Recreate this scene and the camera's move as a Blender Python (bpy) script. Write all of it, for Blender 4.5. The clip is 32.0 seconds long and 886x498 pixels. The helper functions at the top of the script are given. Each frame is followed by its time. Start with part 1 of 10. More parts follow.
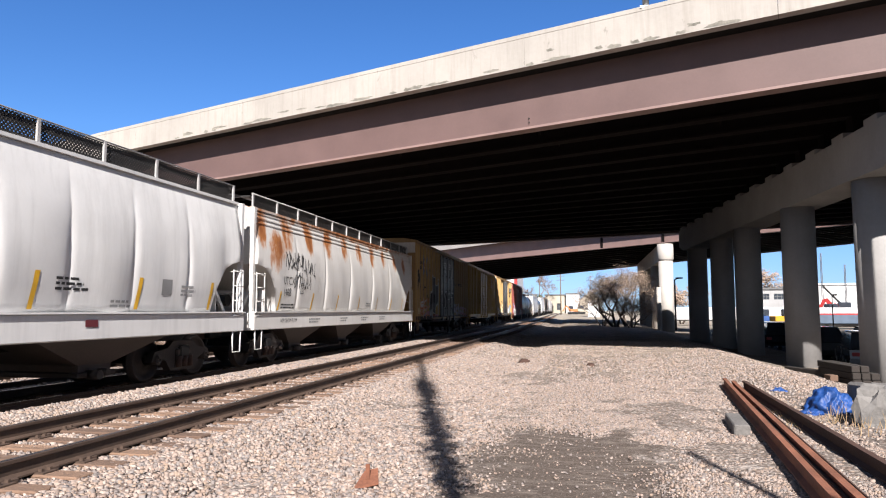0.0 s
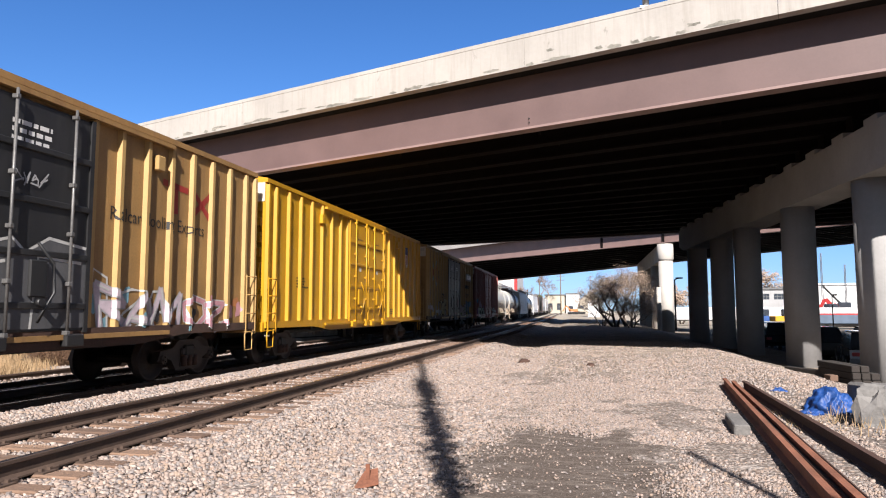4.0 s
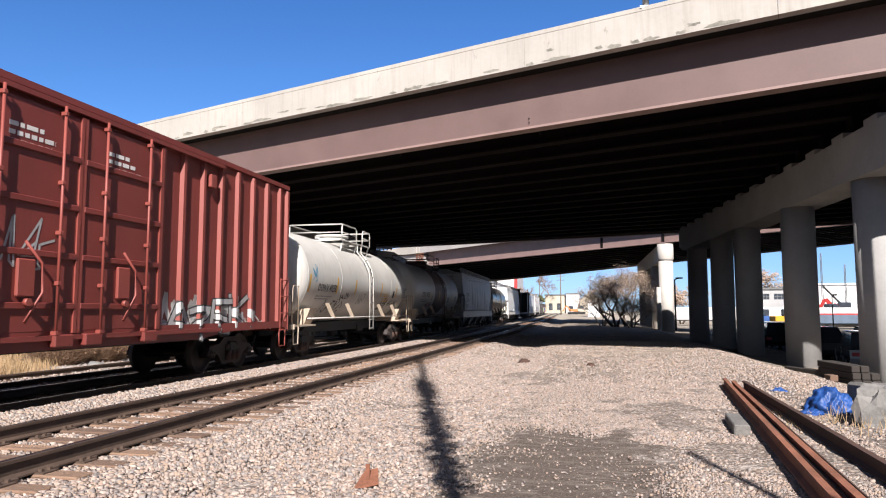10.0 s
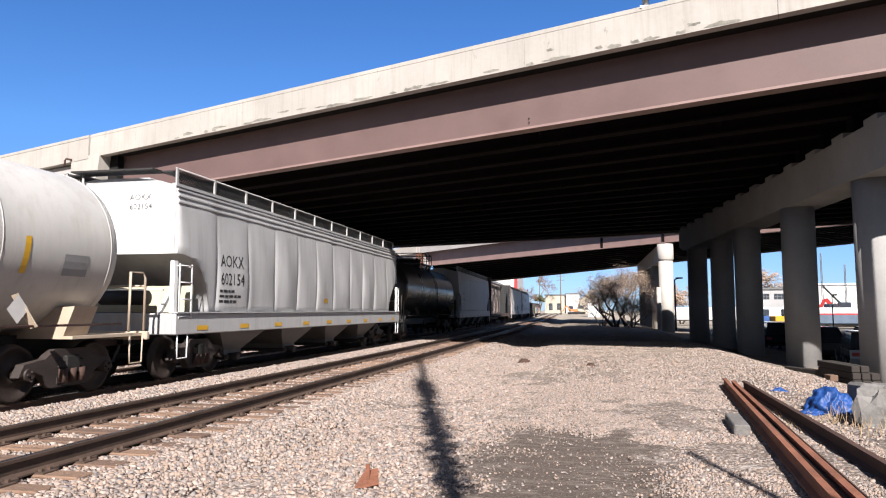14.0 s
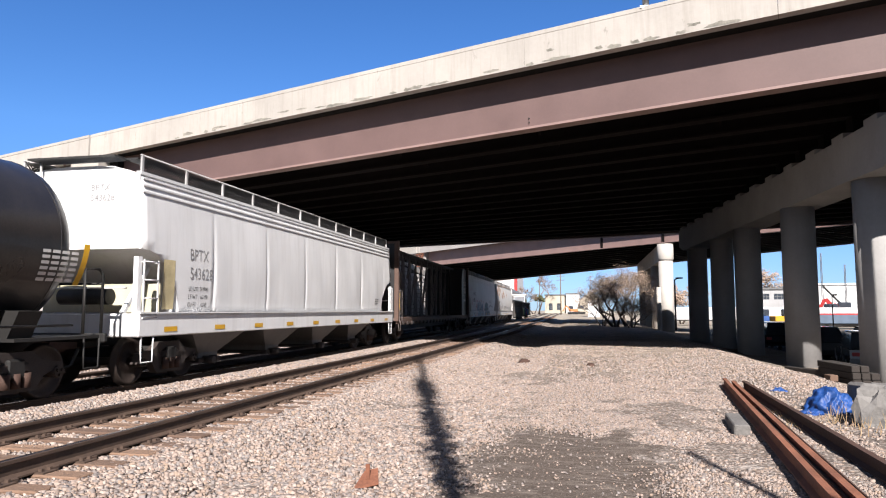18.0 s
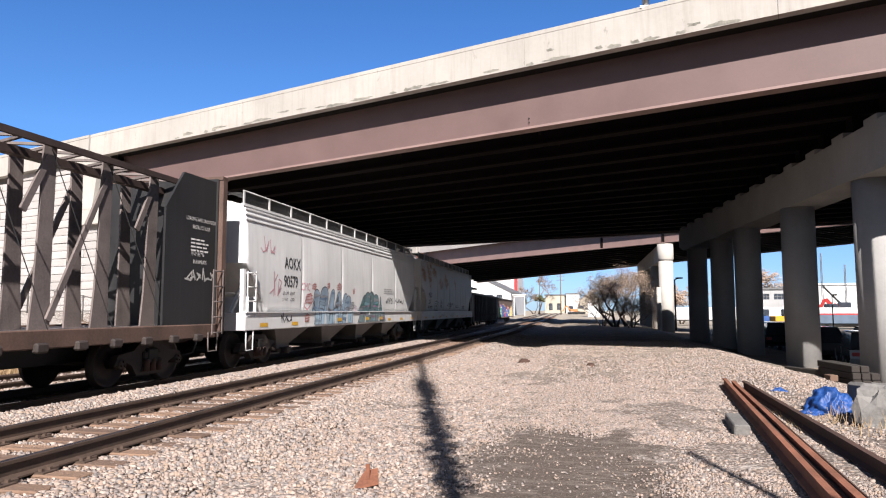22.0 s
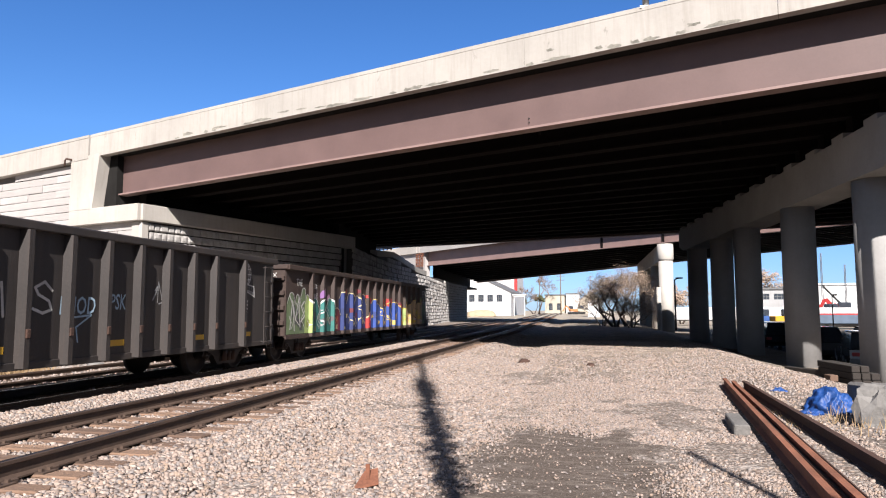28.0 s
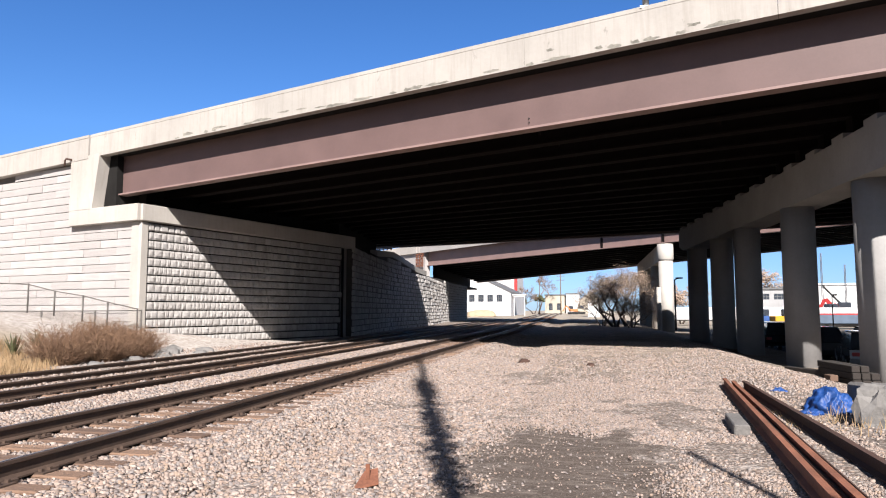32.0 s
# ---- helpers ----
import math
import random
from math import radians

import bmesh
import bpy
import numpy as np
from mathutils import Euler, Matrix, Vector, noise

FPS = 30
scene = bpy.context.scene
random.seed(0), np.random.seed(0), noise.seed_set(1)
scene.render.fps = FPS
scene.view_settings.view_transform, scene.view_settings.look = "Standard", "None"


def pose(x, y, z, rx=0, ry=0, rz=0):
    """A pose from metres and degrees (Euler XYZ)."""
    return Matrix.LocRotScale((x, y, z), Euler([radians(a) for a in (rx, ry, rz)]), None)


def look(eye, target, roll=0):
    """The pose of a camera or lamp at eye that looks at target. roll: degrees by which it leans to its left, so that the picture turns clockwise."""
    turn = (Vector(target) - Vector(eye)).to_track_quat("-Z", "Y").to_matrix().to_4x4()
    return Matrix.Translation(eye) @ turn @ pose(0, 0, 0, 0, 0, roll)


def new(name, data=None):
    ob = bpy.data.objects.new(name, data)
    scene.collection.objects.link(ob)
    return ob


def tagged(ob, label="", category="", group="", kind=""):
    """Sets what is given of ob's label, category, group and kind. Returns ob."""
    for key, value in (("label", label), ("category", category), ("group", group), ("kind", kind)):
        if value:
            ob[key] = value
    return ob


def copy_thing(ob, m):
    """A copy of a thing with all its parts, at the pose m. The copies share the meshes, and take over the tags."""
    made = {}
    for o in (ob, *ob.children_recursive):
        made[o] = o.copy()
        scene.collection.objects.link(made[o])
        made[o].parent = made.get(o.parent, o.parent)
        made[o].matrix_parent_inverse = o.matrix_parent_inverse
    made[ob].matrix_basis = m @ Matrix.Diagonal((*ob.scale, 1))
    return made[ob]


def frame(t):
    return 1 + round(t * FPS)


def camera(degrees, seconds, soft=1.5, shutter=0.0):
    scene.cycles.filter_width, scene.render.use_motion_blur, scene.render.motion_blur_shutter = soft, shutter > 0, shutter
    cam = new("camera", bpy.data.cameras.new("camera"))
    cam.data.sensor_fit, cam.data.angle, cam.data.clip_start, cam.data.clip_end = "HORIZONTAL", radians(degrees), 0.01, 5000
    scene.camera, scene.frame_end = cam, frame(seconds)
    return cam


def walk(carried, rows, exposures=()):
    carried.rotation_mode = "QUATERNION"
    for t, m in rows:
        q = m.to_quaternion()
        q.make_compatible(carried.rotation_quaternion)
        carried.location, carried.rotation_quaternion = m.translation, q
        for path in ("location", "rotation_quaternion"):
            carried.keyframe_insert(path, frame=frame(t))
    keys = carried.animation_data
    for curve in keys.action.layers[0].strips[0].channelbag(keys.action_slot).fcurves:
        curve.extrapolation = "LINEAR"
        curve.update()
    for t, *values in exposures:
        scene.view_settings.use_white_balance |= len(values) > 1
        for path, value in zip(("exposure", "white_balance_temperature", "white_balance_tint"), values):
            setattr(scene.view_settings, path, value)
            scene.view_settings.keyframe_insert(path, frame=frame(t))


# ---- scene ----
cam = camera(65.93, 32.0, soft=1.15)
EYE = Vector((0.0, 0.0, 1.33))
YAW, PITCH = 0.2203, 0.0897
AIM = Vector((-math.sin(YAW) * math.cos(PITCH), math.cos(YAW) * math.cos(PITCH), math.sin(PITCH)))
HOLD = look(EYE, EYE + AIM, 0.0)
walk(cam, [(0.0, HOLD), (32.0, HOLD)])

# ---- light ----
SUN_TO = Vector((0.262, -0.965, 0.0)).normalized()
SUN_EL = radians(37.0)
world = bpy.data.worlds.new("sky")
scene.world = world
world.use_nodes = True
wn, wl = world.node_tree.nodes, world.node_tree.links
sky = wn.new("ShaderNodeTexSky")
sky.sky_type, sky.sun_disc = "NISHITA", False
sky.sun_elevation, sky.sun_rotation = SUN_EL, math.atan2(SUN_TO.x, SUN_TO.y)
sky.air_density, sky.dust_density, sky.ozone_density, sky.altitude = 1.0, 0.15, 5.0, 800
deep = wn.new("ShaderNodeHueSaturation")
deep.inputs["Hue"].default_value, deep.inputs["Saturation"].default_value, deep.inputs["Value"].default_value = 0.509, 1.2, 1.42
wl.new(sky.outputs["Color"], deep.inputs["Color"])
# the sky pales towards the sun
pale = wn.new("ShaderNodeHueSaturation")
pale.inputs["Saturation"].default_value, pale.inputs["Value"].default_value = 0.62, 0.75
wl.new(sky.outputs["Color"], pale.inputs["Color"])
toward = wn.new("ShaderNodeVectorMath")
toward.operation = "DOT_PRODUCT"
toward.inputs[1].default_value = SUN_TO * math.cos(SUN_EL) + Vector((0, 0, math.sin(SUN_EL)))
near_sun = wn.new("ShaderNodeMapRange")
near_sun.inputs["From Min"].default_value, near_sun.inputs["From Max"].default_value = -0.3, 0.7
wl.new(toward.outputs["Value"], near_sun.inputs["Value"])
blue = wn.new("ShaderNodeMix")
blue.data_type = "RGBA"
wl.new(near_sun.outputs["Result"], blue.inputs["Factor"])
wl.new(deep.outputs["Color"], blue.inputs[6])
wl.new(pale.outputs["Color"], blue.inputs[7])
# clear blue rather than green-tinged air close to the horizon
wc = wn.new("ShaderNodeTexCoord")
ws = wn.new("ShaderNodeSeparateXYZ")
wl.new(wc.outputs["Generated"], ws.inputs[0])
wl.new(wc.outputs["Generated"], toward.inputs[0])
wr = wn.new("ShaderNodeMapRange")
wr.inputs["From Min"].default_value, wr.inputs["From Max"].default_value = 0.24, 0.0
wl.new(ws.outputs[2], wr.inputs["Value"])
wm = wn.new("ShaderNodeMix")
wm.data_type, wm.blend_type = "RGBA", "MULTIPLY"
wm.inputs[7].default_value = (0.36, 0.48, 0.8, 1)
wl.new(wr.outputs["Result"], wm.inputs["Factor"])
wl.new(blue.outputs[2], wm.inputs[6])
wl.new(wm.outputs[2], wn["Background"].inputs["Color"])
wn["Background"].inputs["Strength"].default_value = 0.05
sun = new("sun", bpy.data.lights.new("sun", "SUN"))
sun.data.energy, sun.data.angle, sun.data.color = 5.0, radians(0.53), (1.0, 0.94, 0.905)
sun.matrix_world = look(Vector((0, 0, 0)), -(SUN_TO * math.cos(SUN_EL) + Vector((0, 0, math.sin(SUN_EL)))))
scene.view_settings.exposure = 1.24

# ---- building blocks ----


class Geo:
    """A mesh under construction: corners and faces."""

    def __init__(self):
        self.v, self.f, self.s = [], [], []

    def add(self, verts, faces, smooth=False):
        n = len(self.v)
        self.v.extend([tuple(p) for p in verts])
        self.f.extend([tuple(n + i for i in q) for q in faces])
        self.s.extend([smooth] * len(faces))
        return self

    def box(self, x0, x1, y0, y1, z0, z1, c=0.0, m=None):
        if c <= 0:
            vs = [(x, y, z) for x in (x0, x1) for y in (y0, y1) for z in (z0, z1)]
            fs = [(0, 1, 3, 2), (4, 6, 7, 5), (0, 4, 5, 1), (2, 3, 7, 6), (0, 2, 6, 4), (1, 5, 7, 3)]
        else:
            vs, fs, at = [], [], {}
            for i in (0, 1):
                for j in (0, 1):
                    for k in (0, 1):
                        p = ((x0, x1)[i], (y0, y1)[j], (z0, z1)[k])
                        d = ((c, -c)[i], (c, -c)[j], (c, -c)[k])
                        for a in range(3):
                            at[i, j, k, a] = len(vs)
                            vs.append(tuple(p[b] + (d[b] if b != a else 0) for b in range(3)))
            for a in range(3):
                b, e = (a + 1) % 3, (a + 2) % 3
                for side in (0, 1):
                    ring = []
                    for u, w in ((0, 0), (1, 0), (1, 1), (0, 1)):
                        k = [0, 0, 0]
                        k[a], k[b], k[e] = side, u, w
                        ring.append(at[k[0], k[1], k[2], a])
                    fs.append(tuple(ring if side else ring[::-1]))
                for u in (0, 1):
                    for w in (0, 1):
                        k0, k1 = [0, 0, 0], [0, 0, 0]
                        k0[b] = k1[b] = u
                        k0[e] = k1[e] = w
                        k1[a] = 1
                        q = (at[(*k0, b)], at[(*k1, b)], at[(*k1, e)], at[(*k0, e)])
                        fs.append(q if (u + w) % 2 else q[::-1])
            for i in (0, 1):
                for j in (0, 1):
                    for k in (0, 1):
                        q = tuple(at[i, j, k, a] for a in range(3))
                        fs.append(q if (i + j + k) % 2 else q[::-1])
        if m is not None:
            vs = [m @ Vector(p) for p in vs]
        return self.add(vs, fs)

    def bar(self, p, q, w, h, up=(0, 0, 1), c=0.0):
        p, q = Vector(p), Vector(q)
        d = q - p
        y = d.normalized()
        x = y.cross(Vector(up))
        if x.length < 1e-5:
            x = y.cross(Vector((1, 0, 0)))
        x.normalize()
        z = x.cross(y)
        m = Matrix((x, y, z)).transposed().to_4x4()
        m.translation = p
        return self.box(-w / 2, w / 2, 0, d.length, -h / 2, h / 2, c, m)

    def tube(self, pts, r, n=6, close=False):
        pts = [Vector(p) for p in pts]
        rings = []
        for i, p in enumerate(pts):
            if close:
                d = pts[(i + 1) % len(pts)] - pts[i - 1]
            else:
                d = pts[min(i + 1, len(pts) - 1)] - pts[max(i - 1, 0)]
            d.normalize()
            a = d.cross(Vector((0, 0, 1)) if abs(d.z) < 0.95 else Vector((1, 0, 0))).normalized()
            b = a.cross(d)
            rr = r[i] if isinstance(r, (list, tuple)) else r
            rings.append([p + (a * math.cos(t) + b * math.sin(t)) * rr for t in [2 * math.pi * k / n for k in range(n)]])
        if close:
            rings.append(rings[0])
        return self.loft(rings, not close, n > 4)

    def cyl(self, p, q, r, n=16, r2=None):
        return self.tube([p, q], [r, r if r2 is None else r2], n)

    def loft(self, rings, caps=True, smooth=True):
        n = len(rings[0])
        vs = [p for ring in rings for p in ring]
        fs = [(i * n + k, i * n + (k + 1) % n, (i + 1) * n + (k + 1) % n, (i + 1) * n + k) for i in range(len(rings) - 1) for k in range(n)]
        self.add(vs, fs, smooth)
        if caps:
            base = len(self.v) - len(vs)
            self.f += [tuple(base + k for k in range(n))[::-1], tuple(base + (len(rings) - 1) * n + k for k in range(n))]
            self.s += [False, False]
        return self

    def prism(self, outline, a, b, axis="y"):
        """An outline of two coordinates, drawn out along an axis."""
        put = {"y": lambda u, w, t: (u, t, w), "x": lambda u, w, t: (t, u, w), "z": lambda u, w, t: (u, w, t)}[axis]
        return self.loft([[put(u, w, a) for u, w in outline], [put(u, w, b) for u, w in outline]], True, False)

    def revolve(self, prof, y_axis_at, n=24):
        """Rings of radius r at y round the line x = 0, z = y_axis_at."""
        rings = [[(r * math.cos(2 * math.pi * k / n), y, y_axis_at + r * math.sin(2 * math.pi * k / n)) for k in range(n)] for y, r in prof]
        return self.loft(rings, True, True)

    def mesh(self, name, mats):
        me = bpy.data.meshes.new(name)
        me.from_pydata(self.v, [], self.f)
        me.polygons.foreach_set("use_smooth", self.s)
        for m in mats if isinstance(mats, (list, tuple)) else [mats]:
            me.materials.append(m)
        return me


def part(name, geo, material, parent=None, label=""):
    ob = new(name, geo.mesh(name, material))
    if parent is not None:
        ob.parent = parent
    return tagged(ob, label)


def thing(name, label, category, m=None, group="", kind=""):
    ob = new(name)
    ob.empty_display_size = 0.3
    if m is not None:
        ob.matrix_basis = m
    return tagged(ob, label, category, group, kind)


# ---- materials ----


ALBEDO_CUT = 0.79


def mat(name, base, rough=0.6, metal=0.0, var=0.18, scale=1.5, fine=25.0, bump=0.15, streak=0.0, streak_col=(0.05, 0.04, 0.035), rust=0.0, rust_col=(0.23, 0.075, 0.022), rust_scale=1.2, stretch=(1, 1, 1), coat=0.0, per="", hue=None, rust_map=(1.0, 1.0, 0.45), gloss=0.5):
    # every base colour is scaled down so that shade comes out darker
    base, streak_col, rust_col, hue = [None if c is None else tuple(ALBEDO_CUT * q for q in c) for c in (base, streak_col, rust_col, hue)]
    m = bpy.data.materials.new(name)
    m.use_nodes = True
    n, l = m.node_tree.nodes, m.node_tree.links
    bs = n["Principled BSDF"]
    tc = n.new("ShaderNodeTexCoord")
    mp = n.new("ShaderNodeMapping")
    mp.inputs["Scale"].default_value = stretch
    l.new(tc.outputs["Object"], mp.inputs["Vector"])

    def noise_tex(sc, detail=4.0, src=mp, ro=0.55):
        t = n.new("ShaderNodeTexNoise")
        t.inputs["Scale"].default_value, t.inputs["Detail"].default_value, t.inputs["Roughness"].default_value = sc, detail, ro
        l.new(src.outputs[0], t.inputs["Vector"])
        return t.outputs["Fac"]

    def ramp(fac, lo, hi):
        r = n.new("ShaderNodeMapRange")
        r.inputs["From Min"].default_value, r.inputs["From Max"].default_value = lo, hi
        l.new(fac, r.inputs["Value"])
        return r.outputs["Result"]

    def mix(fac, a, b, kind="MIX"):
        x = n.new("ShaderNodeMix")
        x.data_type, x.blend_type = "RGBA", kind
        for sock, val in ((x.inputs["Factor"], fac), (x.inputs[6], a), (x.inputs[7], b)):
            if isinstance(val, (int, float)):
                sock.default_value = val
            elif isinstance(val, tuple):
                sock.default_value = (*val[:3], 1)
            else:
                l.new(val, sock)
        return x.outputs[2]

    def math_node(op, a, b):
        x = n.new("ShaderNodeMath")
        x.operation = op
        for sock, val in ((x.inputs[0], a), (x.inputs[1], b)):
            if isinstance(val, (int, float)):
                sock.default_value = val
            else:
                l.new(val, sock)
        return x.outputs[0]

    big, small = noise_tex(scale), noise_tex(fine, 3.0)
    dark = tuple(c * (1 - 1.6 * var) for c in base)
    lite = tuple(min(1, c * (1 + 1.0 * var)) for c in base)
    col = mix(ramp(big, 0.3, 0.7), dark, lite)
    col = mix(0.35 * min(1, var * 4), col, mix(ramp(small, 0.35, 0.65), dark, lite))
    if per:
        src = n.new("ShaderNodeNewGeometry").outputs["Random Per Island"] if per == "island" else n.new("ShaderNodeObjectInfo").outputs["Random"]
        other = hue or tuple(c * 0.6 for c in base)
        col = mix(ramp(src, 0.15, 1.0), col, mix(ramp(small, 0.3, 0.7), tuple(c * 0.8 for c in other), other))
    if streak:
        sm = n.new("ShaderNodeMapping")
        sm.inputs["Scale"].default_value = (3.0, 3.0, 0.22)
        l.new(tc.outputs["Object"], sm.inputs["Vector"])
        st = noise_tex(1.6, 5.0, sm, 0.65)
        col = mix(math_node("MULTIPLY", ramp(st, 0.48, 0.75), streak), col, streak_col)
    rough_out = None
    if rust:
        rm = n.new("ShaderNodeMapping")
        rm.inputs["Scale"].default_value = rust_map
        l.new(tc.outputs["Object"], rm.inputs["Vector"])
        r1 = noise_tex(rust_scale, 6.0, rm, 0.7)
        mask = ramp(r1, 0.72 - 0.3 * rust, 0.78 - 0.2 * rust)
        col = mix(mask, col, mix(ramp(small, 0.3, 0.7), rust_col, tuple(c * 1.7 for c in rust_col)))
        rough_out = math_node("MAXIMUM", math_node("MULTIPLY", mask, 0.85), rough)
    l.new(col, bs.inputs["Base Color"])
    if rough_out is not None:
        l.new(rough_out, bs.inputs["Roughness"])
    else:
        rr = n.new("ShaderNodeMapRange")
        rr.inputs["To Min"].default_value, rr.inputs["To Max"].default_value = max(0.05, rough - 0.1), min(1, rough + 0.1)
        l.new(big, rr.inputs["Value"])
        l.new(rr.outputs["Result"], bs.inputs["Roughness"])
    bs.inputs["Metallic"].default_value = metal
    bs.inputs["Specular IOR Level"].default_value = gloss
    bs.inputs["Coat Weight"].default_value = coat
    if bump:
        bp = n.new("ShaderNodeBump")
        bp.inputs["Strength"].default_value, bp.inputs["Distance"].default_value = bump, 0.02
        l.new(small, bp.inputs["Height"])
        l.new(bp.outputs["Normal"], bs.inputs["Normal"])
    return m


M = {}
M["concrete"] = mat("concrete", (0.48, 0.44, 0.38), 0.9, var=0.14, scale=0.5, fine=9, streak=0.35, streak_col=(0.22, 0.2, 0.17), bump=0.25)
M["concrete_white"] = mat("pale_concrete", (0.5, 0.465, 0.42), 0.9, var=0.1, scale=0.4, fine=8, streak=0.3, streak_col=(0.3, 0.27, 0.22), bump=0.2)
M["parapet"] = mat("parapet_concrete", (0.45, 0.42, 0.38), 0.9, var=0.1, scale=0.4, fine=8, streak=0.4, streak_col=(0.26, 0.23, 0.19), bump=0.2, rust=0.28, rust_scale=1.6, rust_col=(0.18, 0.16, 0.14))
M["concrete_grey"] = mat("grey_concrete", (0.33, 0.32, 0.31), 0.9, var=0.12, scale=0.6, fine=10, streak=0.25, streak_col=(0.28, 0.27, 0.255), bump=0.2)
M["pier_pale"] = mat("pale_pier_concrete", (0.5, 0.47, 0.43), 0.9, var=0.1, scale=0.6, fine=10, bump=0.2)
# near-black concrete: the shade under the bridges is put into its colour
M["deck"] = mat("shade_dark_concrete", (0.022, 0.021, 0.02), 0.95, var=0.15, gloss=0.05)
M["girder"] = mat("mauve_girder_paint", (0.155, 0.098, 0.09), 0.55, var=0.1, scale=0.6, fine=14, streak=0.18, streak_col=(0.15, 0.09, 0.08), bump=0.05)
# mauve girder paint darkened to near black for the shade under the deck
M["girder_in"] = mat("shade_dark_girder_paint", (0.014, 0.011, 0.0105), 0.8, var=0.15, gloss=0.05)
M["block"] = mat("split_face_block", (0.53, 0.505, 0.48), 0.95, var=0.12, scale=1.2, fine=16, bump=0.8, per="object", hue=(0.46, 0.435, 0.41))
M["block_far"] = mat("split_face_block_far", (0.53, 0.505, 0.48), 0.95, var=0.12, scale=1.2, fine=16, bump=0.8, per="island", hue=(0.46, 0.435, 0.41))
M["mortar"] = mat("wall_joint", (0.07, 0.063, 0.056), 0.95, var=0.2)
M["wing"] = mat("cast_panel_block", (0.47, 0.442, 0.424), 0.95, var=0.1, scale=0.7, fine=18, bump=0.4, per="object", hue=(0.45, 0.422, 0.402))
M["wing_joint"] = mat("panel_joint", (0.16, 0.145, 0.13), 0.95, var=0.2)
# paler mauve for the ramp fascia and the bottom flanges
M["girder_pale"] = mat("pale_girder_paint", (0.3, 0.2, 0.18), 0.55, var=0.1, scale=0.6, fine=14, streak=0.18, streak_col=(0.22, 0.14, 0.125), bump=0.05)
M["mould"] = mat("black_mould_on_concrete", (0.25, 0.235, 0.2), 0.95, var=0.35, scale=3.0, fine=14, bump=0.1)
M["rail"] = mat("rail_steel_brown", (0.088, 0.056, 0.04), 0.7, metal=0.05, var=0.25, scale=2, fine=30)
M["rail_top"] = mat("polished_rail_head", (0.2, 0.18, 0.165), 0.28, metal=0.9, var=0.15, scale=2, fine=40, bump=0.02)
M["rust_rail"] = mat("rusted_steel", (0.24, 0.092, 0.05), 0.85, var=0.3, scale=2.5, fine=35, bump=0.3)
M["rust_dark"] = mat("dark_rusted_steel", (0.07, 0.035, 0.024), 0.85, var=0.3, scale=2.5, fine=35, bump=0.3)
M["tie"] = mat("weathered_tie_wood", (0.27, 0.168, 0.112), 0.95, var=0.3, scale=2, fine=30, bump=0.7, stretch=(0.4, 3, 3), per="object", hue=(0.15, 0.092, 0.065))
M["tie_dark"] = mat("creosoted_wood", (0.035, 0.028, 0.024), 0.9, var=0.3, fine=25, bump=0.6, stretch=(1, 1, 1))
M["timber"] = mat("grey_timber", (0.17, 0.16, 0.15), 0.95, var=0.25, fine=30, bump=0.6)


def stone_material():
    """Crushed ballast: each stone takes its own tone from grey, tan, pink and near-white rock."""
    m = bpy.data.materials.new("ballast_stone")
    m.use_nodes = True
    n, l = m.node_tree.nodes, m.node_tree.links
    bs = n["Principled BSDF"]
    geo = n.new("ShaderNodeNewGeometry")
    ramp = n.new("ShaderNodeValToRGB")
    ramp.color_ramp.interpolation = "CONSTANT"
    tones = ((0.0, (0.37, 0.36, 0.36)), (0.17, (0.47, 0.405, 0.365)), (0.36, (0.43, 0.355, 0.31)), (0.5, (0.54, 0.485, 0.45)), (0.66, (0.31, 0.29, 0.285)), (0.78, (0.45, 0.375, 0.31)), (0.89, (0.2, 0.165, 0.15)), (0.94, (0.6, 0.55, 0.515)))
    for k, (at, c) in enumerate(tones):
        e = ramp.color_ramp.elements[k] if k < 2 else ramp.color_ramp.elements.new(at)
        e.position, e.color = at, (0.6 * c[0], 0.545 * c[1], 0.51 * c[2], 1)
    l.new(geo.outputs["Random Per Island"], ramp.inputs["Fac"])
    tc = n.new("ShaderNodeTexCoord")
    t = n.new("ShaderNodeTexNoise")
    t.inputs["Scale"].default_value, t.inputs["Detail"].default_value = 60.0, 3.0
    l.new(tc.outputs["Object"], t.inputs["Vector"])
    mx = n.new("ShaderNodeMix")
    mx.data_type, mx.blend_type = "RGBA", "OVERLAY"
    mx.inputs["Factor"].default_value = 0.35
    l.new(ramp.outputs["Color"], mx.inputs[6])
    l.new(t.outputs["Fac"], mx.inputs[7])
    l.new(mx.outputs[2], bs.inputs["Base Color"])
    bs.inputs["Roughness"].default_value = 0.92
    bs.inputs["Specular IOR Level"].default_value = 0.2
    return m


M["stone"] = stone_material()
M["truck"] = mat("oily_brown_cast_steel", (0.04, 0.029, 0.025), 0.7, var=0.35, scale=3, bump=0.15)
# dirt-streaked grey, darkened for the shade below the hopper body
M["bay"] = mat("streaky_shaded_bay_paint", (0.15, 0.145, 0.14), 0.6, var=0.15, bump=0.05, streak=0.4, streak_col=(0.07, 0.06, 0.05))
M["bay_dark"] = mat("dark_brown_bay_paint", (0.07, 0.052, 0.045), 0.7, var=0.25, bump=0.05)
M["black"] = mat("dull_black_steel", (0.014, 0.013, 0.012), 0.65, var=0.3, bump=0.1)
M["wheel"] = mat("wheel_steel", (0.042, 0.03, 0.025), 0.6, metal=0.3, var=0.3)
M["wood_pole"] = mat("pole_wood", (0.17, 0.12, 0.08), 0.9, var=0.25, stretch=(1, 1, 0.1), bump=0.4)
M["galv"] = mat("galvanised_steel", (0.42, 0.42, 0.42), 0.45, metal=0.8, var=0.15)

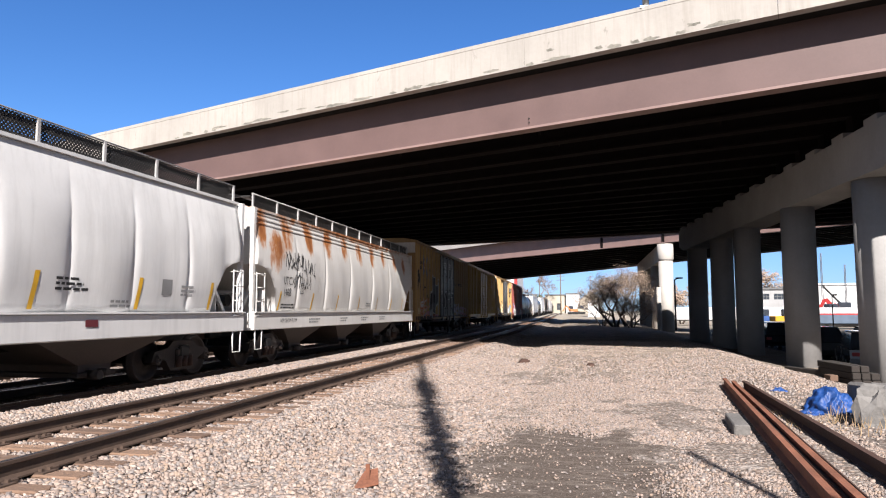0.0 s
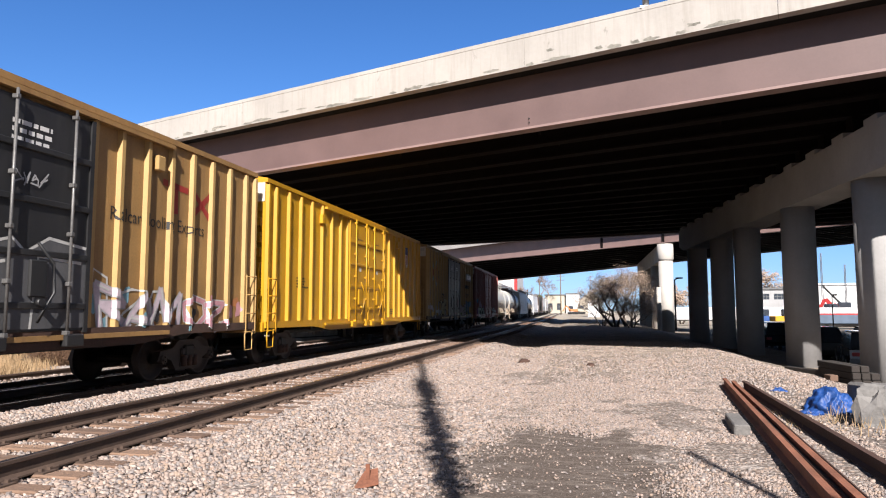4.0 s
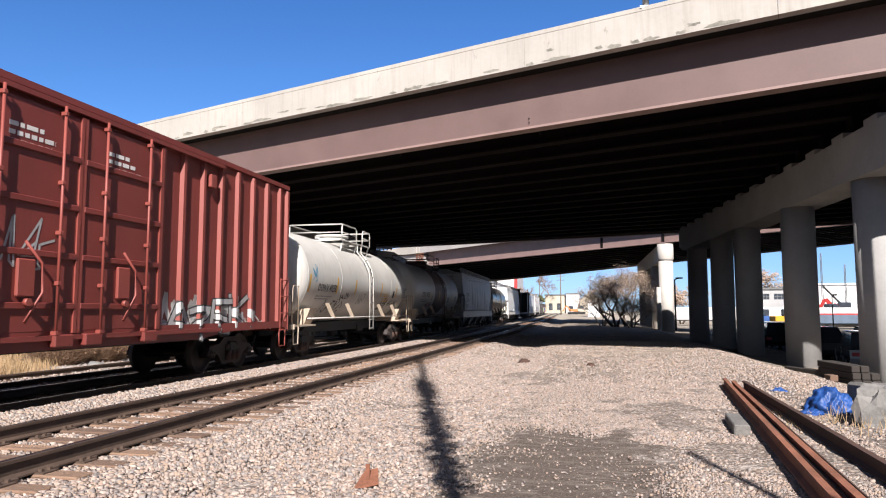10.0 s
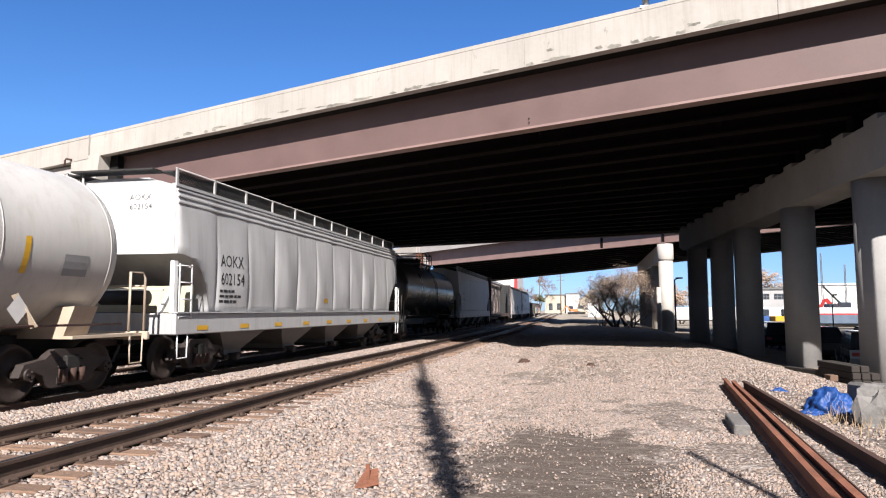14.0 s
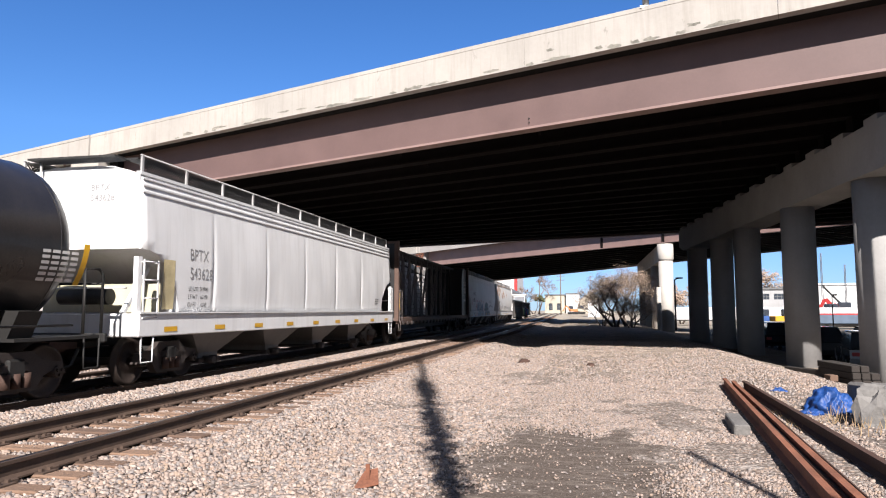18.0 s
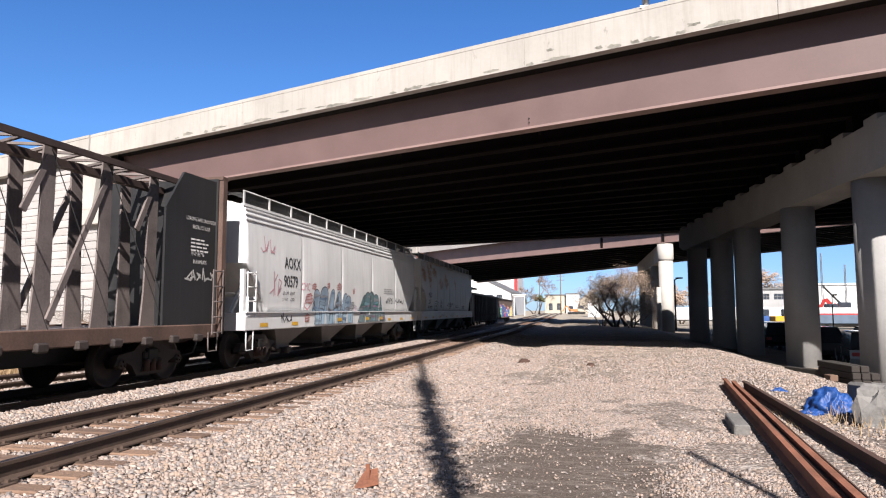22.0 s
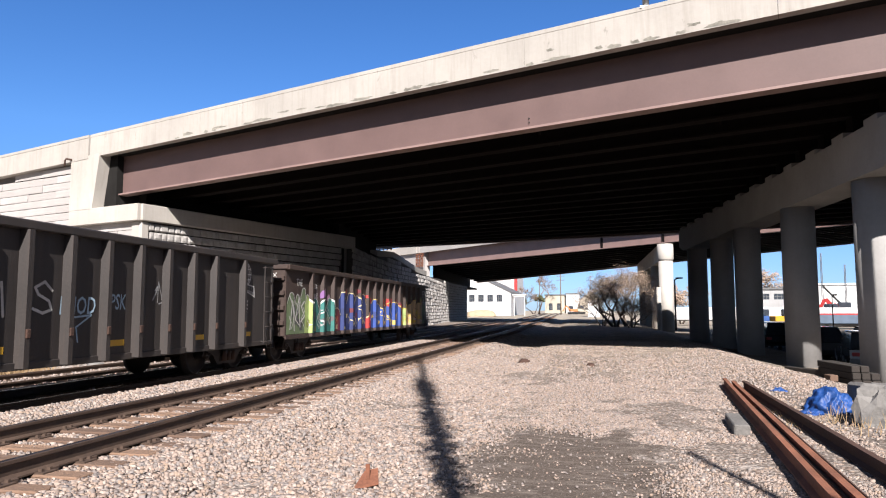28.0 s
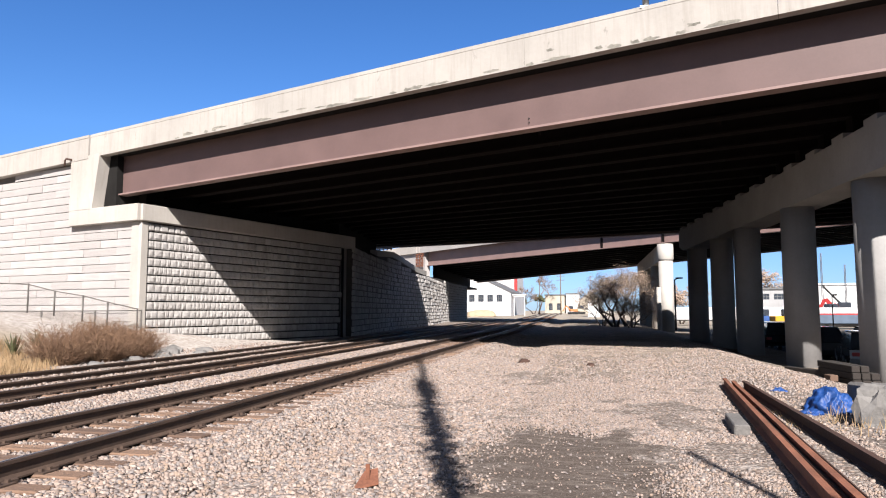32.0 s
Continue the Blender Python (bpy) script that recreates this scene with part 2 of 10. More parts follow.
# ---- plan ----
BEND = 0.00068
STRAIGHT = 46.0
TRACK_X = {"near": -5.90, "train": -9.91, "siding": -13.3}
TRACK_Z = {"near": 0.0, "train": -0.15, "siding": -0.24}


def rise(s):
    """The line climbs a little, far off."""
    t = min(1.0, max(0.0, (s - 105.0) / 110.0))
    return 0.45 * t * t * (3 - 2 * t)


def heading(s):
    """The line bends to the left, then runs straight."""
    return min(s, STRAIGHT) * BEND


def on_track(s, off, z, base):
    """A place at s metres along the line, off metres to the right of a centreline."""
    r, a, on = 1 / BEND + (base - TRACK_X["train"]) + off, heading(s), max(0.0, s - STRAIGHT)
    return Vector((TRACK_X["train"] - 1 / BEND + r * math.cos(a) - on * math.sin(a), r * math.sin(a) + on * math.cos(a), z + rise(s)))


def smoothstep(a, b, t):
    t = np.clip((t - a) / (b - a), 0, 1)
    return t * t * (3 - 2 * t)


def ground_z(x, y):
    """Height of the ground: flat gravel, ballast beds, the bank down to the car park, the mound by the fence."""
    x, y = np.asarray(x, float), np.asarray(y, float)
    s = np.clip(y, -300, 400)
    drift = 0.5 * BEND * np.minimum(s, STRAIGHT) ** 2 + BEND * STRAIGHT * np.maximum(s - STRAIGHT, 0.0)
    z = -0.38 - 0.47 * smoothstep(4.2, 8.0, x) - 0.55 * smoothstep(9.5, 12.5, x)
    for k, half in (("near", 1.75), ("train", 1.7), ("siding", 1.5)):
        d = np.abs(x + drift - TRACK_X[k])
        bed = TRACK_Z[k] - 0.17
        z = np.maximum(z, bed - 0.24 * smoothstep(half - 0.3, half + 1.2, d) - 3.0 * smoothstep(half + 1.5, half + 6.0, d) - 0.02 - 0.035 * smoothstep(1.5, 1.3, d))
    # ballast heaped between the two running tracks
    d = np.abs(x + drift + 7.78)
    z = np.maximum(z, -0.15 - 0.32 * smoothstep(0.45, 1.25, d) - 5.0 * smoothstep(1.25, 4.0, d))
    z = z + 0.15 * smoothstep(15, 29, y) * smoothstep(-2.6, -1.2, x + drift) * smoothstep(6.5, 4.0, x)
    mound = smoothstep(-17.0, -25.0, x) * smoothstep(42, 29, y)
    z = z + 1.35 * mound + 0.3 * smoothstep(-18.0, -20.5, x) * smoothstep(44, 33, y)
    z = z + 0.45 * smoothstep(105, 215, y)
    return z


# ---- ground ----
def ground_material():
    m = bpy.data.materials.new("gravel_ground")
    m.use_nodes = True
    n, l = m.node_tree.nodes, m.node_tree.links
    bs = n["Principled BSDF"]
    tc = n.new("ShaderNodeTexCoord")
    xyz = n.new("ShaderNodeSeparateXYZ")
    l.new(tc.outputs["Object"], xyz.inputs[0])

    def node(kind, **k):
        x = n.new(kind)
        for a, b in k.items():
            x.inputs[a].default_value = b
        return x

    def noise_of(sc, det=4.0, ro=0.6):
        t = node("ShaderNodeTexNoise", Scale=sc, Detail=det, Roughness=ro)
        l.new(tc.outputs["Object"], t.inputs["Vector"])
        return t.outputs["Fac"]

    def rng(v, a, b):
        r = node("ShaderNodeMapRange")
        r.inputs["From Min"].default_value, r.inputs["From Max"].default_value = a, b
        l.new(v, r.inputs["Value"])
        return r.outputs["Result"]

    def op(kind, a, b):
        x = n.new("ShaderNodeMath")
        x.operation = kind
        for i, v in ((0, a), (1, b)):
            if isinstance(v, (int, float)):
                x.inputs[i].default_value = v
            else:
                l.new(v, x.inputs[i])
        return x.outputs[0]

    def mix(f, a, b, kind="MIX"):
        x = n.new("ShaderNodeMix")
        x.data_type, x.blend_type = "RGBA", kind
        for sock, v in ((x.inputs["Factor"], f), (x.inputs[6], a), (x.inputs[7], b)):
            if isinstance(v, (int, float)):
                sock.default_value = v
            elif isinstance(v, tuple):
                sock.default_value = (*v, 1)
            else:
                l.new(v, sock)
        return x.outputs[2]

    def cells(sc):
        v = node("ShaderNodeTexVoronoi", Scale=sc)
        l.new(tc.outputs["Object"], v.inputs["Vector"])
        return v

    big, mid, fine = noise_of(0.35), noise_of(2.2), noise_of(45, 3)
    six = noise_of(5.0, 5.0, 0.7)
    v1, v2 = cells(20.0), cells(34.0)
    bw = node("ShaderNodeSeparateColor")
    l.new(v1.outputs["Color"], bw.inputs[0])
    stones = mix(rng(bw.outputs[0], 0.1, 0.95), (0.2, 0.165, 0.145), (0.47, 0.41, 0.36))
    stones = mix(rng(bw.outputs[1], 0.75, 0.95), stones, (0.32, 0.23, 0.18))
    gaps = op("MULTIPLY", rng(v1.outputs["Distance"], 0.34, 0.62), 0.75)
    stones = mix(gaps, stones, (0.12, 0.095, 0.08))
    dust = mix(rng(fine, 0.3, 0.7), (0.45, 0.39, 0.345), (0.66, 0.585, 0.525))
    col = mix(rng(op("ADD", mid, op("MULTIPLY", big, 0.6)), 0.88, 1.1), stones, dust)
    # tan, trodden fines in the middle distance
    tan_mask = op("MULTIPLY", op("MULTIPLY", rng(xyz.outputs[1], 17.0, 27.0), rng(xyz.outputs[0], -5.0, -2.5)), rng(op("ADD", big, mid), 0.75, 1.15))
    col = mix(op("MULTIPLY", tan_mask, 0.75), col, mix(rng(mid, 0.35, 0.65), (0.28, 0.225, 0.17), (0.43, 0.36, 0.28)))

    # patch of dark asphalt and packed cinders
    def patch(cx, cy, rx, ry):
        dx = op("DIVIDE", op("SUBTRACT", xyz.outputs[0], cx), rx)
        dy = op("DIVIDE", op("SUBTRACT", xyz.outputs[1], cy), ry)
        r = op("ADD", op("MULTIPLY", dx, dx), op("MULTIPLY", dy, dy))
        return rng(op("ADD", op("ADD", r, op("MULTIPLY", six, 1.6)), op("ADD", op("MULTIPLY", mid, 0.9), op("MULTIPLY", fine, 0.7))), 2.75, 2.0)

    mask = op("MAXIMUM", patch(-0.35, 8.1, 1.3, 2.7), patch(-0.3, 5.6, 1.45, 2.3))
    tar = mix(rng(fine, 0.4, 0.6), (0.066, 0.052, 0.043), (0.135, 0.107, 0.089))
    # pale scrapes and dust drifts that run across the patch
    sm = n.new("ShaderNodeMapping")
    sm.inputs["Scale"].default_value = (1.6, 7.0, 1.0)
    sm.inputs["Rotation"].default_value = (0, 0, 0.12)
    l.new(tc.outputs["Object"], sm.inputs["Vector"])
    scrape = node("ShaderNodeTexNoise", Scale=1.5, Detail=5.0, Roughness=0.7)
    l.new(sm.outputs[0], scrape.inputs["Vector"])
    tar = mix(op("MULTIPLY", rng(scrape.outputs["Fac"], 0.5, 0.72), 0.6), tar, (0.33, 0.28, 0.24))
    tar = mix(rng(v2.outputs["Distance"], 0.22, 0.12), tar, (0.26, 0.23, 0.2))
    col = mix(op("MULTIPLY", mask, 0.95), col, tar)
    # pale dust and crushed rubble beyond the siding
    col = mix(op("MULTIPLY", rng(xyz.outputs[0], -13.8, -15.2), rng(xyz.outputs[1], 60.0, 40.0)), col, mix(rng(six, 0.4, 0.65), (0.38, 0.335, 0.3), (0.62, 0.57, 0.525)))
    # soil and dry grass by the fence
    soil = mix(rng(mid, 0.35, 0.65), (0.26, 0.2, 0.14), (0.38, 0.31, 0.22))
    col = mix(op("MULTIPLY", rng(xyz.outputs[0], -16.6, -18.0), rng(xyz.outputs[1], 22.5, 19.5)), col, soil)
    # car park asphalt and far land
    col = mix(rng(xyz.outputs[0], 9.4, 10.2), col, mix(rng(fine, 0.3, 0.7), (0.04, 0.04, 0.042), (0.075, 0.073, 0.072)))
    far = mix(rng(big, 0.35, 0.65), (0.32, 0.27, 0.21), (0.44, 0.39, 0.32))
    col = mix(rng(xyz.outputs[1], 90.0, 130.0), col, far)
    col = mix(1.0, col, (ALBEDO_CUT, ALBEDO_CUT, ALBEDO_CUT), "MULTIPLY")
    l.new(col, bs.inputs["Base Color"])
    bs.inputs["Roughness"].default_value = 0.95
    bs.inputs["Specular IOR Level"].default_value = 0.15
    bp = node("ShaderNodeBump", Strength=0.9, Distance=0.03)
    l.new(op("SUBTRACT", op("MULTIPLY", mid, 0.6), op("MULTIPLY", v1.outputs["Distance"], op("SUBTRACT", 1.0, op("MULTIPLY", mask, 0.85)))), bp.inputs["Height"])
    l.new(bp.outputs["Normal"], bs.inputs["Normal"])
    return m


M["ground"] = ground_material()


def ground():
    xs = np.concatenate([[-3000, -900, -300, -120, -70, -50], np.arange(-40, -16, 1.0), np.arange(-16, 4, 0.22), np.arange(4, 13, 0.5), [13, 16, 22, 35, 60, 120, 400, 1200, 3000]])
    ys = np.concatenate([[-600, -400], np.arange(-300, -15, 12.0), [-15, -4, 0, 2], np.arange(3.5, 16, 0.22), np.arange(16, 50, 0.6), np.arange(50, 110, 2.5), np.arange(110, 230, 10), [260, 330, 450, 700, 1200, 2500, 4500]])
    gx, gy = np.meshgrid(xs, ys)
    gz = ground_z(gx, gy)
    rough = np.array([noise.fractal(Vector((a * 1.3, b * 1.3, 0)), 0.7, 2.0, 4) + 0.8 * noise.fractal(Vector((a * 0.3, b * 0.3, 5)), 0.7, 2.0, 3) for a, b in zip(gx.ravel(), gy.ravel())]).reshape(gx.shape)
    rough = rough * np.where((np.abs(gx + 0.00034 * gy * gy + 5.9) < 1.6) | (np.abs(gx + 0.00034 * gy * gy + 9.91) < 1.6), 0.2, 1.0)
    gz = gz + 0.035 * rough * ((np.abs(gx) < 40) & (gy < 110) & (gx < 8))
    nx, ny = len(xs), len(ys)
    g = Geo()
    g.v = list(zip(gx.ravel().tolist(), gy.ravel().tolist(), gz.ravel().tolist()))
    g.f = [(j * nx + i, j * nx + i + 1, (j + 1) * nx + i + 1, (j + 1) * nx + i) for j in range(ny - 1) for i in range(nx - 1)]
    g.s = [True] * len(g.f)
    tagged(part("ground", g, M["ground"]), "pale crushed gravel and packed dirt railway yard", "ground", kind="structure")


ground()


# ---- the overpasses ----
def frame_of(ox, oy, ux, uy):
    """u runs along the bridge to the right, v across it, away from the viewer."""
    u = Vector((ux, uy, 0)).normalized()
    v = Vector((-u.y, u.x, 0))
    m = Matrix((u, v, Vector((0, 0, 1)))).transposed().to_4x4()
    m.translation = (ox, oy, 0)
    return m


def girder_bar(g, u0, u1, v, z0, z1, grade, flange=0.5, stiff=0.0, lip=True):
    def zz(u, z):
        return z + grade * u

    def slab(v0, v1, a, b):
        g.loft([[(u, v0, zz(u, a)), (u, v1, zz(u, a)), (u, v1, zz(u, b)), (u, v0, zz(u, b))] for u in (u0, u1)], True, False)

    slab(v - 0.02, v + 0.02, z0 + 0.05, z1)
    if lip:
        slab(v - flange / 2, v + flange / 2, z0, z0 + 0.075)
    if stiff:
        u = u0 + stiff / 2
        while u < u1:
            g.box(u - 0.015, u + 0.015, v + 0.021, v + 0.2, zz(u, z0 + 0.06), zz(u, z1))
            u += stiff


def overpass(name, label, m, u0, u1, width, n, z0, grade, top, deep=1.83, end=None, off2=0.0, grade2=0.0, fascia="girder", rim="parapet"):
    """Steel girders under a concrete deck with a parapet on each edge."""
    b = thing(name, label, "bridge", m)
    z1 = z0 + deep
    step = width / (n - 1)
    for i in range(n):
        g = Geo()
        f = i / (n - 1)
        girder_bar(g, end(i * step) if end else u0, u1, i * step, z0 + off2 * f, z1 + off2 * f, grade * (1 - f) + grade2 * f, 0.5, 0.0, i > 0)
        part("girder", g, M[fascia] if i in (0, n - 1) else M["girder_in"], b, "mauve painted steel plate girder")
        if i == 0:
            g = Geo()
            g.loft([[(u, -0.25, z0 + grade * u), (u, 0.25, z0 + grade * u), (u, 0.25, z0 + 0.075 + grade * u), (u, -0.25, z0 + 0.075 + grade * u)] for u in (end(0.0) if end else u0, u1)], True, False)
            part("bottom_flange", g, M["girder_pale"], b, "worn pale mauve girder flange")
    g = Geo()
    for k in range(int((u1 - u0) / 6)):
        u = u0 + 3 + 6 * k
        for i in range(n - 1):
            za = z0 + off2 * i / (n - 1) + u * (grade * (1 - i / (n - 1)) + grade2 * i / (n - 1))
            g.bar((u, i * step + 0.05, za + 0.4), (u, (i + 1) * step - 0.05, za + 1.5), 0.08, 0.08)
            g.bar((u, i * step + 0.05, za + 1.5), (u, (i + 1) * step - 0.05, za + 0.4), 0.08, 0.08)
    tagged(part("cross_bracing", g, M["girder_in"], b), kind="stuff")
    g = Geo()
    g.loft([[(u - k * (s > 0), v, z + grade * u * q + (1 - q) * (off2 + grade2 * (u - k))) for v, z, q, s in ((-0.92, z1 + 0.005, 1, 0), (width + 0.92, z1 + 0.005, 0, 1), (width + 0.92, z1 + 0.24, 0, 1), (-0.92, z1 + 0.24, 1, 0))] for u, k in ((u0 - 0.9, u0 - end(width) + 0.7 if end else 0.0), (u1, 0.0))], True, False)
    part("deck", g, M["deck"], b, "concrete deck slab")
    for v, sgn in ((-0.92, 1), (width + 0.92, -1)):
        u = u0 - 0.9
        while u < u1:
            w = min(7.5, u1 - u)
            g = Geo()
            prof = ((0.0, z1 - 0.06), (0.34, z1 - 0.06), (0.34, z1 + 0.25), (0.28, top - 0.14), (0.29, top - 0.13), (0.29, top), (-0.012, top), (-0.012, top - 0.13), (0.0, top - 0.145))
            g.loft([[(uu, v - sgn * 0.012 + sgn * a, z + (grade * uu if sgn > 0 else off2 + grade2 * uu)) for a, z in prof] for uu in (u + 0.006, u + w - 0.006)], True, False)
            part("parapet", g, M[rim], b, "pale weathered concrete parapet")
            u += w
    return b


B1 = frame_of(-4.21, 23.40, 0.9617, -0.2741)
G1 = 0.026
overpass("highway_overpass", "wide highway overpass of mauve steel girders over the railway", B1, -19.2, 48.0, 34.0, 17, 7.34, G1, 10.34, 1.94, lambda v: -19.2 - 8.3 * max(0.0, (v - 18.0) / 16.0))
B2 = frame_of(2.3, 72.2, 0.731, -0.682)
overpass("ramp_overpass", "skewed ramp overpass of mauve steel girders behind the first", B2, -35.7, 62.0, 25.0, 12, 7.78, 0.0, 10.9, 1.98, lambda v: -35.7 - 0.85 * v, 0.51, 0.03, "girder_pale", "wing")


def splices():
    b = bpy.data.objects["ramp_overpass"]
    for u in (-2.2, 5.6):
        g = Geo()
        g.box(u - 0.14, u + 0.14, -0.09, -0.022, 7.85, 9.7)
        part("splice_plate", g, M["girder_in"], b)
    b = bpy.data.objects["highway_overpass"]
    for u in (2.2, 16.9):
        for k in range(2):
            g = Geo()
            g.cyl((u, -0.02, 7.62 + G1 * u + 0.14 * k), (u, -0.07, 7.62 + G1 * u + 0.14 * k), 0.022, 8)
            part("bolt", g, M["black"], b)


splices()


def mould_stains():
    """Black mould along the lower rim of the parapet, in ragged blots."""
    b = bpy.data.objects["highway_overpass"]
    rnd = random.Random(91)
    u = -14.0
    while u < 9.5:
        g = Geo()
        w, h = rnd.uniform(0.25, 1.1), rnd.uniform(0.05, 0.2)
        z = 7.34 + 1.94 + 0.0 + G1 * u + rnd.choice((0.0, 0.02, 0.05, 0.2, 0.45)) * rnd.random()
        n = 16
        ring = [(u + 0.5 * w * math.cos(6.283 * k / n) * rnd.uniform(0.6, 1.2), -0.936, z + max(-0.05, 0.5 * h * math.sin(6.283 * k / n) * rnd.uniform(0.4, 1.3))) for k in range(n)]
        g.add(ring, [tuple(range(n))])
        part("mould_stain", g, M["mould"], b, "dark mould stain")
        u += w * rnd.uniform(0.7, 2.4)


mould_stains()


def b1(u, v, z):
    return B1 @ Vector((u, v, z))


def bent_pier(name, label, cols, r, cap_z0, cap_z1, half, ends, mat_c, pedestals=(), base_z=-1.6):
    p = thing(name, label, "bridge pier")
    a, b = Vector((*cols[0], 0)), Vector((*cols[-1], 0))
    d = (b - a).normalized()
    side = Vector((d.y, -d.x, 0))
    for c in cols:
        g = Geo()
        g.tube([(c[0], c[1], base_z), (c[0], c[1], cap_z0 + 0.01)], r, 28)
        part("column", g, mat_c, p, "round concrete column")
    g = Geo()
    s0, s1 = a - d * ends[0], b + d * ends[1]
    taper = 0.35
    L = (s1 - s0).length
    prof = [(0, cap_z0 + taper), (1.3, cap_z0), (L - 1.3, cap_z0), (L, cap_z0 + taper), (L, cap_z1), (0, cap_z1)]
    g.loft([[s0 + d * t + side * k + Vector((0, 0, z)) for t, z in prof] for k in (-half, half)], True, False)
    part("pier_cap", g, mat_c, p, "concrete cap beam")
    for t, z in pedestals:
        q = s0 + d * t
        g = Geo()
        m = Matrix((side, d, Vector((0, 0, 1)))).transposed().to_4x4()
        m.translation = (q.x, q.y, 0)
        g.box(-half + 0.03, half - 0.03, -0.42, 0.42, cap_z1 - 0.01, cap_z1 + 0.2, 0.012, m)
        step = part("bearing_pedestal", g, mat_c, p, "low concrete bearing pedestal")
        # bearing coloured near black for the deep shade below the girders
        g = Geo()
        g.box(-0.28, 0.28, -0.24, 0.24, cap_z1 + 0.199, z, 0.0, m)
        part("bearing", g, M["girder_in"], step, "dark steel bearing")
    return p


COLS1 = [(8.5, 23.42), (7.86, 29.36), (7.36, 36.29), (7.03, 41.42), (6.56, 47.69)]


def pier_one():
    a, b = Vector((*COLS1[0], 0)), Vector((*COLS1[-1], 0))
    d = (b - a).normalized()
    s0 = a - d * 3.42
    inv = B1.inverted()
    peds = []
    for i in range(17):
        # where the girder line crosses the cap
        p0, p1 = inv @ s0, inv @ (s0 + d)
        t = (i * 2.125 - p0.y) / (p1.y - p0.y)
        u = (inv @ (s0 + d * t)).x
        if 0.3 < t < 29.4:
            peds.append((t, 7.34 + G1 * u * (1 - i / 16)))
    bent_pier("bridge_pier", "row of round concrete columns under a deep cap beam", COLS1, 0.62, 5.37, 6.8, 0.71, (3.42, 2.1), M["concrete_grey"], peds)


pier_one()
bent_pier("bridge_pier", "pale round concrete columns carrying the ramp overpass", [(6.5, 67.9), (6.4, 76.2), (6.35, 84.6), (6.2, 94.0)], 0.66, 6.0, 7.6, 0.6, (-0.4, 3.0), M["pier_pale"])
g = Geo()
g.tube([(6.5, 67.9, 6.02), (6.5, 67.9, 6.2), (6.5, 67.9, 7.62)], [0.67, 0.74, 0.74], 28)
part("column_drum", g, M["pier_pale"], bpy.data.objects["bridge_pier.001"], "drum head of the end column")
g = Geo()
g.tube([(5.72, 66.9, -1.2), (5.72, 66.9, 3.5)], 0.21, 16)
tagged(part("standpipe", g, M["pier_pale"]), "pale upright pipe beside the ramp pier", "pipe")
bent_pier("bridge_pier", "distant round concrete columns of the highway overpass", [(38.0, 12.5), (37.5, 18.5), (37.0, 24.5), (36.5, 30.5), (36.0, 36.5)], 0.535, 6.0, 7.9, 0.62, (3.0, 3.0), M["concrete_grey"])

# ---- retaining walls ----
P0 = Vector((-20.3, 27.3, 0.0))
WALL_DIR = Vector((0.274, 0.9617, 0)).normalized()
WING_DIR = Vector((-0.9617, 0.2741, 0)).normalized()


def wall_frame(o, along, out):
    m = Matrix((along, out, Vector((0, 0, 1)))).transposed().to_4x4()
    m.translation = o
    return m


def block_mesh(name, material, w, h, seed, depth=0.16, rough=0.02):
    """A split-faced block: bevelled, with an uneven front."""
    r = random.Random(seed)
    g = Geo()
    nx, nz = 5, 4
    vs, fs = [], []
    for k in range(nz + 1):
        for i in range(nx + 1):
            edge = i in (0, nx) or k in (0, nz)
            vs.append((w * i / nx, (r.uniform(-0.004, 0.006) if edge else rough + r.uniform(-0.4, 0.4) * rough), h * k / nz))
    for k in range(nz):
        for i in range(nx):
            a = k * (nx + 1) + i
            fs.append((a, a + 1, a + nx + 2, a + nx + 1))
    g.add(vs, fs)
    q = [(0, 0, 0), (w, 0, 0), (w, 0, h), (0, 0, h)]
    g.add(q + [(x, -depth, z) for x, _, z in q], [(0, 4, 5, 1), (1, 5, 6, 2), (2, 6, 7, 3), (3, 7, 4, 0)])
    return g.mesh(name, material)


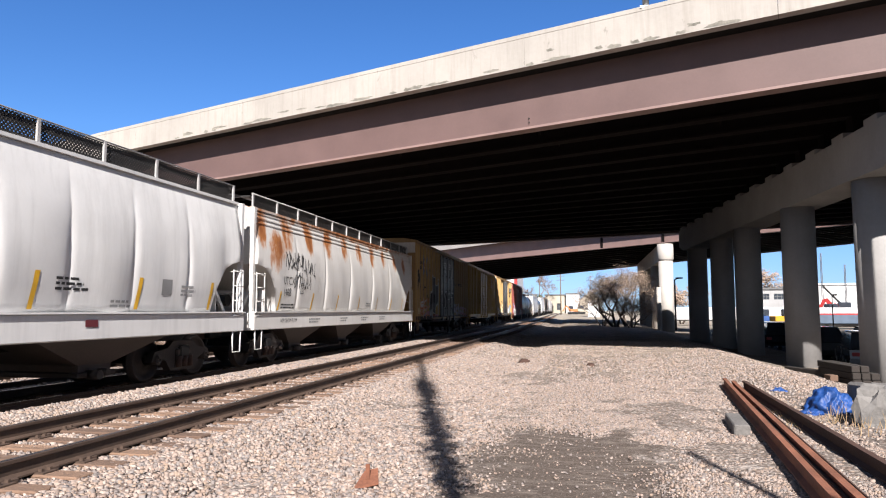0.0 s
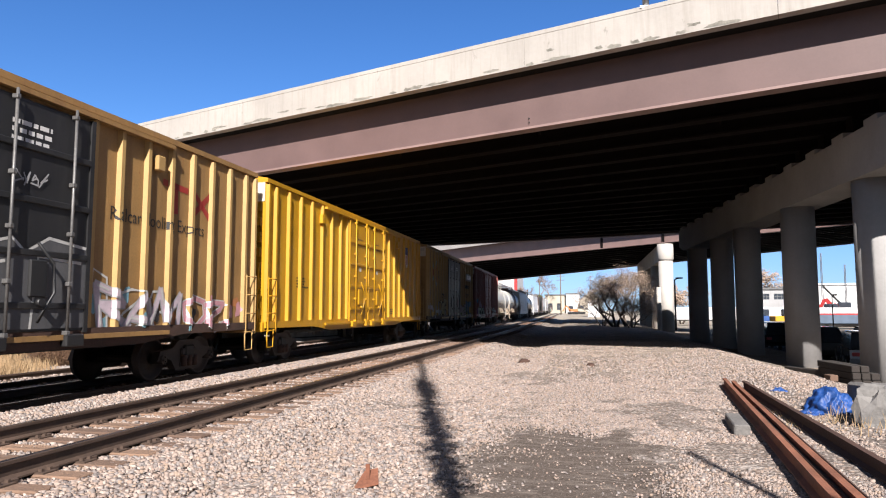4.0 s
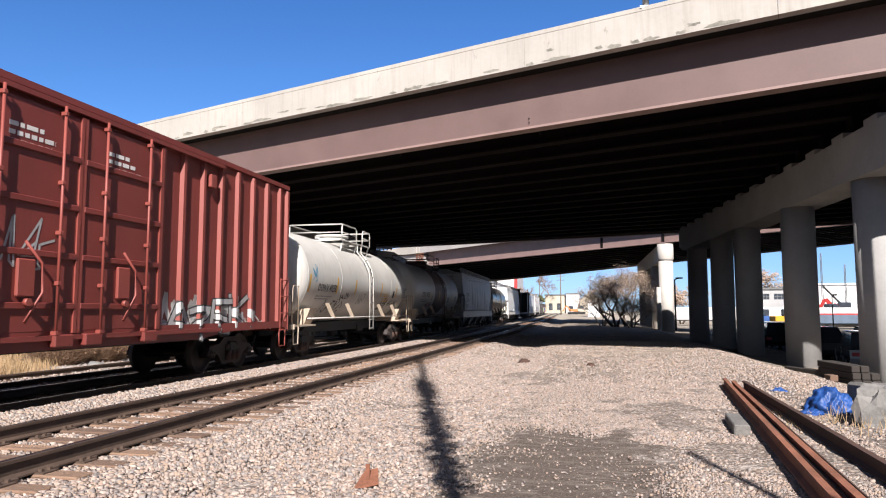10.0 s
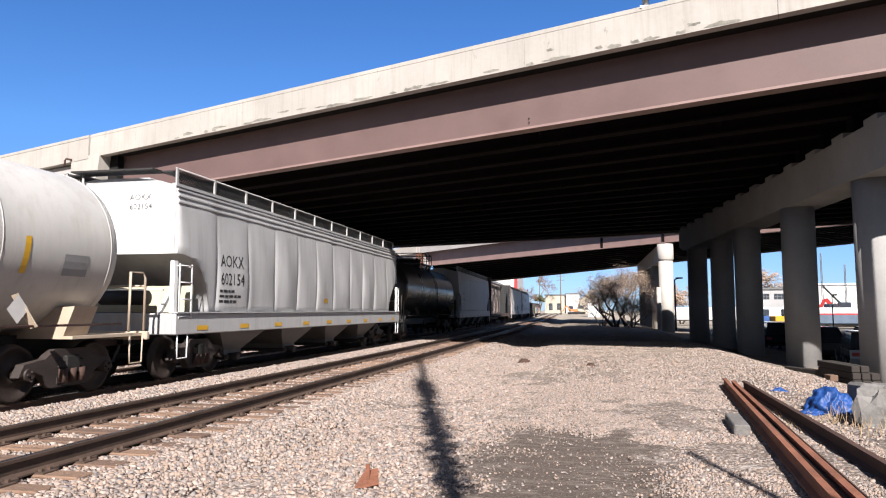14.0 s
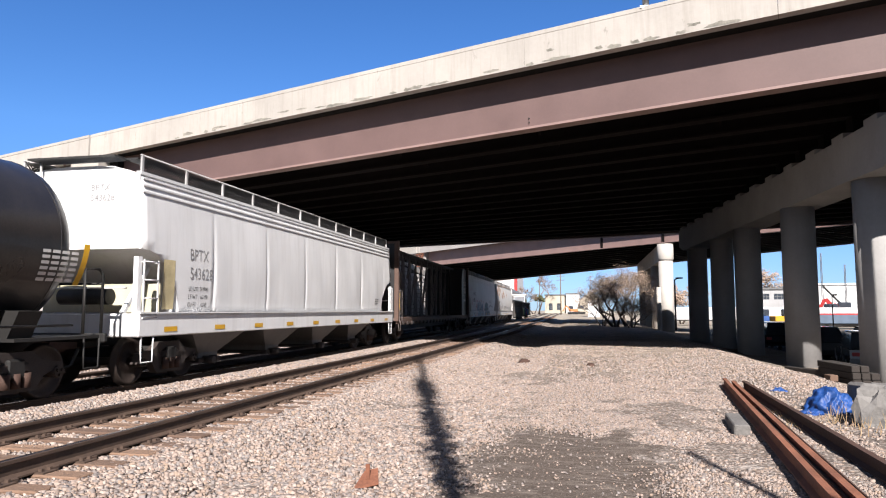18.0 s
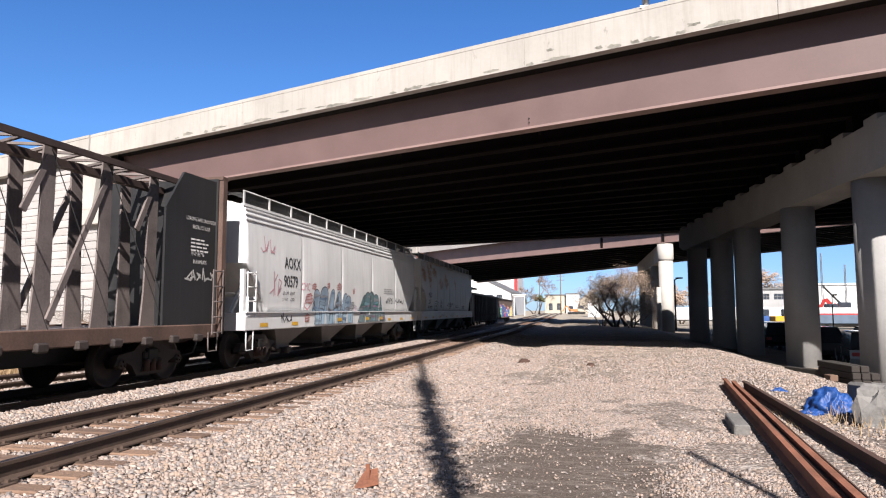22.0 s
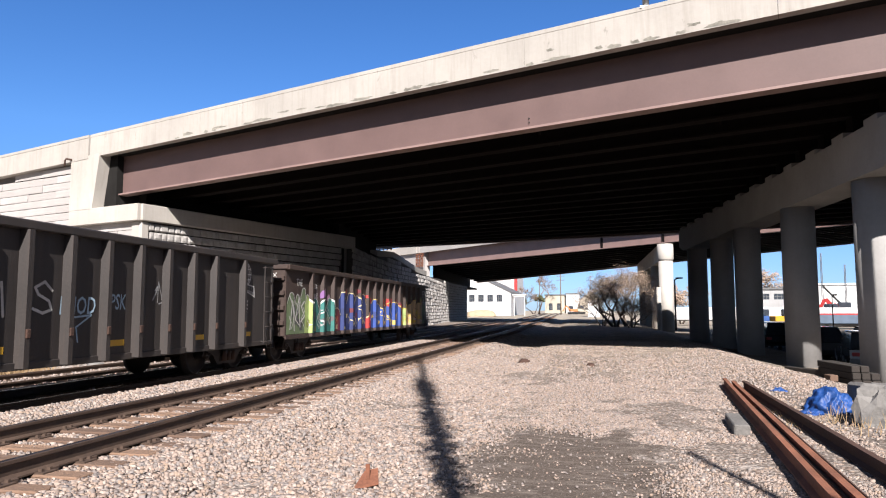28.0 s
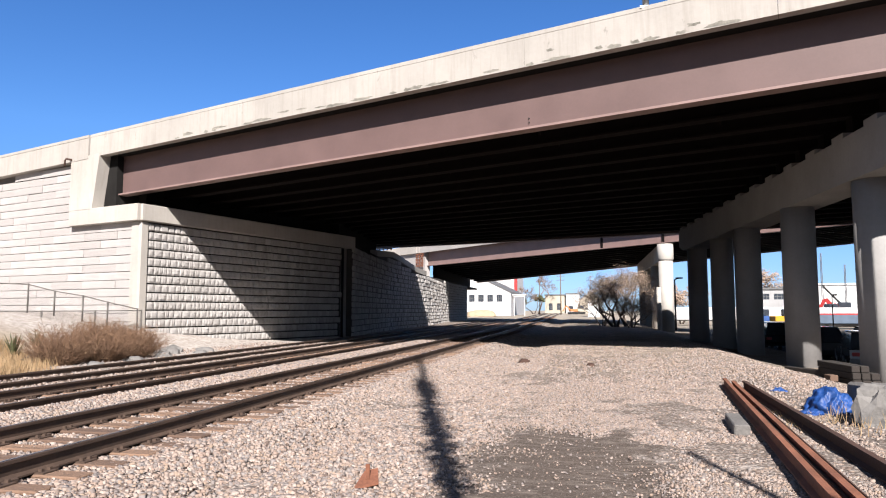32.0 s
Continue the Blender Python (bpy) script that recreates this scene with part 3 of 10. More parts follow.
def retaining_walls():
    # the face under the overpass; u runs back from the far end, so it is negative here
    ma = wall_frame(P0, -WALL_DIR, Vector((0.9617, -0.274, 0)))
    wa = thing("wall_abutment", "pale split-face block abutment wall beside the tracks", "wall", ma, kind="structure")
    g = Geo()
    g.box(-15.2, -0.12, -0.9, -0.09, -1.2, 5.45)
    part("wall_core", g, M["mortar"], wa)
    part("recess_back", Geo().box(-17.2, -15.25, -2.0, -0.35, -1.2, 5.42), M["block_far"], wa)
    course, rng = 0.405, random.Random(4)
    widths = (0.24, 0.32, 0.4, 0.46)
    kinds = [(w, [block_mesh("block", M["block"], w - 0.03, course - 0.065, 10 * i + j, rough=0.035) for j in range(4)]) for i, w in enumerate(widths)]
    rest = Geo()
    made = 0
    for row in range(15):
        u, z = 0.45 + (0.0 if row % 2 else -0.03), -0.65 + row * course
        while u < 14.8:
            w, meshes = kinds[rng.randrange(4)]
            out = rng.uniform(-0.015, 0.022)
            if u < 8.6 and made < 300 and z > -0.4:
                ob = new("block", meshes[rng.randrange(4)])
                ob.parent = wa
                ob.location = (-(u + w), out, z)
                made += 1
            else:
                rest.box(-(u + w - 0.03), -u, -0.15, out + 0.035, z, z + course - 0.07, 0.045)
            u += w
    tagged(part("blockwork", rest, M["block_far"], wa), kind="stuff")
    g = Geo()
    g.box(-0.4, 0.02, -0.5, 0.06, -1.2, 5.42, 0.04)
    part("corner_post", g, M["concrete_white"], wa, "smooth cast concrete corner post")
    g = Geo()
    g.box(-16.4, 0.1, -1.6, 0.2, 5.43, 6.2, 0.03)
    pipe = Geo().tube([(-15.55, -0.22, -0.8), (-15.55, -0.22, 5.4)], 0.09, 10)
    part("drain_pipe", pipe, M["black"], wa, "black drain pipe in a wall recess")
    part("bridge_seat", g, M["concrete_white"], wa, "cast concrete seat beam")
    # back walls added behind the girder ends, shade put into their near-black colour
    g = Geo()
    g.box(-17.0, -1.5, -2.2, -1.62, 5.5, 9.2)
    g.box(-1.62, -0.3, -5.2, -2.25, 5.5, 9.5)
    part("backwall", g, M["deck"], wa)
    # the wing wall along the approach
    mw = wall_frame(P0 + Vector((0.0, -0.0, 0)), WING_DIR, Vector((-0.2741, -0.9617, 0)))
    ww = thing("wall_wing", "pale cast block wing wall with staggered joints", "wall", mw, kind="structure")
    g = Geo()
    g.box(0.3, 60.0, -0.8, -0.05, -1.5, 5.4)
    g.box(4.9, 60.0, -0.8, -0.05, 5.4, 8.2)
    g.loft([[(u, k, z) for k, z in ((-0.8, 8.2), (-0.06, 8.2), (-0.06, t), (-0.8, t))] for u, t in ((4.9, 8.75), (58.0, 7.6))], True, False)
    part("wall_core", g, M["wing_joint"], ww)
    bw, bh = 2.44, 0.385
    ms = [block_mesh("panel", M["wing"], bw - 0.004, bh - 0.028, 50 + j, rough=0.008) for j in range(4)]
    full = Geo()
    made = 0
    for row in range(25):
        z = -1.1 + row * bh
        u = 0.42 - (bw / 2 if row % 2 else 0.0)
        while u < 40:
            u0 = max(u, 0.42)
            if z + bh < (8.72 - 0.021 * u if u > 4.0 else 5.5):
                if u < 24.0 and z > 0.0 and u0 == u and made < 290:
                    ob = new("panel", ms[rng.randrange(4)])
                    ob.parent = ww
                    ob.location = (u, rng.uniform(-0.035, 0.03), z)
                    made += 1
                else:
                    full.box(u0, u + bw - 0.007, -0.1, rng.uniform(-0.018, 0.022), z, z + bh - 0.024, 0.006)
            u += bw
    tagged(part("panelwork", full, M["wing"], ww), kind="stuff")
    g = Geo()
    g.box(0.0, 0.6, -0.4, 0.055, -1.2, 5.42, 0.04)
    part("corner_post", g, M["concrete_white"], ww)
    # pilaster that closes the end of the girders, with its sloping seat
    g = Geo()
    g.loft([[(a, k, z) for a, z in ((4.95, 6.15), (4.95, 8.72), (2.75, 8.85), (3.2, 6.15))] for k in (-1.2, 0.3)], True, False)
    g.box(-0.1, 4.95, -1.2, 0.3, 5.42, 6.2, 0.02)
    part("pilaster", g, M["concrete_white"], ww, "cast concrete end pilaster")
    u = 3.62
    while u < 60:
        g = Geo()
        w = 9.0
        g.loft([[(a, k, z - 0.026 * 0.98 * a) for k, z in ((0.32, 8.74), (-0.2, 8.74), (-0.2, 9.9), (0.34, 9.9), (0.34, 9.77), (0.32, 9.755))] for a in (u + 0.006, u + w - 0.006)], True, False)
        part("parapet", g, M["parapet"], ww, "pale weathered concrete parapet")
        u += w
    g = Geo()
    g.tube([(4.9, 0.0, 8.72), (4.9, 0.6, 8.72), (4.9, 0.66, 8.6), (4.9, 0.66, 8.35)], 0.05, 8)
    part("drain_spout", g, M["rust_dark"], ww)
    # the wall beyond, towards the ramp
    line = [(-15.75, 43.0), (-17.1, 52.0), (-18.1, 60.0), (-18.4, 70.0), (-18.5, 74.0), (-22.0, 103.0), (-22.3, 119.0), (-24.5, 122.0)]
    tops = [5.6, 5.65, 6.17, 5.3, 5.2, 5.75, 5.7, 5.7]
    wb = thing("wall_retaining", "dim split-face block retaining wall between the overpasses", "wall", kind="structure")
    core, rest = Geo(), Geo()
    for (xa, ya), (xb, yb), ta, tb in zip(line, line[1:], tops, tops[1:]):
        a, b = Vector((xa, ya, 0)), Vector((xb, yb, 0))
        d = (b - a).normalized()
        out = Vector((d.y, -d.x, 0))
        L = (b - a).length
        core.loft([[p - out * 0.06 + Vector((0, 0, -1.2)), p - out * 0.9 + Vector((0, 0, -1.2)), p - out * 0.9 + Vector((0, 0, t)), p - out * 0.06 + Vector((0, 0, t))] for p, t in ((a, ta), (b, tb))], True, False)
        m = wall_frame(a, -d, out)
        for row in range(19):
            z, u = -0.9 + row * course, -0.3 * (row % 2)
            while u < L:
                w = rng.choice((0.4, 0.48, 0.56))
                u0, u1 = max(u, 0), min(u + w - 0.01, L)
                if u1 - u0 > 0.1 and z + course < ta + (tb - ta) * (u / L):
                    rest.box(-u1 + 0.02, -u0, -0.14, rng.uniform(0.0, 0.11), z, z + course - 0.05, 0.04 if u1 - u0 > 0.15 else 0.0, m)
                u += w
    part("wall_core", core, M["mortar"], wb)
    tagged(part("blockwork", rest, M["block_far"], wb), kind="stuff")
    g = Geo()
    for (xa, ya), (xb, yb), ta, tb in zip(line[1:4], line[2:5], tops[1:], tops[2:]):
        a, b = Vector((xa, ya, ta)), Vector((xb, yb, tb))
        d = (b - a).normalized()
        out = Vector((d.y, -d.x, 0)).normalized()
        g.loft([[p + out * 0.06, p - out * 0.5, p - out * 0.5 + Vector((0, 0, 0.5)), p + out * 0.06 + Vector((0, 0, 0.5))] for p in (a, b)], True, False)
    part("coping", g, M["concrete_white"], wb)
    # added back walls that close the girder ends, near black for the deep shade
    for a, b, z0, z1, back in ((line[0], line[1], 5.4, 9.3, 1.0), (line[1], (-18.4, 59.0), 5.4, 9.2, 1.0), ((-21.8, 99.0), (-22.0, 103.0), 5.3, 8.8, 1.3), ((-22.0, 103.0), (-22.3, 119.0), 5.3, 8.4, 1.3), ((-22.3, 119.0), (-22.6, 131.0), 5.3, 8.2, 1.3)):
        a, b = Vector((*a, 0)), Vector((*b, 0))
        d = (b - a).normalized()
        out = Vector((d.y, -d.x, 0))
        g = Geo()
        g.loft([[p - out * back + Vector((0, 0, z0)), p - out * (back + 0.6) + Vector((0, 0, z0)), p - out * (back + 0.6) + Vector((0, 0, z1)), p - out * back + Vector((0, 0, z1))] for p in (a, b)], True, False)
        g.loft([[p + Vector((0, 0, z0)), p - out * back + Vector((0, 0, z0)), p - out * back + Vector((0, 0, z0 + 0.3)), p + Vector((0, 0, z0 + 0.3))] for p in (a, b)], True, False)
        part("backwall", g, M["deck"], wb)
    # the ramp's own wing wall and parapet, running on behind
    wr = thing("wall_ramp", "sunlit pale concrete wing wall of the ramp", "wall", B2.copy(), kind="structure")
    g = Geo()
    g.box(-75.0, -35.74, -0.55, 0.3, 3.5, 9.7)
    part("wall_face", g, M["wing"], wr)
    u = -75.0
    while u < -36.5:
        g = Geo()
        g.box(u + 0.01, min(u + 6.2, -36.65), -0.93, 0.3, 9.705, 10.9, 0.02)
        part("parapet", g, M["concrete_white"], wr, "pale weathered concrete parapet")
        u += 6.25


retaining_walls()


# ---- unseen dark walls added behind the viewer to block low sky light ----
M["sky_blocker"] = mat("dark_sky_blocker", (0.13, 0.085, 0.065), 0.9, var=0.2, scale=0.8, fine=12, bump=0.3)
for wall_name, wall_label, x0, x1, y0, y1, h in (("wall_south", "unseen dark wall added behind the viewer to block low sky light", -2.5, 46.0, -33.0, -32.5, 13.0), ("wall_southwest", "unseen dark wall added across the tracks to block low sky light", -60.0, -18.5, -33.0, -32.5, 13.0), ("wall_east", "unseen dark wall added beside the car park to block low sky light", 45.5, 46.0, -32.4, 4.0, 12.0), ("wall_west", "unseen dark wall added beside the siding to block low sky light", -60.0, -59.5, -32.4, 8.0, 12.0)):
    g = Geo()
    g.box(x0, x1, y0, y1, -2.0, h, 0.02)
    part_ob = part(wall_name, g, M["sky_blocker"])
    tagged(part_ob, wall_label, "wall", kind="structure")


# ---- tracks ----
def railway_track(key, label, s0, s1, near_end):
    base, zt = TRACK_X[key], TRACK_Z[key]
    t = thing("railway_track", label, "track")
    prof = [(-0.07, -0.17), (0.07, -0.17), (0.07, -0.155), (0.012, -0.135), (0.012, -0.045), (0.036, -0.035), (0.036, -0.004), (0.028, 0.0), (-0.028, 0.0), (-0.036, -0.004), (-0.036, -0.035), (-0.012, -0.045), (-0.012, -0.135), (-0.07, -0.155)]
    stations = np.concatenate([np.arange(-296.0 if s1 > 100 else -60.0, s0, 8.0), np.arange(s0, 130, 2.0), np.arange(130, s1, 8.0)])
    for off in (0.7535, -0.7535):
        g = Geo()
        g.loft([[on_track(s, off + a, zt + z, base) for a, z in prof] for s in stations], True, False)
        r = part("rail", g, M["rail"], t, "brown steel rail")
        g = Geo()
        g.loft([[on_track(s, off + a, zt + z, base) for a, z in ((-0.026, 0.001), (0.026, 0.001), (0.02, 0.004), (-0.02, 0.004))] for s in stations], True, False)
        part("running_surface", g, M["rail_top"] if key != "siding" else M["rail"], r, "polished rail head")
    tie = Geo().box(-1.3, 1.3, -0.115, 0.115, -0.37, -0.178, 0.012)
    tie_me = tie.mesh("tie", M["tie"])
    plate = Geo()
    for q in (0.7535,):
        plate.box(q - 0.17, q + 0.17, -0.09, 0.09, -0.177, -0.163)
        for dx in (-0.105, 0.105):
            for dy in (-0.05, 0.05):
                plate.box(q + dx - 0.02, q + dx + 0.02, dy - 0.014, dy + 0.014, -0.165, -0.135)
        plate.box(q - 0.08, q + 0.08, 0.1, 0.2, -0.24, -0.156, 0.006)
    plate_me = plate.mesh("tie_plate", M["rail"])
    rest, rng = Geo(), random.Random(8)
    s, k = s0 - 0.508 * int((s0 + (292 if s1 > 100 else 58)) / 0.508), 0
    while s < 150:
        th = heading(s)
        p = on_track(s, rng.uniform(-0.05, 0.05), zt + rng.uniform(-0.015, 0.006), base)
        m = Matrix.Translation(p) @ Matrix.Rotation(th + rng.uniform(-0.02, 0.02), 4, "Z")
        if s0 - 0.01 < s < near_end:
            ob = new("tie", tie_me)
            ob.parent, ob.matrix_basis = t, m
            for sgn in (1, -1):
                pl = new("tie_plate", plate_me)
                pl.parent = ob
                pl.location.x = 0 if sgn > 0 else -1.507
        else:
            rest.box(-1.3, 1.3, -0.115, 0.115, -0.37, -0.178, 0.0, m)
        s += 0.508
    tagged(part("tie_bed", rest, M["tie"], t), kind="stuff")


railway_track("near", "empty main track of brown rails on weathered wooden ties", 2.0, 330.0, 42.0)
railway_track("train", "main track on which the freight train rolls", 1.0, 330.0, 34.0)
railway_track("siding", "rusty siding track beside the abutment wall", 1.0, 60.0, 26.0)

# ---- rolling stock ----
M["p_white"] = mat("white_car_paint", (0.84, 0.84, 0.84), 0.6, var=0.05, scale=0.6, fine=18, bump=0.03, streak=0.22, streak_col=(0.36, 0.34, 0.31))
M["p_grey"] = mat("light_grey_car_paint", (0.77, 0.765, 0.755), 0.6, var=0.07, scale=0.6, fine=18, bump=0.03, streak=0.25, streak_col=(0.3, 0.29, 0.28))
M["p_grey2"] = mat("grey_car_paint", (0.5, 0.5, 0.5), 0.5, var=0.08, scale=0.6, fine=18, bump=0.03, streak=0.35, streak_col=(0.22, 0.21, 0.2))
M["p_tan"] = mat("faded_ochre_car_paint", (0.36, 0.205, 0.07), 0.6, var=0.18, scale=0.8, bump=0.05, streak=0.5, streak_col=(0.2, 0.1, 0.045), rust=0.2, rust_scale=2.2)
M["p_tan_rib"] = mat("light_ochre_rib_paint", (0.5, 0.31, 0.11), 0.6, var=0.15, scale=0.8, bump=0.05, streak=0.3, streak_col=(0.24, 0.13, 0.05))
M["p_yellow"] = mat("yellow_car_paint", (0.57, 0.29, 0.005), 0.5, var=0.1, scale=0.7, bump=0.04, streak=0.32, streak_col=(0.3, 0.14, 0.006))
M["p_red"] = mat("red_oxide_car_paint", (0.2, 0.037, 0.029), 0.55, var=0.1, scale=0.8, bump=0.04, streak=0.3, streak_col=(0.1, 0.026, 0.02))
M["p_red_rib"] = mat("red_oxide_rib_paint", (0.26, 0.055, 0.042), 0.55, var=0.1, scale=0.8, bump=0.04)
M["p_brown"] = mat("brown_tank_band_paint", (0.13, 0.055, 0.042), 0.55, var=0.1, bump=0.03, streak=0.2)
M["p_tank"] = mat("white_tank_paint", (0.6, 0.585, 0.55), 0.45, var=0.08, scale=0.5, bump=0.02, streak=0.4, streak_col=(0.36, 0.31, 0.26))
M["p_cream"] = mat("cream_tank_paint", (0.52, 0.42, 0.32), 0.55, var=0.1, bump=0.03, streak=0.35, streak_col=(0.35, 0.26, 0.18))
M["p_black"] = mat("black_tank_paint", (0.03, 0.027, 0.026), 0.3, var=0.3, scale=0.6, bump=0.02, streak=0.25, streak_col=(0.06, 0.05, 0.045))
M["p_gon"] = mat("dark_brown_gondola_paint", (0.036, 0.03, 0.028), 0.6, var=0.2, scale=0.9, bump=0.1, streak=0.3, streak_col=(0.09, 0.06, 0.045))
M["p_gon2"] = mat("rusty_brown_gondola_paint", (0.05, 0.031, 0.025), 0.65, var=0.25, scale=0.9, bump=0.12, streak=0.3, streak_col=(0.1, 0.06, 0.04))
M["p_beam"] = mat("weathered_mauve_grey_steel", (0.175, 0.142, 0.132), 0.7, var=0.25, scale=1.5, bump=0.1, streak=0.35, streak_col=(0.05, 0.035, 0.03))
M["rust_beam"] = mat("rusty_brown_steel", (0.12, 0.07, 0.052), 0.75, var=0.3, scale=1.5, bump=0.1, streak=0.3, streak_col=(0.05, 0.032, 0.026))
M["p_door"] = mat("dark_grey_door_paint", (0.017, 0.017, 0.018), 0.5, var=0.2, bump=0.05, streak=0.2, streak_col=(0.07, 0.065, 0.06))
M["rod"] = mat("scuffed_steel_rod", (0.16, 0.155, 0.15), 0.45, metal=0.3, var=0.3, fine=20, bump=0.05)
M["grate"] = mat("walkway_grating_steel", (0.06, 0.058, 0.056), 0.6, metal=0.5, var=0.2)
M["reflect"] = mat("yellow_reflector_tape", (0.75, 0.42, 0.02), 0.4, var=0.08, bump=0)
M["ink_black"] = mat("black_lettering", (0.02, 0.02, 0.02), 0.6, var=0.15, bump=0)
M["ink_white"] = mat("white_lettering", (0.75, 0.73, 0.7), 0.6, var=0.1, bump=0)
M["end_band"] = mat("cream_white_end_paint", (0.7, 0.63, 0.53), 0.6, var=0.1, bump=0.03, streak=0.3, streak_col=(0.4, 0.33, 0.26))
M["ink_grey"] = mat("faint_grey_lettering", (0.3, 0.3, 0.3), 0.6, var=0.1, bump=0)
M["ink_worn"] = mat("worn_black_lettering", (0.1, 0.1, 0.1), 0.6, var=0.15, bump=0)
SPRAY = {k: mat("spray_" + k, c, 0.6, var=0.18, scale=2.5, fine=30, bump=0) for k, c in dict(
    white=(0.62, 0.61, 0.58), silver=(0.42, 0.42, 0.42), black=(0.025, 0.024, 0.025), blue=(0.03, 0.065, 0.27), sky=(0.2, 0.38, 0.45), teal=(0.03, 0.17, 0.15), green=(0.045, 0.22, 0.08),
    lime=(0.36, 0.46, 0.16), yellow=(0.58, 0.45, 0.06), orange=(0.52, 0.2, 0.07), red=(0.4, 0.03, 0.028), pink=(0.6, 0.3, 0.34), purple=(0.22, 0.1, 0.27), violet=(0.4, 0.26, 0.4), dull_blue=(0.14, 0.22, 0.34), navy=(0.018, 0.032, 0.12), maroon=(0.15, 0.02, 0.028), iron=(0.1, 0.1, 0.105), steel=(0.2, 0.3, 0.4), rust_red=(0.42, 0.09, 0.04), dusk=(0.13, 0.23, 0.25), slate=(0.27, 0.28, 0.31), cyan=(0.05, 0.3, 0.5), cream=(0.62, 0.52, 0.3), petal=(0.6, 0.5, 0.55), amber=(0.62, 0.36, 0.05), olive=(0.27, 0.29, 0.07), mauve=(0.36, 0.2, 0.3), blush=(0.62, 0.46, 0.47), powder=(0.42, 0.58, 0.7), royal=(0.03, 0.075, 0.32), gold=(0.68, 0.48, 0.13), mist=(0.3, 0.4, 0.5), reed=(0.2, 0.28, 0.29), sage=(0.17, 0.23, 0.12), indigo=(0.022, 0.04, 0.17), tan=(0.5, 0.36, 0.22)).items()}



def rust_blots(name, base, blots, grain, soft, orange=(0.5, 0.21, 0.065), brown=(0.22, 0.072, 0.022)):
    """Worn white paint with rust breaking out round given spots (y, z, half length, half height)."""
    m = mat(name, base, 0.55, var=0.06, scale=0.6, bump=0.04, streak=0.25, streak_col=(0.5, 0.45, 0.4))
    n, l = m.node_tree.nodes, m.node_tree.links
    bs = n["Principled BSDF"]
    clean = bs.inputs["Base Color"].links[0].from_socket
    tc = n.new("ShaderNodeTexCoord")
    xyz = n.new("ShaderNodeSeparateXYZ")
    l.new(tc.outputs["Object"], xyz.inputs[0])

    def op(kind, a, b):
        x = n.new("ShaderNodeMath")
        x.operation = kind
        for i, v in ((0, a), (1, b)):
            if isinstance(v, (int, float)):
                x.inputs[i].default_value = v
            else:
                l.new(v, x.inputs[i])
        return x.outputs[0]

    def noise_at(scale, sc, detail):
        mp = n.new("ShaderNodeMapping")
        mp.inputs["Scale"].default_value = scale
        l.new(tc.outputs["Object"], mp.inputs["Vector"])
        t = n.new("ShaderNodeTexNoise")
        t.inputs["Scale"].default_value, t.inputs["Detail"].default_value, t.inputs["Roughness"].default_value = sc, detail, 0.68
        l.new(mp.outputs[0], t.inputs["Vector"])
        return t.outputs["Fac"]

    best = None
    for y, z, hy, hz in blots:
        dy, dz = op("DIVIDE", op("SUBTRACT", xyz.outputs[1], y), hy), op("DIVIDE", op("SUBTRACT", xyz.outputs[2], z), hz)
        d = op("SUBTRACT", 1.0, op("ADD", op("MULTIPLY", dy, dy), op("MULTIPLY", dz, dz)))
        best = d if best is None else op("MAXIMUM", best, d)
    best = op("MAXIMUM", best, -1.0)
    rag = op("MULTIPLY", op("SUBTRACT", noise_at(grain, 1.6, 7.0), 0.45), 3.6)
    field = op("ADD", best, rag)
    mask = n.new("ShaderNodeMapRange")
    mask.inputs["From Min"].default_value, mask.inputs["From Max"].default_value = 0.25, 0.25 + soft
    l.new(field, mask.inputs["Value"])
    tone = n.new("ShaderNodeMix")
    tone.data_type = "RGBA"
    tone.inputs[6].default_value, tone.inputs[7].default_value = (*orange, 1), (*brown, 1)
    deep_in = n.new("ShaderNodeMapRange")
    deep_in.inputs["From Min"].default_value, deep_in.inputs["From Max"].default_value = 0.5, 1.9
    l.new(op("ADD", field, op("MULTIPLY", noise_at((1, 1, 1), 14.0, 3.0), 0.6)), deep_in.inputs["Value"])
    l.new(deep_in.outputs["Result"], tone.inputs["Factor"])
    out = n.new("ShaderNodeMix")
    out.data_type = "RGBA"
    l.new(mask.outputs["Result"], out.inputs["Factor"])
    l.new(clean, out.inputs[6])
    l.new(tone.outputs[2], out.inputs[7])
    l.new(out.outputs[2], bs.inputs["Base Color"])
    return m


M["p_rusty"] = rust_blots("rust_streaked_white_paint", (0.74, 0.72, 0.69), [(-6.75, 3.1, 0.62, 0.62)] + [(-7.6 + 1.58 * k, 3.75 - 0.02 * k, 0.42 - 0.012 * k, 0.75 - 0.035 * k) for k in range(10)] + [(0.0, 4.15, 9.0, 0.22)], (2.2, 2.2, 0.9), 0.75)
M["p_rusty2"] = rust_blots("rust_patched_white_paint", (0.76, 0.74, 0.71), [(-7.7, 3.4, 0.6, 0.5), (-6.35, 3.4, 0.62, 0.7), (-4.85, 3.62, 0.8, 0.3), (-3.3, 3.05, 0.75, 0.4), (-1.6, 3.2, 0.8, 0.55), (1.5, 3.2, 0.4, 0.35), (-5.6, 3.9, 0.5, 0.2), (0.0, 4.2, 9.0, 0.16)], (1.0, 1.0, 5.0), 0.75, (0.54, 0.29, 0.12), (0.24, 0.085, 0.03))
WHEEL_R = 0.457
CARS = []
WHEELSETS = []
TRUCK = []


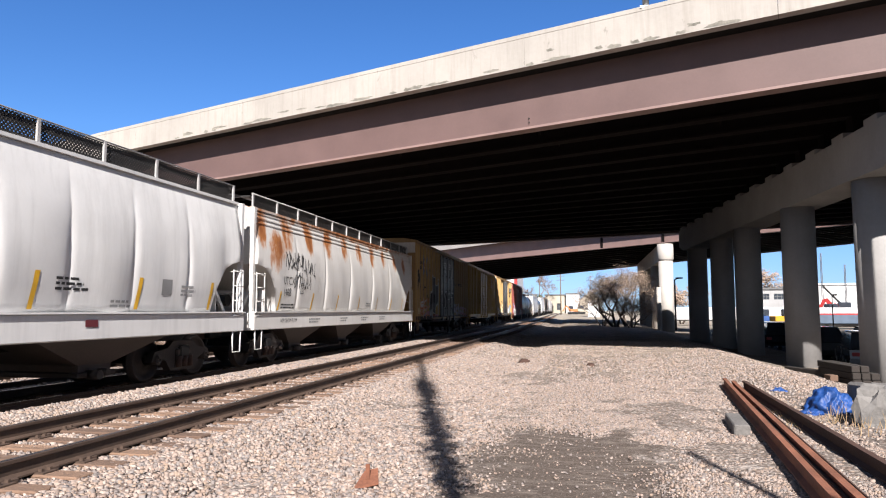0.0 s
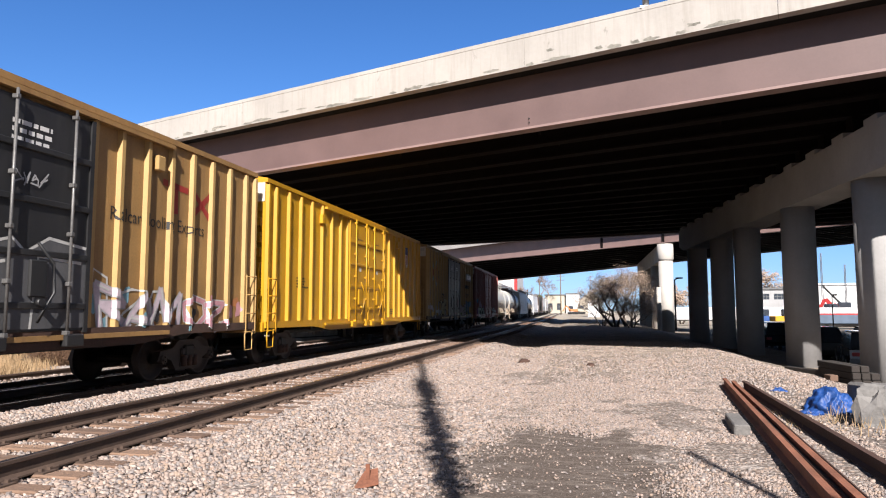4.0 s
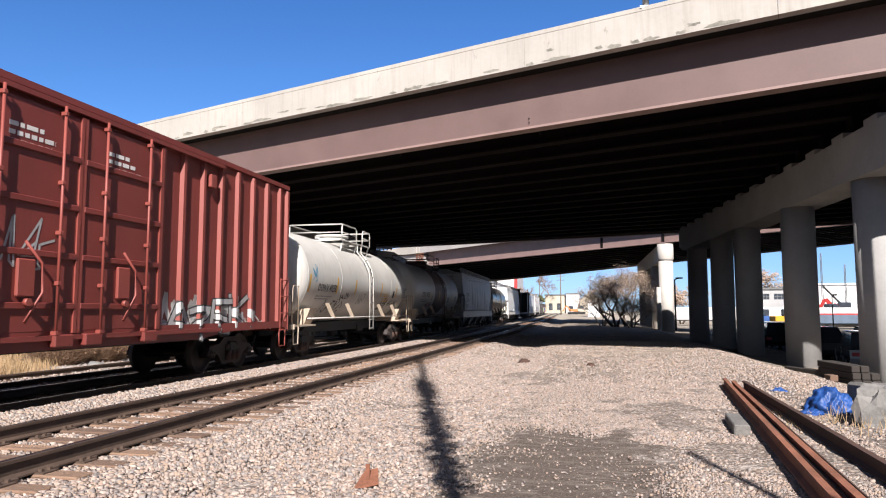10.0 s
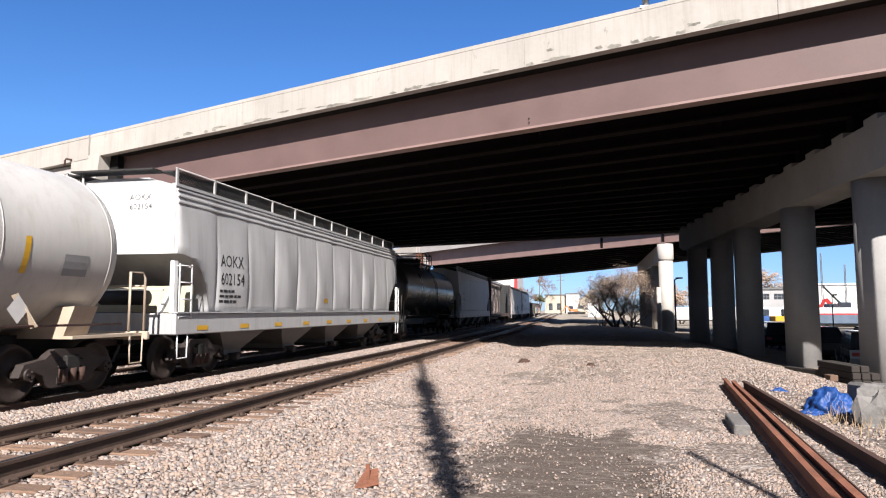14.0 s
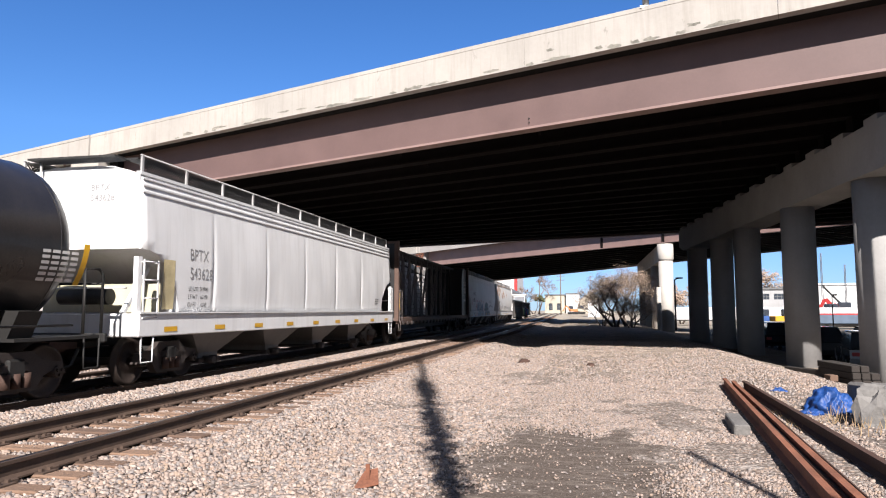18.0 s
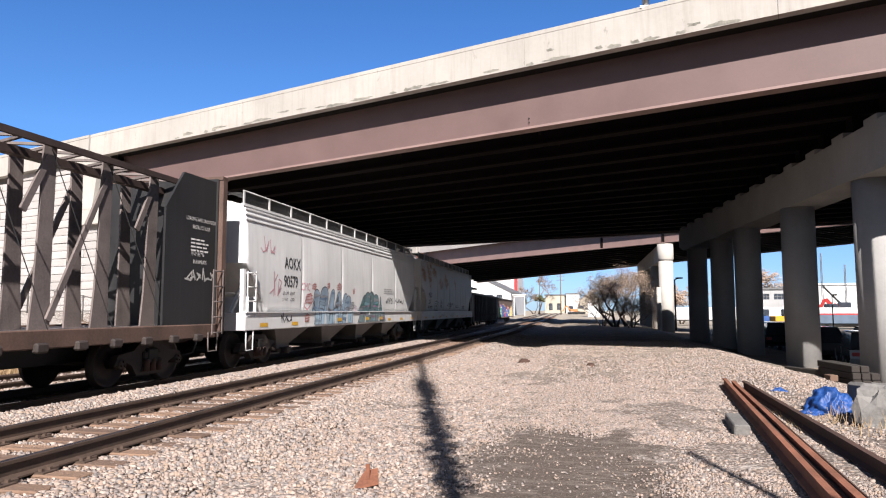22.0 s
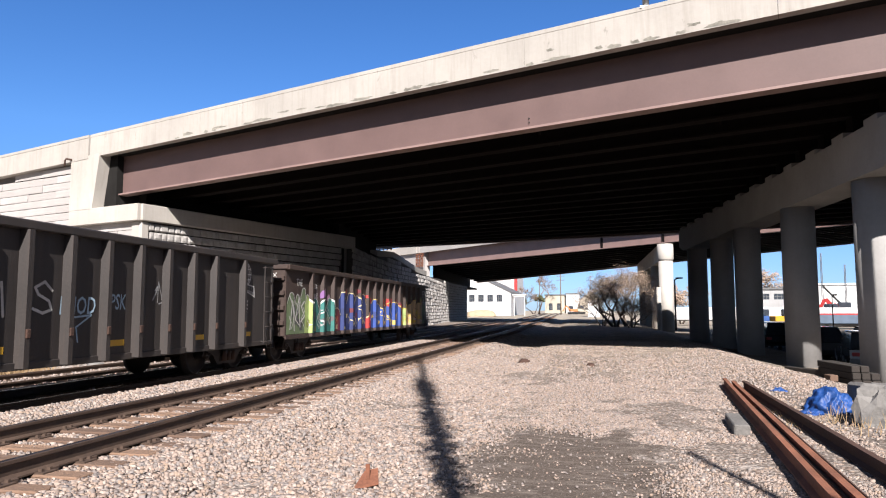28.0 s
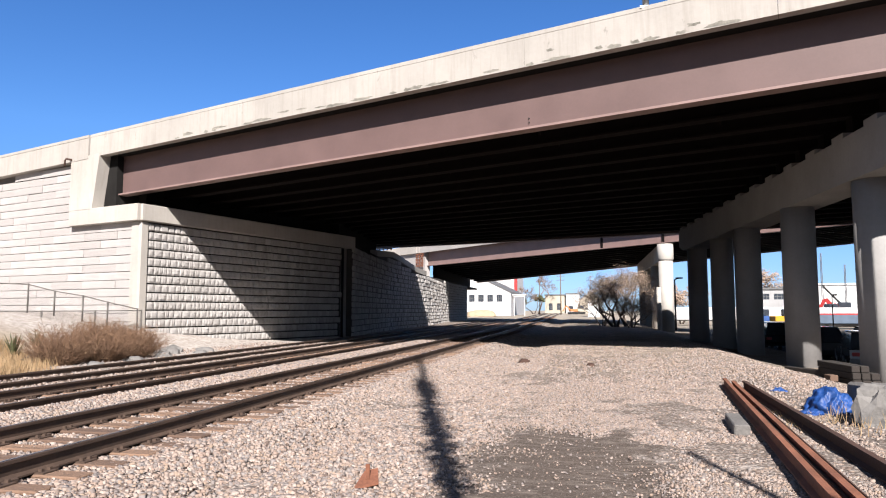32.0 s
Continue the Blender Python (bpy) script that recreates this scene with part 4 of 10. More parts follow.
def make_truck(parent):
    """A three-piece truck: bolster, two side frames with springs, two wheelsets."""
    g = Geo()
    g.box(-1.15, 1.15, -0.17, 0.17, 0.42, 0.72, 0.03)
    g.cyl((0, 0, 0.7), (0, 0, 0.86), 0.3, 16)
    t = part("truck", g, M["black"], parent, "cast steel truck")
    for sx in (1, -1):
        g = Geo()
        x = sx * 1.0
        a, b = x - 0.08, x + 0.08
        up = [(-1.08, 0.42), (-0.98, 0.62), (-0.55, 0.68), (-0.35, 0.83), (0.35, 0.83), (0.55, 0.68), (0.98, 0.62), (1.08, 0.42), (0.8, 0.5), (0.6, 0.42), (0.42, 0.2), (-0.42, 0.2), (-0.6, 0.42), (-0.8, 0.5)]
        g.prism(up, a, b, "x")
        g.box(x + sx * 0.085 - 0.01, x + sx * 0.085 + 0.01, -0.3, 0.3, 0.26, 0.36)
        f = part("side_frame", g, M["truck"], t, "oily brown cast side frame")
        g = Geo()
        for dy in (-0.2, 0.0, 0.2):
            g.cyl((x + sx * 0.12, dy, 0.27), (x + sx * 0.12, dy, 0.5), 0.075, 10)
        part("spring_nest", g, M["rust_dark"], f)
        g = Geo()
        g.box(x - 0.09, x + 0.11 * sx + 0.02, -0.28, 0.28, 0.5, 0.66, 0.03)
        part("bolster_end", g, M["truck"], f)
    for yy in (-0.89, 0.89):
        g = Geo()
        n = 28

        def ring(x, r):
            return [(x, r * math.cos(2 * math.pi * k / n), r * math.sin(2 * math.pi * k / n)) for k in range(n)]

        for sx in (1, -1):
            g.loft([ring(sx * q, r) for q, r in ((0.66, 0.12), (0.67, 0.37), (0.685, 0.40), (0.68, 0.485), (0.715, 0.485), (0.72, 0.46), (0.805, 0.452), (0.805, 0.40), (0.76, 0.37), (0.75, 0.17), (0.8, 0.13))], True, True)
            g.cyl((sx * 0.8, 0, 0), (sx * 1.12, 0, 0), 0.1, 14)
            for k in range(3):
                an = 2.1 * k
                g.box(sx * 1.12 - 0.02, sx * 1.12 + 0.03, math.cos(an) * 0.055 - 0.018, math.cos(an) * 0.055 + 0.018, math.sin(an) * 0.055 - 0.018, math.sin(an) * 0.055 + 0.018)
        g.cyl((-0.7, 0, 0), (0.7, 0, 0), 0.085, 12)
        w = part("wheelset", g, M["wheel"], t, "steel wheels on one axle")
        w.location = (0, yy, WHEEL_R)
        WHEELSETS.append(w)
    return t


def add_trucks(car, half):
    for y in (-half, half):
        if not TRUCK:
            TRUCK.append(make_truck(car))
            TRUCK[0].location = (0, y, 0)
        else:
            c = copy_thing(TRUCK[0], pose(0, y, 0))
            c.parent = car
            WHEELSETS.extend(o for o in c.children if o.name.startswith("wheelset"))


def couplers(car, half):
    for sg in (1, -1):
        g = Geo()
        g.box(-0.11, 0.11, sg * (half - 0.7), sg * (half + 0.25), 0.74, 1.0, 0.02)
        g.box(-0.16, 0.16, sg * (half + 0.2), sg * (half + 0.5), 0.7, 1.04, 0.05)
        c = part("coupler", g, M["rust_dark"], car)
        g = Geo()
        g.tube([(0.3, sg * half, 0.75), (0.32, sg * (half + 0.2), 0.45), (0.2, sg * (half + 0.45), 0.4), (0.05, sg * (half + 0.52), 0.55)], 0.03, 8)
        part("air_hose", g, M["black"], c)


def ladder(car, x, y, z0, z1, w=0.42, rungs=None, r=0.014, material=None, along="y", stile=0.03, off=0.07, name="ladder"):
    """A ladder standing off a side (along y) or an end (along x)."""
    g = Geo()
    n = rungs or int((z1 - z0) / 0.36) + 1

    def at(t, z, o):
        return (x + o, y + t, z) if along == "y" else (x + t, y + o, z)

    for t in (-w / 2, w / 2):
        g.bar(at(t, z0, off), at(t, z1, off), stile, stile * 0.7)
        for z in (z0 + 0.05, z1 - 0.05):
            g.bar(at(t, z, 0), at(t, z, off), stile * 0.6, stile * 0.6)
    for k in range(n):
        z = z0 + 0.04 + (z1 - z0 - 0.08) * k / max(1, n - 1)
        g.tube([at(-w / 2, z, off), at(w / 2, z, off)], r, 5)
    return part(name, g, material, car)


def stirrup(car, x, y, material, drop=0.42, w=0.36):
    g = Geo()
    g.tube([(x, y - w / 2, 1.0), (x, y - w / 2, 1.0 - drop), (x, y + w / 2, 1.0 - drop), (x, y + w / 2, 1.0)], 0.018, 6)
    part("stirrup_step", g, material, car)


# decals lie on a side surface: fx(y, z) gives the surface's distance from the middle of the car
def decal(car, name, polys, fx, material, lift=0.006, parent=None):
    g = Geo()
    for poly in polys:
        n = len(poly)
        if n == 4:
            (a, b), (c, d), (e, f), (h, k) = poly
            m = max(1, int(max(abs(k - b), abs(f - d), abs(d - b)) / 0.1), int(abs(c - a) / 0.5))
            pts = []
            for j in range(m + 1):
                for i in range(m + 1):
                    s, t = i / m, j / m
                    y = (1 - t) * ((1 - s) * a + s * c) + t * ((1 - s) * h + s * e)
                    z = (1 - t) * ((1 - s) * b + s * d) + t * ((1 - s) * k + s * f)
                    pts.append((fx(y, z) + lift, y, z))
            g.add(pts, [(j * (m + 1) + i, j * (m + 1) + i + 1, (j + 1) * (m + 1) + i + 1, (j + 1) * (m + 1) + i) for j in range(m) for i in range(m)])
        elif n > 6:
            cy, cz = sum(p[0] for p in poly) / n, sum(p[1] for p in poly) / n
            mid = [((p + cy) / 2, (q + cz) / 2) for p, q in poly]
            pts = [(fx(y, z) + lift, y, z) for y, z in list(poly) + mid + [(cy, cz)]]
            g.add(pts, [(i, (i + 1) % n, n + (i + 1) % n, n + i) for i in range(n)] + [(n + i, n + (i + 1) % n, 2 * n) for i in range(n)])
        else:
            g.add([(fx(y, z) + lift, y, z) for y, z in poly], [tuple(range(n))])
    return part(name, g, material, parent or car)


def rect(y0, y1, z0, z1):
    return [(y0, z0), (y1, z0), (y1, z1), (y0, z1)]


def lettering(car, text, y, z, size, fx, material, lift=0.007, squeeze=1.0, slant=0.0, weight=0.0, name="lettering"):
    cu = bpy.data.curves.new("lettering", "FONT")
    cu.body, cu.size, cu.offset, cu.shear = text, size, weight, slant
    cu.resolution_u = 2
    tmp = bpy.data.objects.new("tmp", cu)
    me = bpy.data.meshes.new_from_object(tmp)
    bpy.data.objects.remove(tmp)
    for v in me.vertices:
        a, b = v.co.x * squeeze, v.co.y
        v.co = (fx(y + a, z + b) + lift, y + a, z + b)
    me.materials.append(material)
    me.name = name
    ob = new(name, me)
    ob.parent = car
    return ob


def small_print(car, y, z, rows, w, fx, material, seed=1, h=0.045, gap=0.085, name="small_print"):
    """Lines of writing too small to read: plain bars."""
    r, polys = random.Random(seed), []
    for k in range(rows):
        q, end = y, y + w * r.uniform(0.6, 1.0)
        while q < end:
            a = r.uniform(0.08, 0.22)
            polys.append(rect(q, min(q + a, end), z - k * gap, z - k * gap + h))
            q += a + 0.035
    return decal(car, name, polys, fx, material)


def strokes(lines, width):
    """Ribbons along lines of (y, z): spray-can strokes."""
    out = []
    for pts in lines:
        for (a, b), (c, d) in zip(pts, pts[1:]):
            L = math.hypot(c - a, d - b) or 1e-6
            nx, nz = -(d - b) / L * width / 2, (c - a) / L * width / 2
            ex, ez = (c - a) / L * width * 0.3, (d - b) / L * width * 0.3
            out.append([(a - ex - nx, b - ez - nz), (c + ex - nx, d + ez - nz), (c + ex + nx, d + ez + nz), (a - ex + nx, b - ez + nz)])
    return out


def scrawl(y, z, w, h, n, seed, width=0.04):
    """A quick illegible tag."""
    r = random.Random(seed)
    lines, q = [], y
    for k in range(n):
        step = w / n
        pts = [(q + step * r.uniform(-0.2, 0.3), z + h * r.uniform(0, 0.3))]
        for j in range(r.randint(3, 5)):
            pts.append((q + step * r.uniform(-0.1, 1.2), z + h * r.uniform(0, 1)))
        lines.append(pts)
        q += step
    return strokes(lines, width)


def bubble(y, z, w, h, seed, lobes=9, lean=0.15):
    """A rounded throw-up letter outline."""
    r = random.Random(seed)
    pts = []
    n = 26
    ph = [r.uniform(0, 6.28) for _ in range(3)]
    for k in range(n):
        t = 2 * math.pi * k / n
        rad = 1 + 0.14 * math.sin(3 * t + ph[0]) + 0.1 * math.sin(5 * t + ph[1]) + 0.05 * math.sin(lobes * t + ph[2])
        c, s = math.cos(t), math.sin(t)
        sq = 1 / max(abs(c), abs(s)) ** 0.55
        yy, zz = 0.5 * rad * c * sq, 0.5 * rad * s * sq
        pts.append((y + w / 2 + w * 0.52 * (yy + lean * zz), z + h / 2 + h * 0.52 * zz))
    return pts


def end_lettering(car, text, x, y, z, size, material=None):
    """Lettering on a car's leading end."""
    cu = bpy.data.curves.new("lettering", "FONT")
    cu.body, cu.size, cu.resolution_u = text, size, 2
    tmp = bpy.data.objects.new("tmp", cu)
    me = bpy.data.meshes.new_from_object(tmp)
    bpy.data.objects.remove(tmp)
    for v in me.vertices:
        v.co = (x + v.co.x, y - 0.006, z + v.co.y)
    me.materials.append(material or M["ink_worn"])
    ob = new("lettering", me)
    ob.parent = car
    return ob


# ---- covered hopper ----
M["p_cream_end"] = mat("yellowed_white_paint", (0.62, 0.58, 0.42), 0.6, var=0.08, bump=0.03, streak=0.2, streak_col=(0.4, 0.36, 0.26))
M["galv_dull"] = mat("dull_galvanised_steel", (0.5, 0.49, 0.48), 0.6, metal=0.2, var=0.15)


def mesh_guard(x, y0, y1, z0, z1):
    """An upright guard of expanded metal: close slanting strips in both directions."""
    g = Geo()
    h, step, y = z1 - z0, 0.075, y0
    while y < y1 - h:
        for a, b in ((y, y + h), (y + h, y)):
            g.add([(x, a - 0.026, z0), (x, a + 0.026, z0), (x, b + 0.026, z1), (x, b - 0.026, z1)], [(0, 1, 2, 3)])
        y += step
    g.box(x - 0.012, x + 0.012, y0, y1, z0 - 0.02, z0 + 0.05)
    return g


def hopper(label, length, paint, z_eave=4.05, z_roof=4.42, round_side=False, bays=4, lines=3, dents=0.018, seed=0, end_paint=None, end_mark=(), rail_mat=None, bay_mat=None, panel=2.6, diagonal=False, tape=True):
    car = thing("covered_hopper_car", label, "freight car", group="freight train cars")
    L, W = length / 2, 1.56
    sill0, sill1 = 0.98, 1.42
    if round_side:
        prof = [(1.46, 1.36), (1.53, 1.9), (1.56, 2.5), (1.54, 3.1), (1.47, 3.55), (1.40, z_eave - 0.12), (1.36, z_eave), (1.05, z_roof - 0.18), (0.5, z_roof - 0.1)]
    else:
        prof = [(1.47, 1.36), (1.5, 1.9), (1.5, 2.6), (1.48, 3.2), (1.45, z_eave - 0.42), (1.43, z_eave - 0.1), (1.38, z_eave), (1.05, z_roof - 0.18), (0.5, z_roof - 0.1)]
    rnd = random.Random(seed)
    seams = [-L + 0.2 + panel * k + rnd.uniform(-0.1, 0.1) for k in range(int(2 * L / panel) + 2)]

    def bulge(y, z):
        d = min(abs(y - q) for q in seams)
        low = max(0.0, 1 - abs(z - 2.2) / 1.7)
        return low * (dents * math.sin(y * 3.9 + seed + 0.6 * z) * math.sin(y * 1.3 + z * 1.1) + dents * 1.1 * min(1.0, d / (0.42 * panel)) ** 0.6 - 0.03 * math.exp(-(d / 0.06) ** 2)) if z < z_eave - 0.3 else 0.0

    def side_x(y, z):
        for (xa, za), (xb, zb) in zip(prof, prof[1:]):
            if za <= z <= zb:
                return xa + (xb - xa) * (z - za) / (zb - za) + bulge(y, z)
        return prof[0][0] + bulge(y, z) if z < prof[0][1] else 1.0

    def base_x(z):
        for (xa, za), (xb, zb) in zip(prof, prof[1:]):
            if za <= z <= zb:
                return xa + (xb - xa) * (z - za) / (zb - za)
        return prof[0][0]

    cut_h, cut_l = 1.3, 1.25
    zs = [1.36, 1.6, 1.85, 2.1, 2.35, 2.6, 2.85, 3.1, 3.35, 3.6, z_eave - 0.42, z_eave - 0.1, z_eave]
    ys = sorted(set([round(q + e, 3) for q in seams if abs(q) < L - 1.6 for e in (-0.16, -0.07, -0.03, 0.0, 0.03, 0.07, 0.16)] + [-L + 0.12, -L + 0.3, -L + 0.55, -L + 0.8, -L + 1.0, -L + 1.15, -L + 1.25, -L + 1.31, -L + 1.36, -L + 1.375] + [round(-L + 1.45 + k * (2 * L - 2.9) / 52, 3) for k in range(53)] + [L - 1.375, L - 1.36, L - 1.31, L - 1.25, L - 1.15, L - 1.0, L - 0.8, L - 0.55, L - 0.3, L - 0.12]))
    rings = []
    for y in ys:
        d = L - 0.12 - abs(y)
        zmin = 1.36 + cut_h * (max(0.0, 1 - d / cut_l) if diagonal else math.sqrt(max(0.0, 1 - (d / cut_l) ** 2)))
        half = []
        for z in zs:
            zz = max(z, zmin)
            half.append((base_x(zz) + bulge(y, zz), zz))
        half += [(1.05, z_roof - 0.18), (0.5, z_roof - 0.1)]
        rings.append([(x, y, z) for x, z in half] + [(-x, y, z) for x, z in half[::-1]])
    g = Geo()
    g.loft(rings, True, True)
    body = part("body", g, paint, car)
    # eave band lines
    for k in range(lines):
        z = z_eave - 0.09 - 0.13 * k
        g = Geo()
        for sx in (1, -1):
            g.box(min(sx * (base_x(z) + 0.0), sx * (base_x(z) + 0.026)), max(sx * (base_x(z) + 0.0), sx * (base_x(z) + 0.026)), -L + 0.15, L - 0.15, z - 0.022, z + 0.022, 0.006)
        part("eave_rib", g, paint, body)
    # roof edge angle
    g = Geo()
    for sx in (1, -1):
        g.bar((sx * 1.38, -L + 0.1, z_eave + 0.01), (sx * 1.38, L - 0.1, z_eave + 0.01), 0.1, 0.06)
    part("roof_edge", g, paint, body)
    # roof walkways with their posts
    for sx in (1, -1):
        g = Geo()
        g.box(sx * 1.12 - 0.16, sx * 1.12 + 0.16, -L + 0.2, L - 0.2, z_roof + 0.02, z_roof + 0.05)
        part("walkway", g, M["grate"], car, "dark steel grating roof walkway")
        g = Geo()
        part("walkway_mesh", mesh_guard(sx * 1.31, -L + 0.22, L - 0.22, z_eave + 0.05, z_roof + 0.09), M["grate"], car, "dark steel mesh guard")
        n = int(2 * L / 1.45)
        for k in range(n + 1):
            y = -L + 0.25 + (2 * L - 0.5) * k / n
            g = Geo()
            g.box(sx * 1.34 - 0.02, sx * 1.34 + 0.02, y - 0.03, y + 0.03, z_eave, z_roof + 0.1)
            part("walkway_post", g, rail_mat or M["galv_dull"], car)
        g = Geo()
        g.tube([(sx * 1.34, -L + 0.2, z_roof + 0.1), (sx * 1.34, L - 0.2, z_roof + 0.1)], 0.016, 6)
        part("walkway_rail", g, rail_mat or M["galv_dull"], car)
    for k in range(4):
        y = -L * 0.75 + k * L * 0.5
        g = Geo()
        g.box(-0.35, 0.35, y - 1.4, y + 1.4, z_roof - 0.1, z_roof + 0.04, 0.03)
        part("hatch", g, paint, car)
    # side sills
    for sx in (1, -1):
        g = Geo()
        g.box(sx * 1.53 - 0.05, sx * 1.53 + 0.05, -L, L, sill0, sill1, 0.02)
        g.box(sx * 1.56 - 0.06, sx * 1.56 + 0.06, -L, L, sill1, sill1 + 0.03)
        part("side_sill", g, paint, car)
    # end frames, slope sheets, corner posts, ladders
    for sy in (1, -1):
        g = Geo()
        g.box(-1.5, 1.5, min(sy * L, sy * (L - 0.16)), max(sy * L, sy * (L - 0.16)), sill0, sill1, 0.02)
        part("end_sill", g, paint, car)
        for sx in (1, -1):
            g = Geo()
            g.box(sx * 1.47 - 0.05, sx * 1.47 + 0.05, sy * (L - 0.06) - 0.06, sy * (L - 0.06) + 0.06, sill1, z_eave + 0.02 if round_side else 2.5)
            part("corner_post", g, end_paint or paint, car)
            ladder(car, sx * 1.5 if sx > 0 else -1.57, sy * (L - 0.32), sill1 - 0.1, 2.45, 0.44, material=end_paint or paint, off=0.08 if sx > 0 else 0.0)
            stirrup(car, sx * 1.55, sy * (L - 0.3), end_paint or paint, 0.5)
            g = Geo()
            g.bar((sx * 1.1, sy * (L - 0.15), sill1), (sx * 1.1, sy * (L - 1.1), 2.6), 0.08, 0.08)
            part("end_strut", g, paint, car)
        g = Geo()
        g.tube([(-1.3, sy * (L + 0.02), 1.9), (-1.3, sy * (L + 0.12), 1.9), (1.3, sy * (L + 0.12), 1.9), (1.3, sy * (L + 0.02), 1.9)], 0.018, 6)
        part("end_handrail", g, end_paint or paint, car)
        g = Geo()
        g.cyl((0.6, sy * (L - 0.45), 1.75), (-0.5, sy * (L - 0.45), 1.75), 0.16, 14)
        part("brake_cylinder", g, M["black"], car)
        g = Geo()
        g.box(-1.42, 1.42, min(sy * (L - 0.115), sy * (L - 0.09)), max(sy * (L - 0.115), sy * (L - 0.09)), 2.66, z_eave - 0.03)
        part("end_sheet", g, end_paint or paint, car)
        ya, yb = sorted((sy * (L + 0.12), sy * (L - 0.35)))
        part("end_walkway", Geo().box(-0.95, 1.0, ya, yb, z_roof + 0.02, z_roof + 0.055), M["grate"], car)
        part("brake_rod", Geo().tube([(-0.75, sy * (L - 0.02), 1.5), (-0.75, sy * (L - 0.02), z_roof)], 0.022, 6), M["galv_dull"], car)
        yb = sorted((sy * (L - 0.92), sy * (L - 0.96)))
        g = Geo()
        g.box(-1.36, 1.36, yb[0], yb[1], sill1 + 0.02, 2.02)
        part("end_bulkhead", g, M["p_cream_end"] if end_mark else end_paint or paint, car)
        if sy < 0:
            for k, text in enumerate(end_mark):
                end_lettering(car, text, 0.35, -(L - 0.085), 3.8 - 0.2 * k, 0.18, M["ink_worn"] if end_paint else M["ink_grey"])
    # bays
    g = Geo()
    g.box(-0.25, 0.25, -L + 0.2, L - 0.2, 0.78, 1.3)
    part("centre_sill", g, M["black"], car)
    span = 2 * L - 3.6
    for k in range(bays):
        c = -span / 2 + span * (k + 0.5) / bays
        hw = span / bays / 2 - 0.06
        g = Geo()
        g.loft([[(sx * wx, c + sy * q, z) for sx, sy in ((1, -1), (1, 1), (-1, 1), (-1, -1))] for wx, q, z in ((1.38, hw, 1.4), (1.34, hw * 0.85, 1.1), (0.95, 0.42, 0.5), (0.95, 0.42, 0.36))], True, False)
        b = part("outlet_bay", g, bay_mat or M["bay"], car)
        g = Geo()
        g.box(-1.02, 1.02, c - 0.5, c + 0.5, 0.28, 0.38, 0.02)
        g.cyl((0.95, c - 0.18, 0.33), (1.22, c - 0.18, 0.33), 0.09, 10)
        g.cyl((0.95, c + 0.1, 0.36), (1.16, c + 0.1, 0.36), 0.06, 10)
        part("outlet_gate", g, M["truck"], b)
    n = 9 if tape else 0
    for k in range(n):
        y = -L + 1.0 + (2 * L - 2) * k / (n - 1)
        decal(car, "reflector_tape", [rect(y - 0.22, y + 0.22, 1.06, 1.16)], lambda a, b: 1.58, M["reflect"], 0.008)
    add_trucks(car, L - 1.75)
    couplers(car, L)
    return car, side_x, (lambda a, b: 1.58)


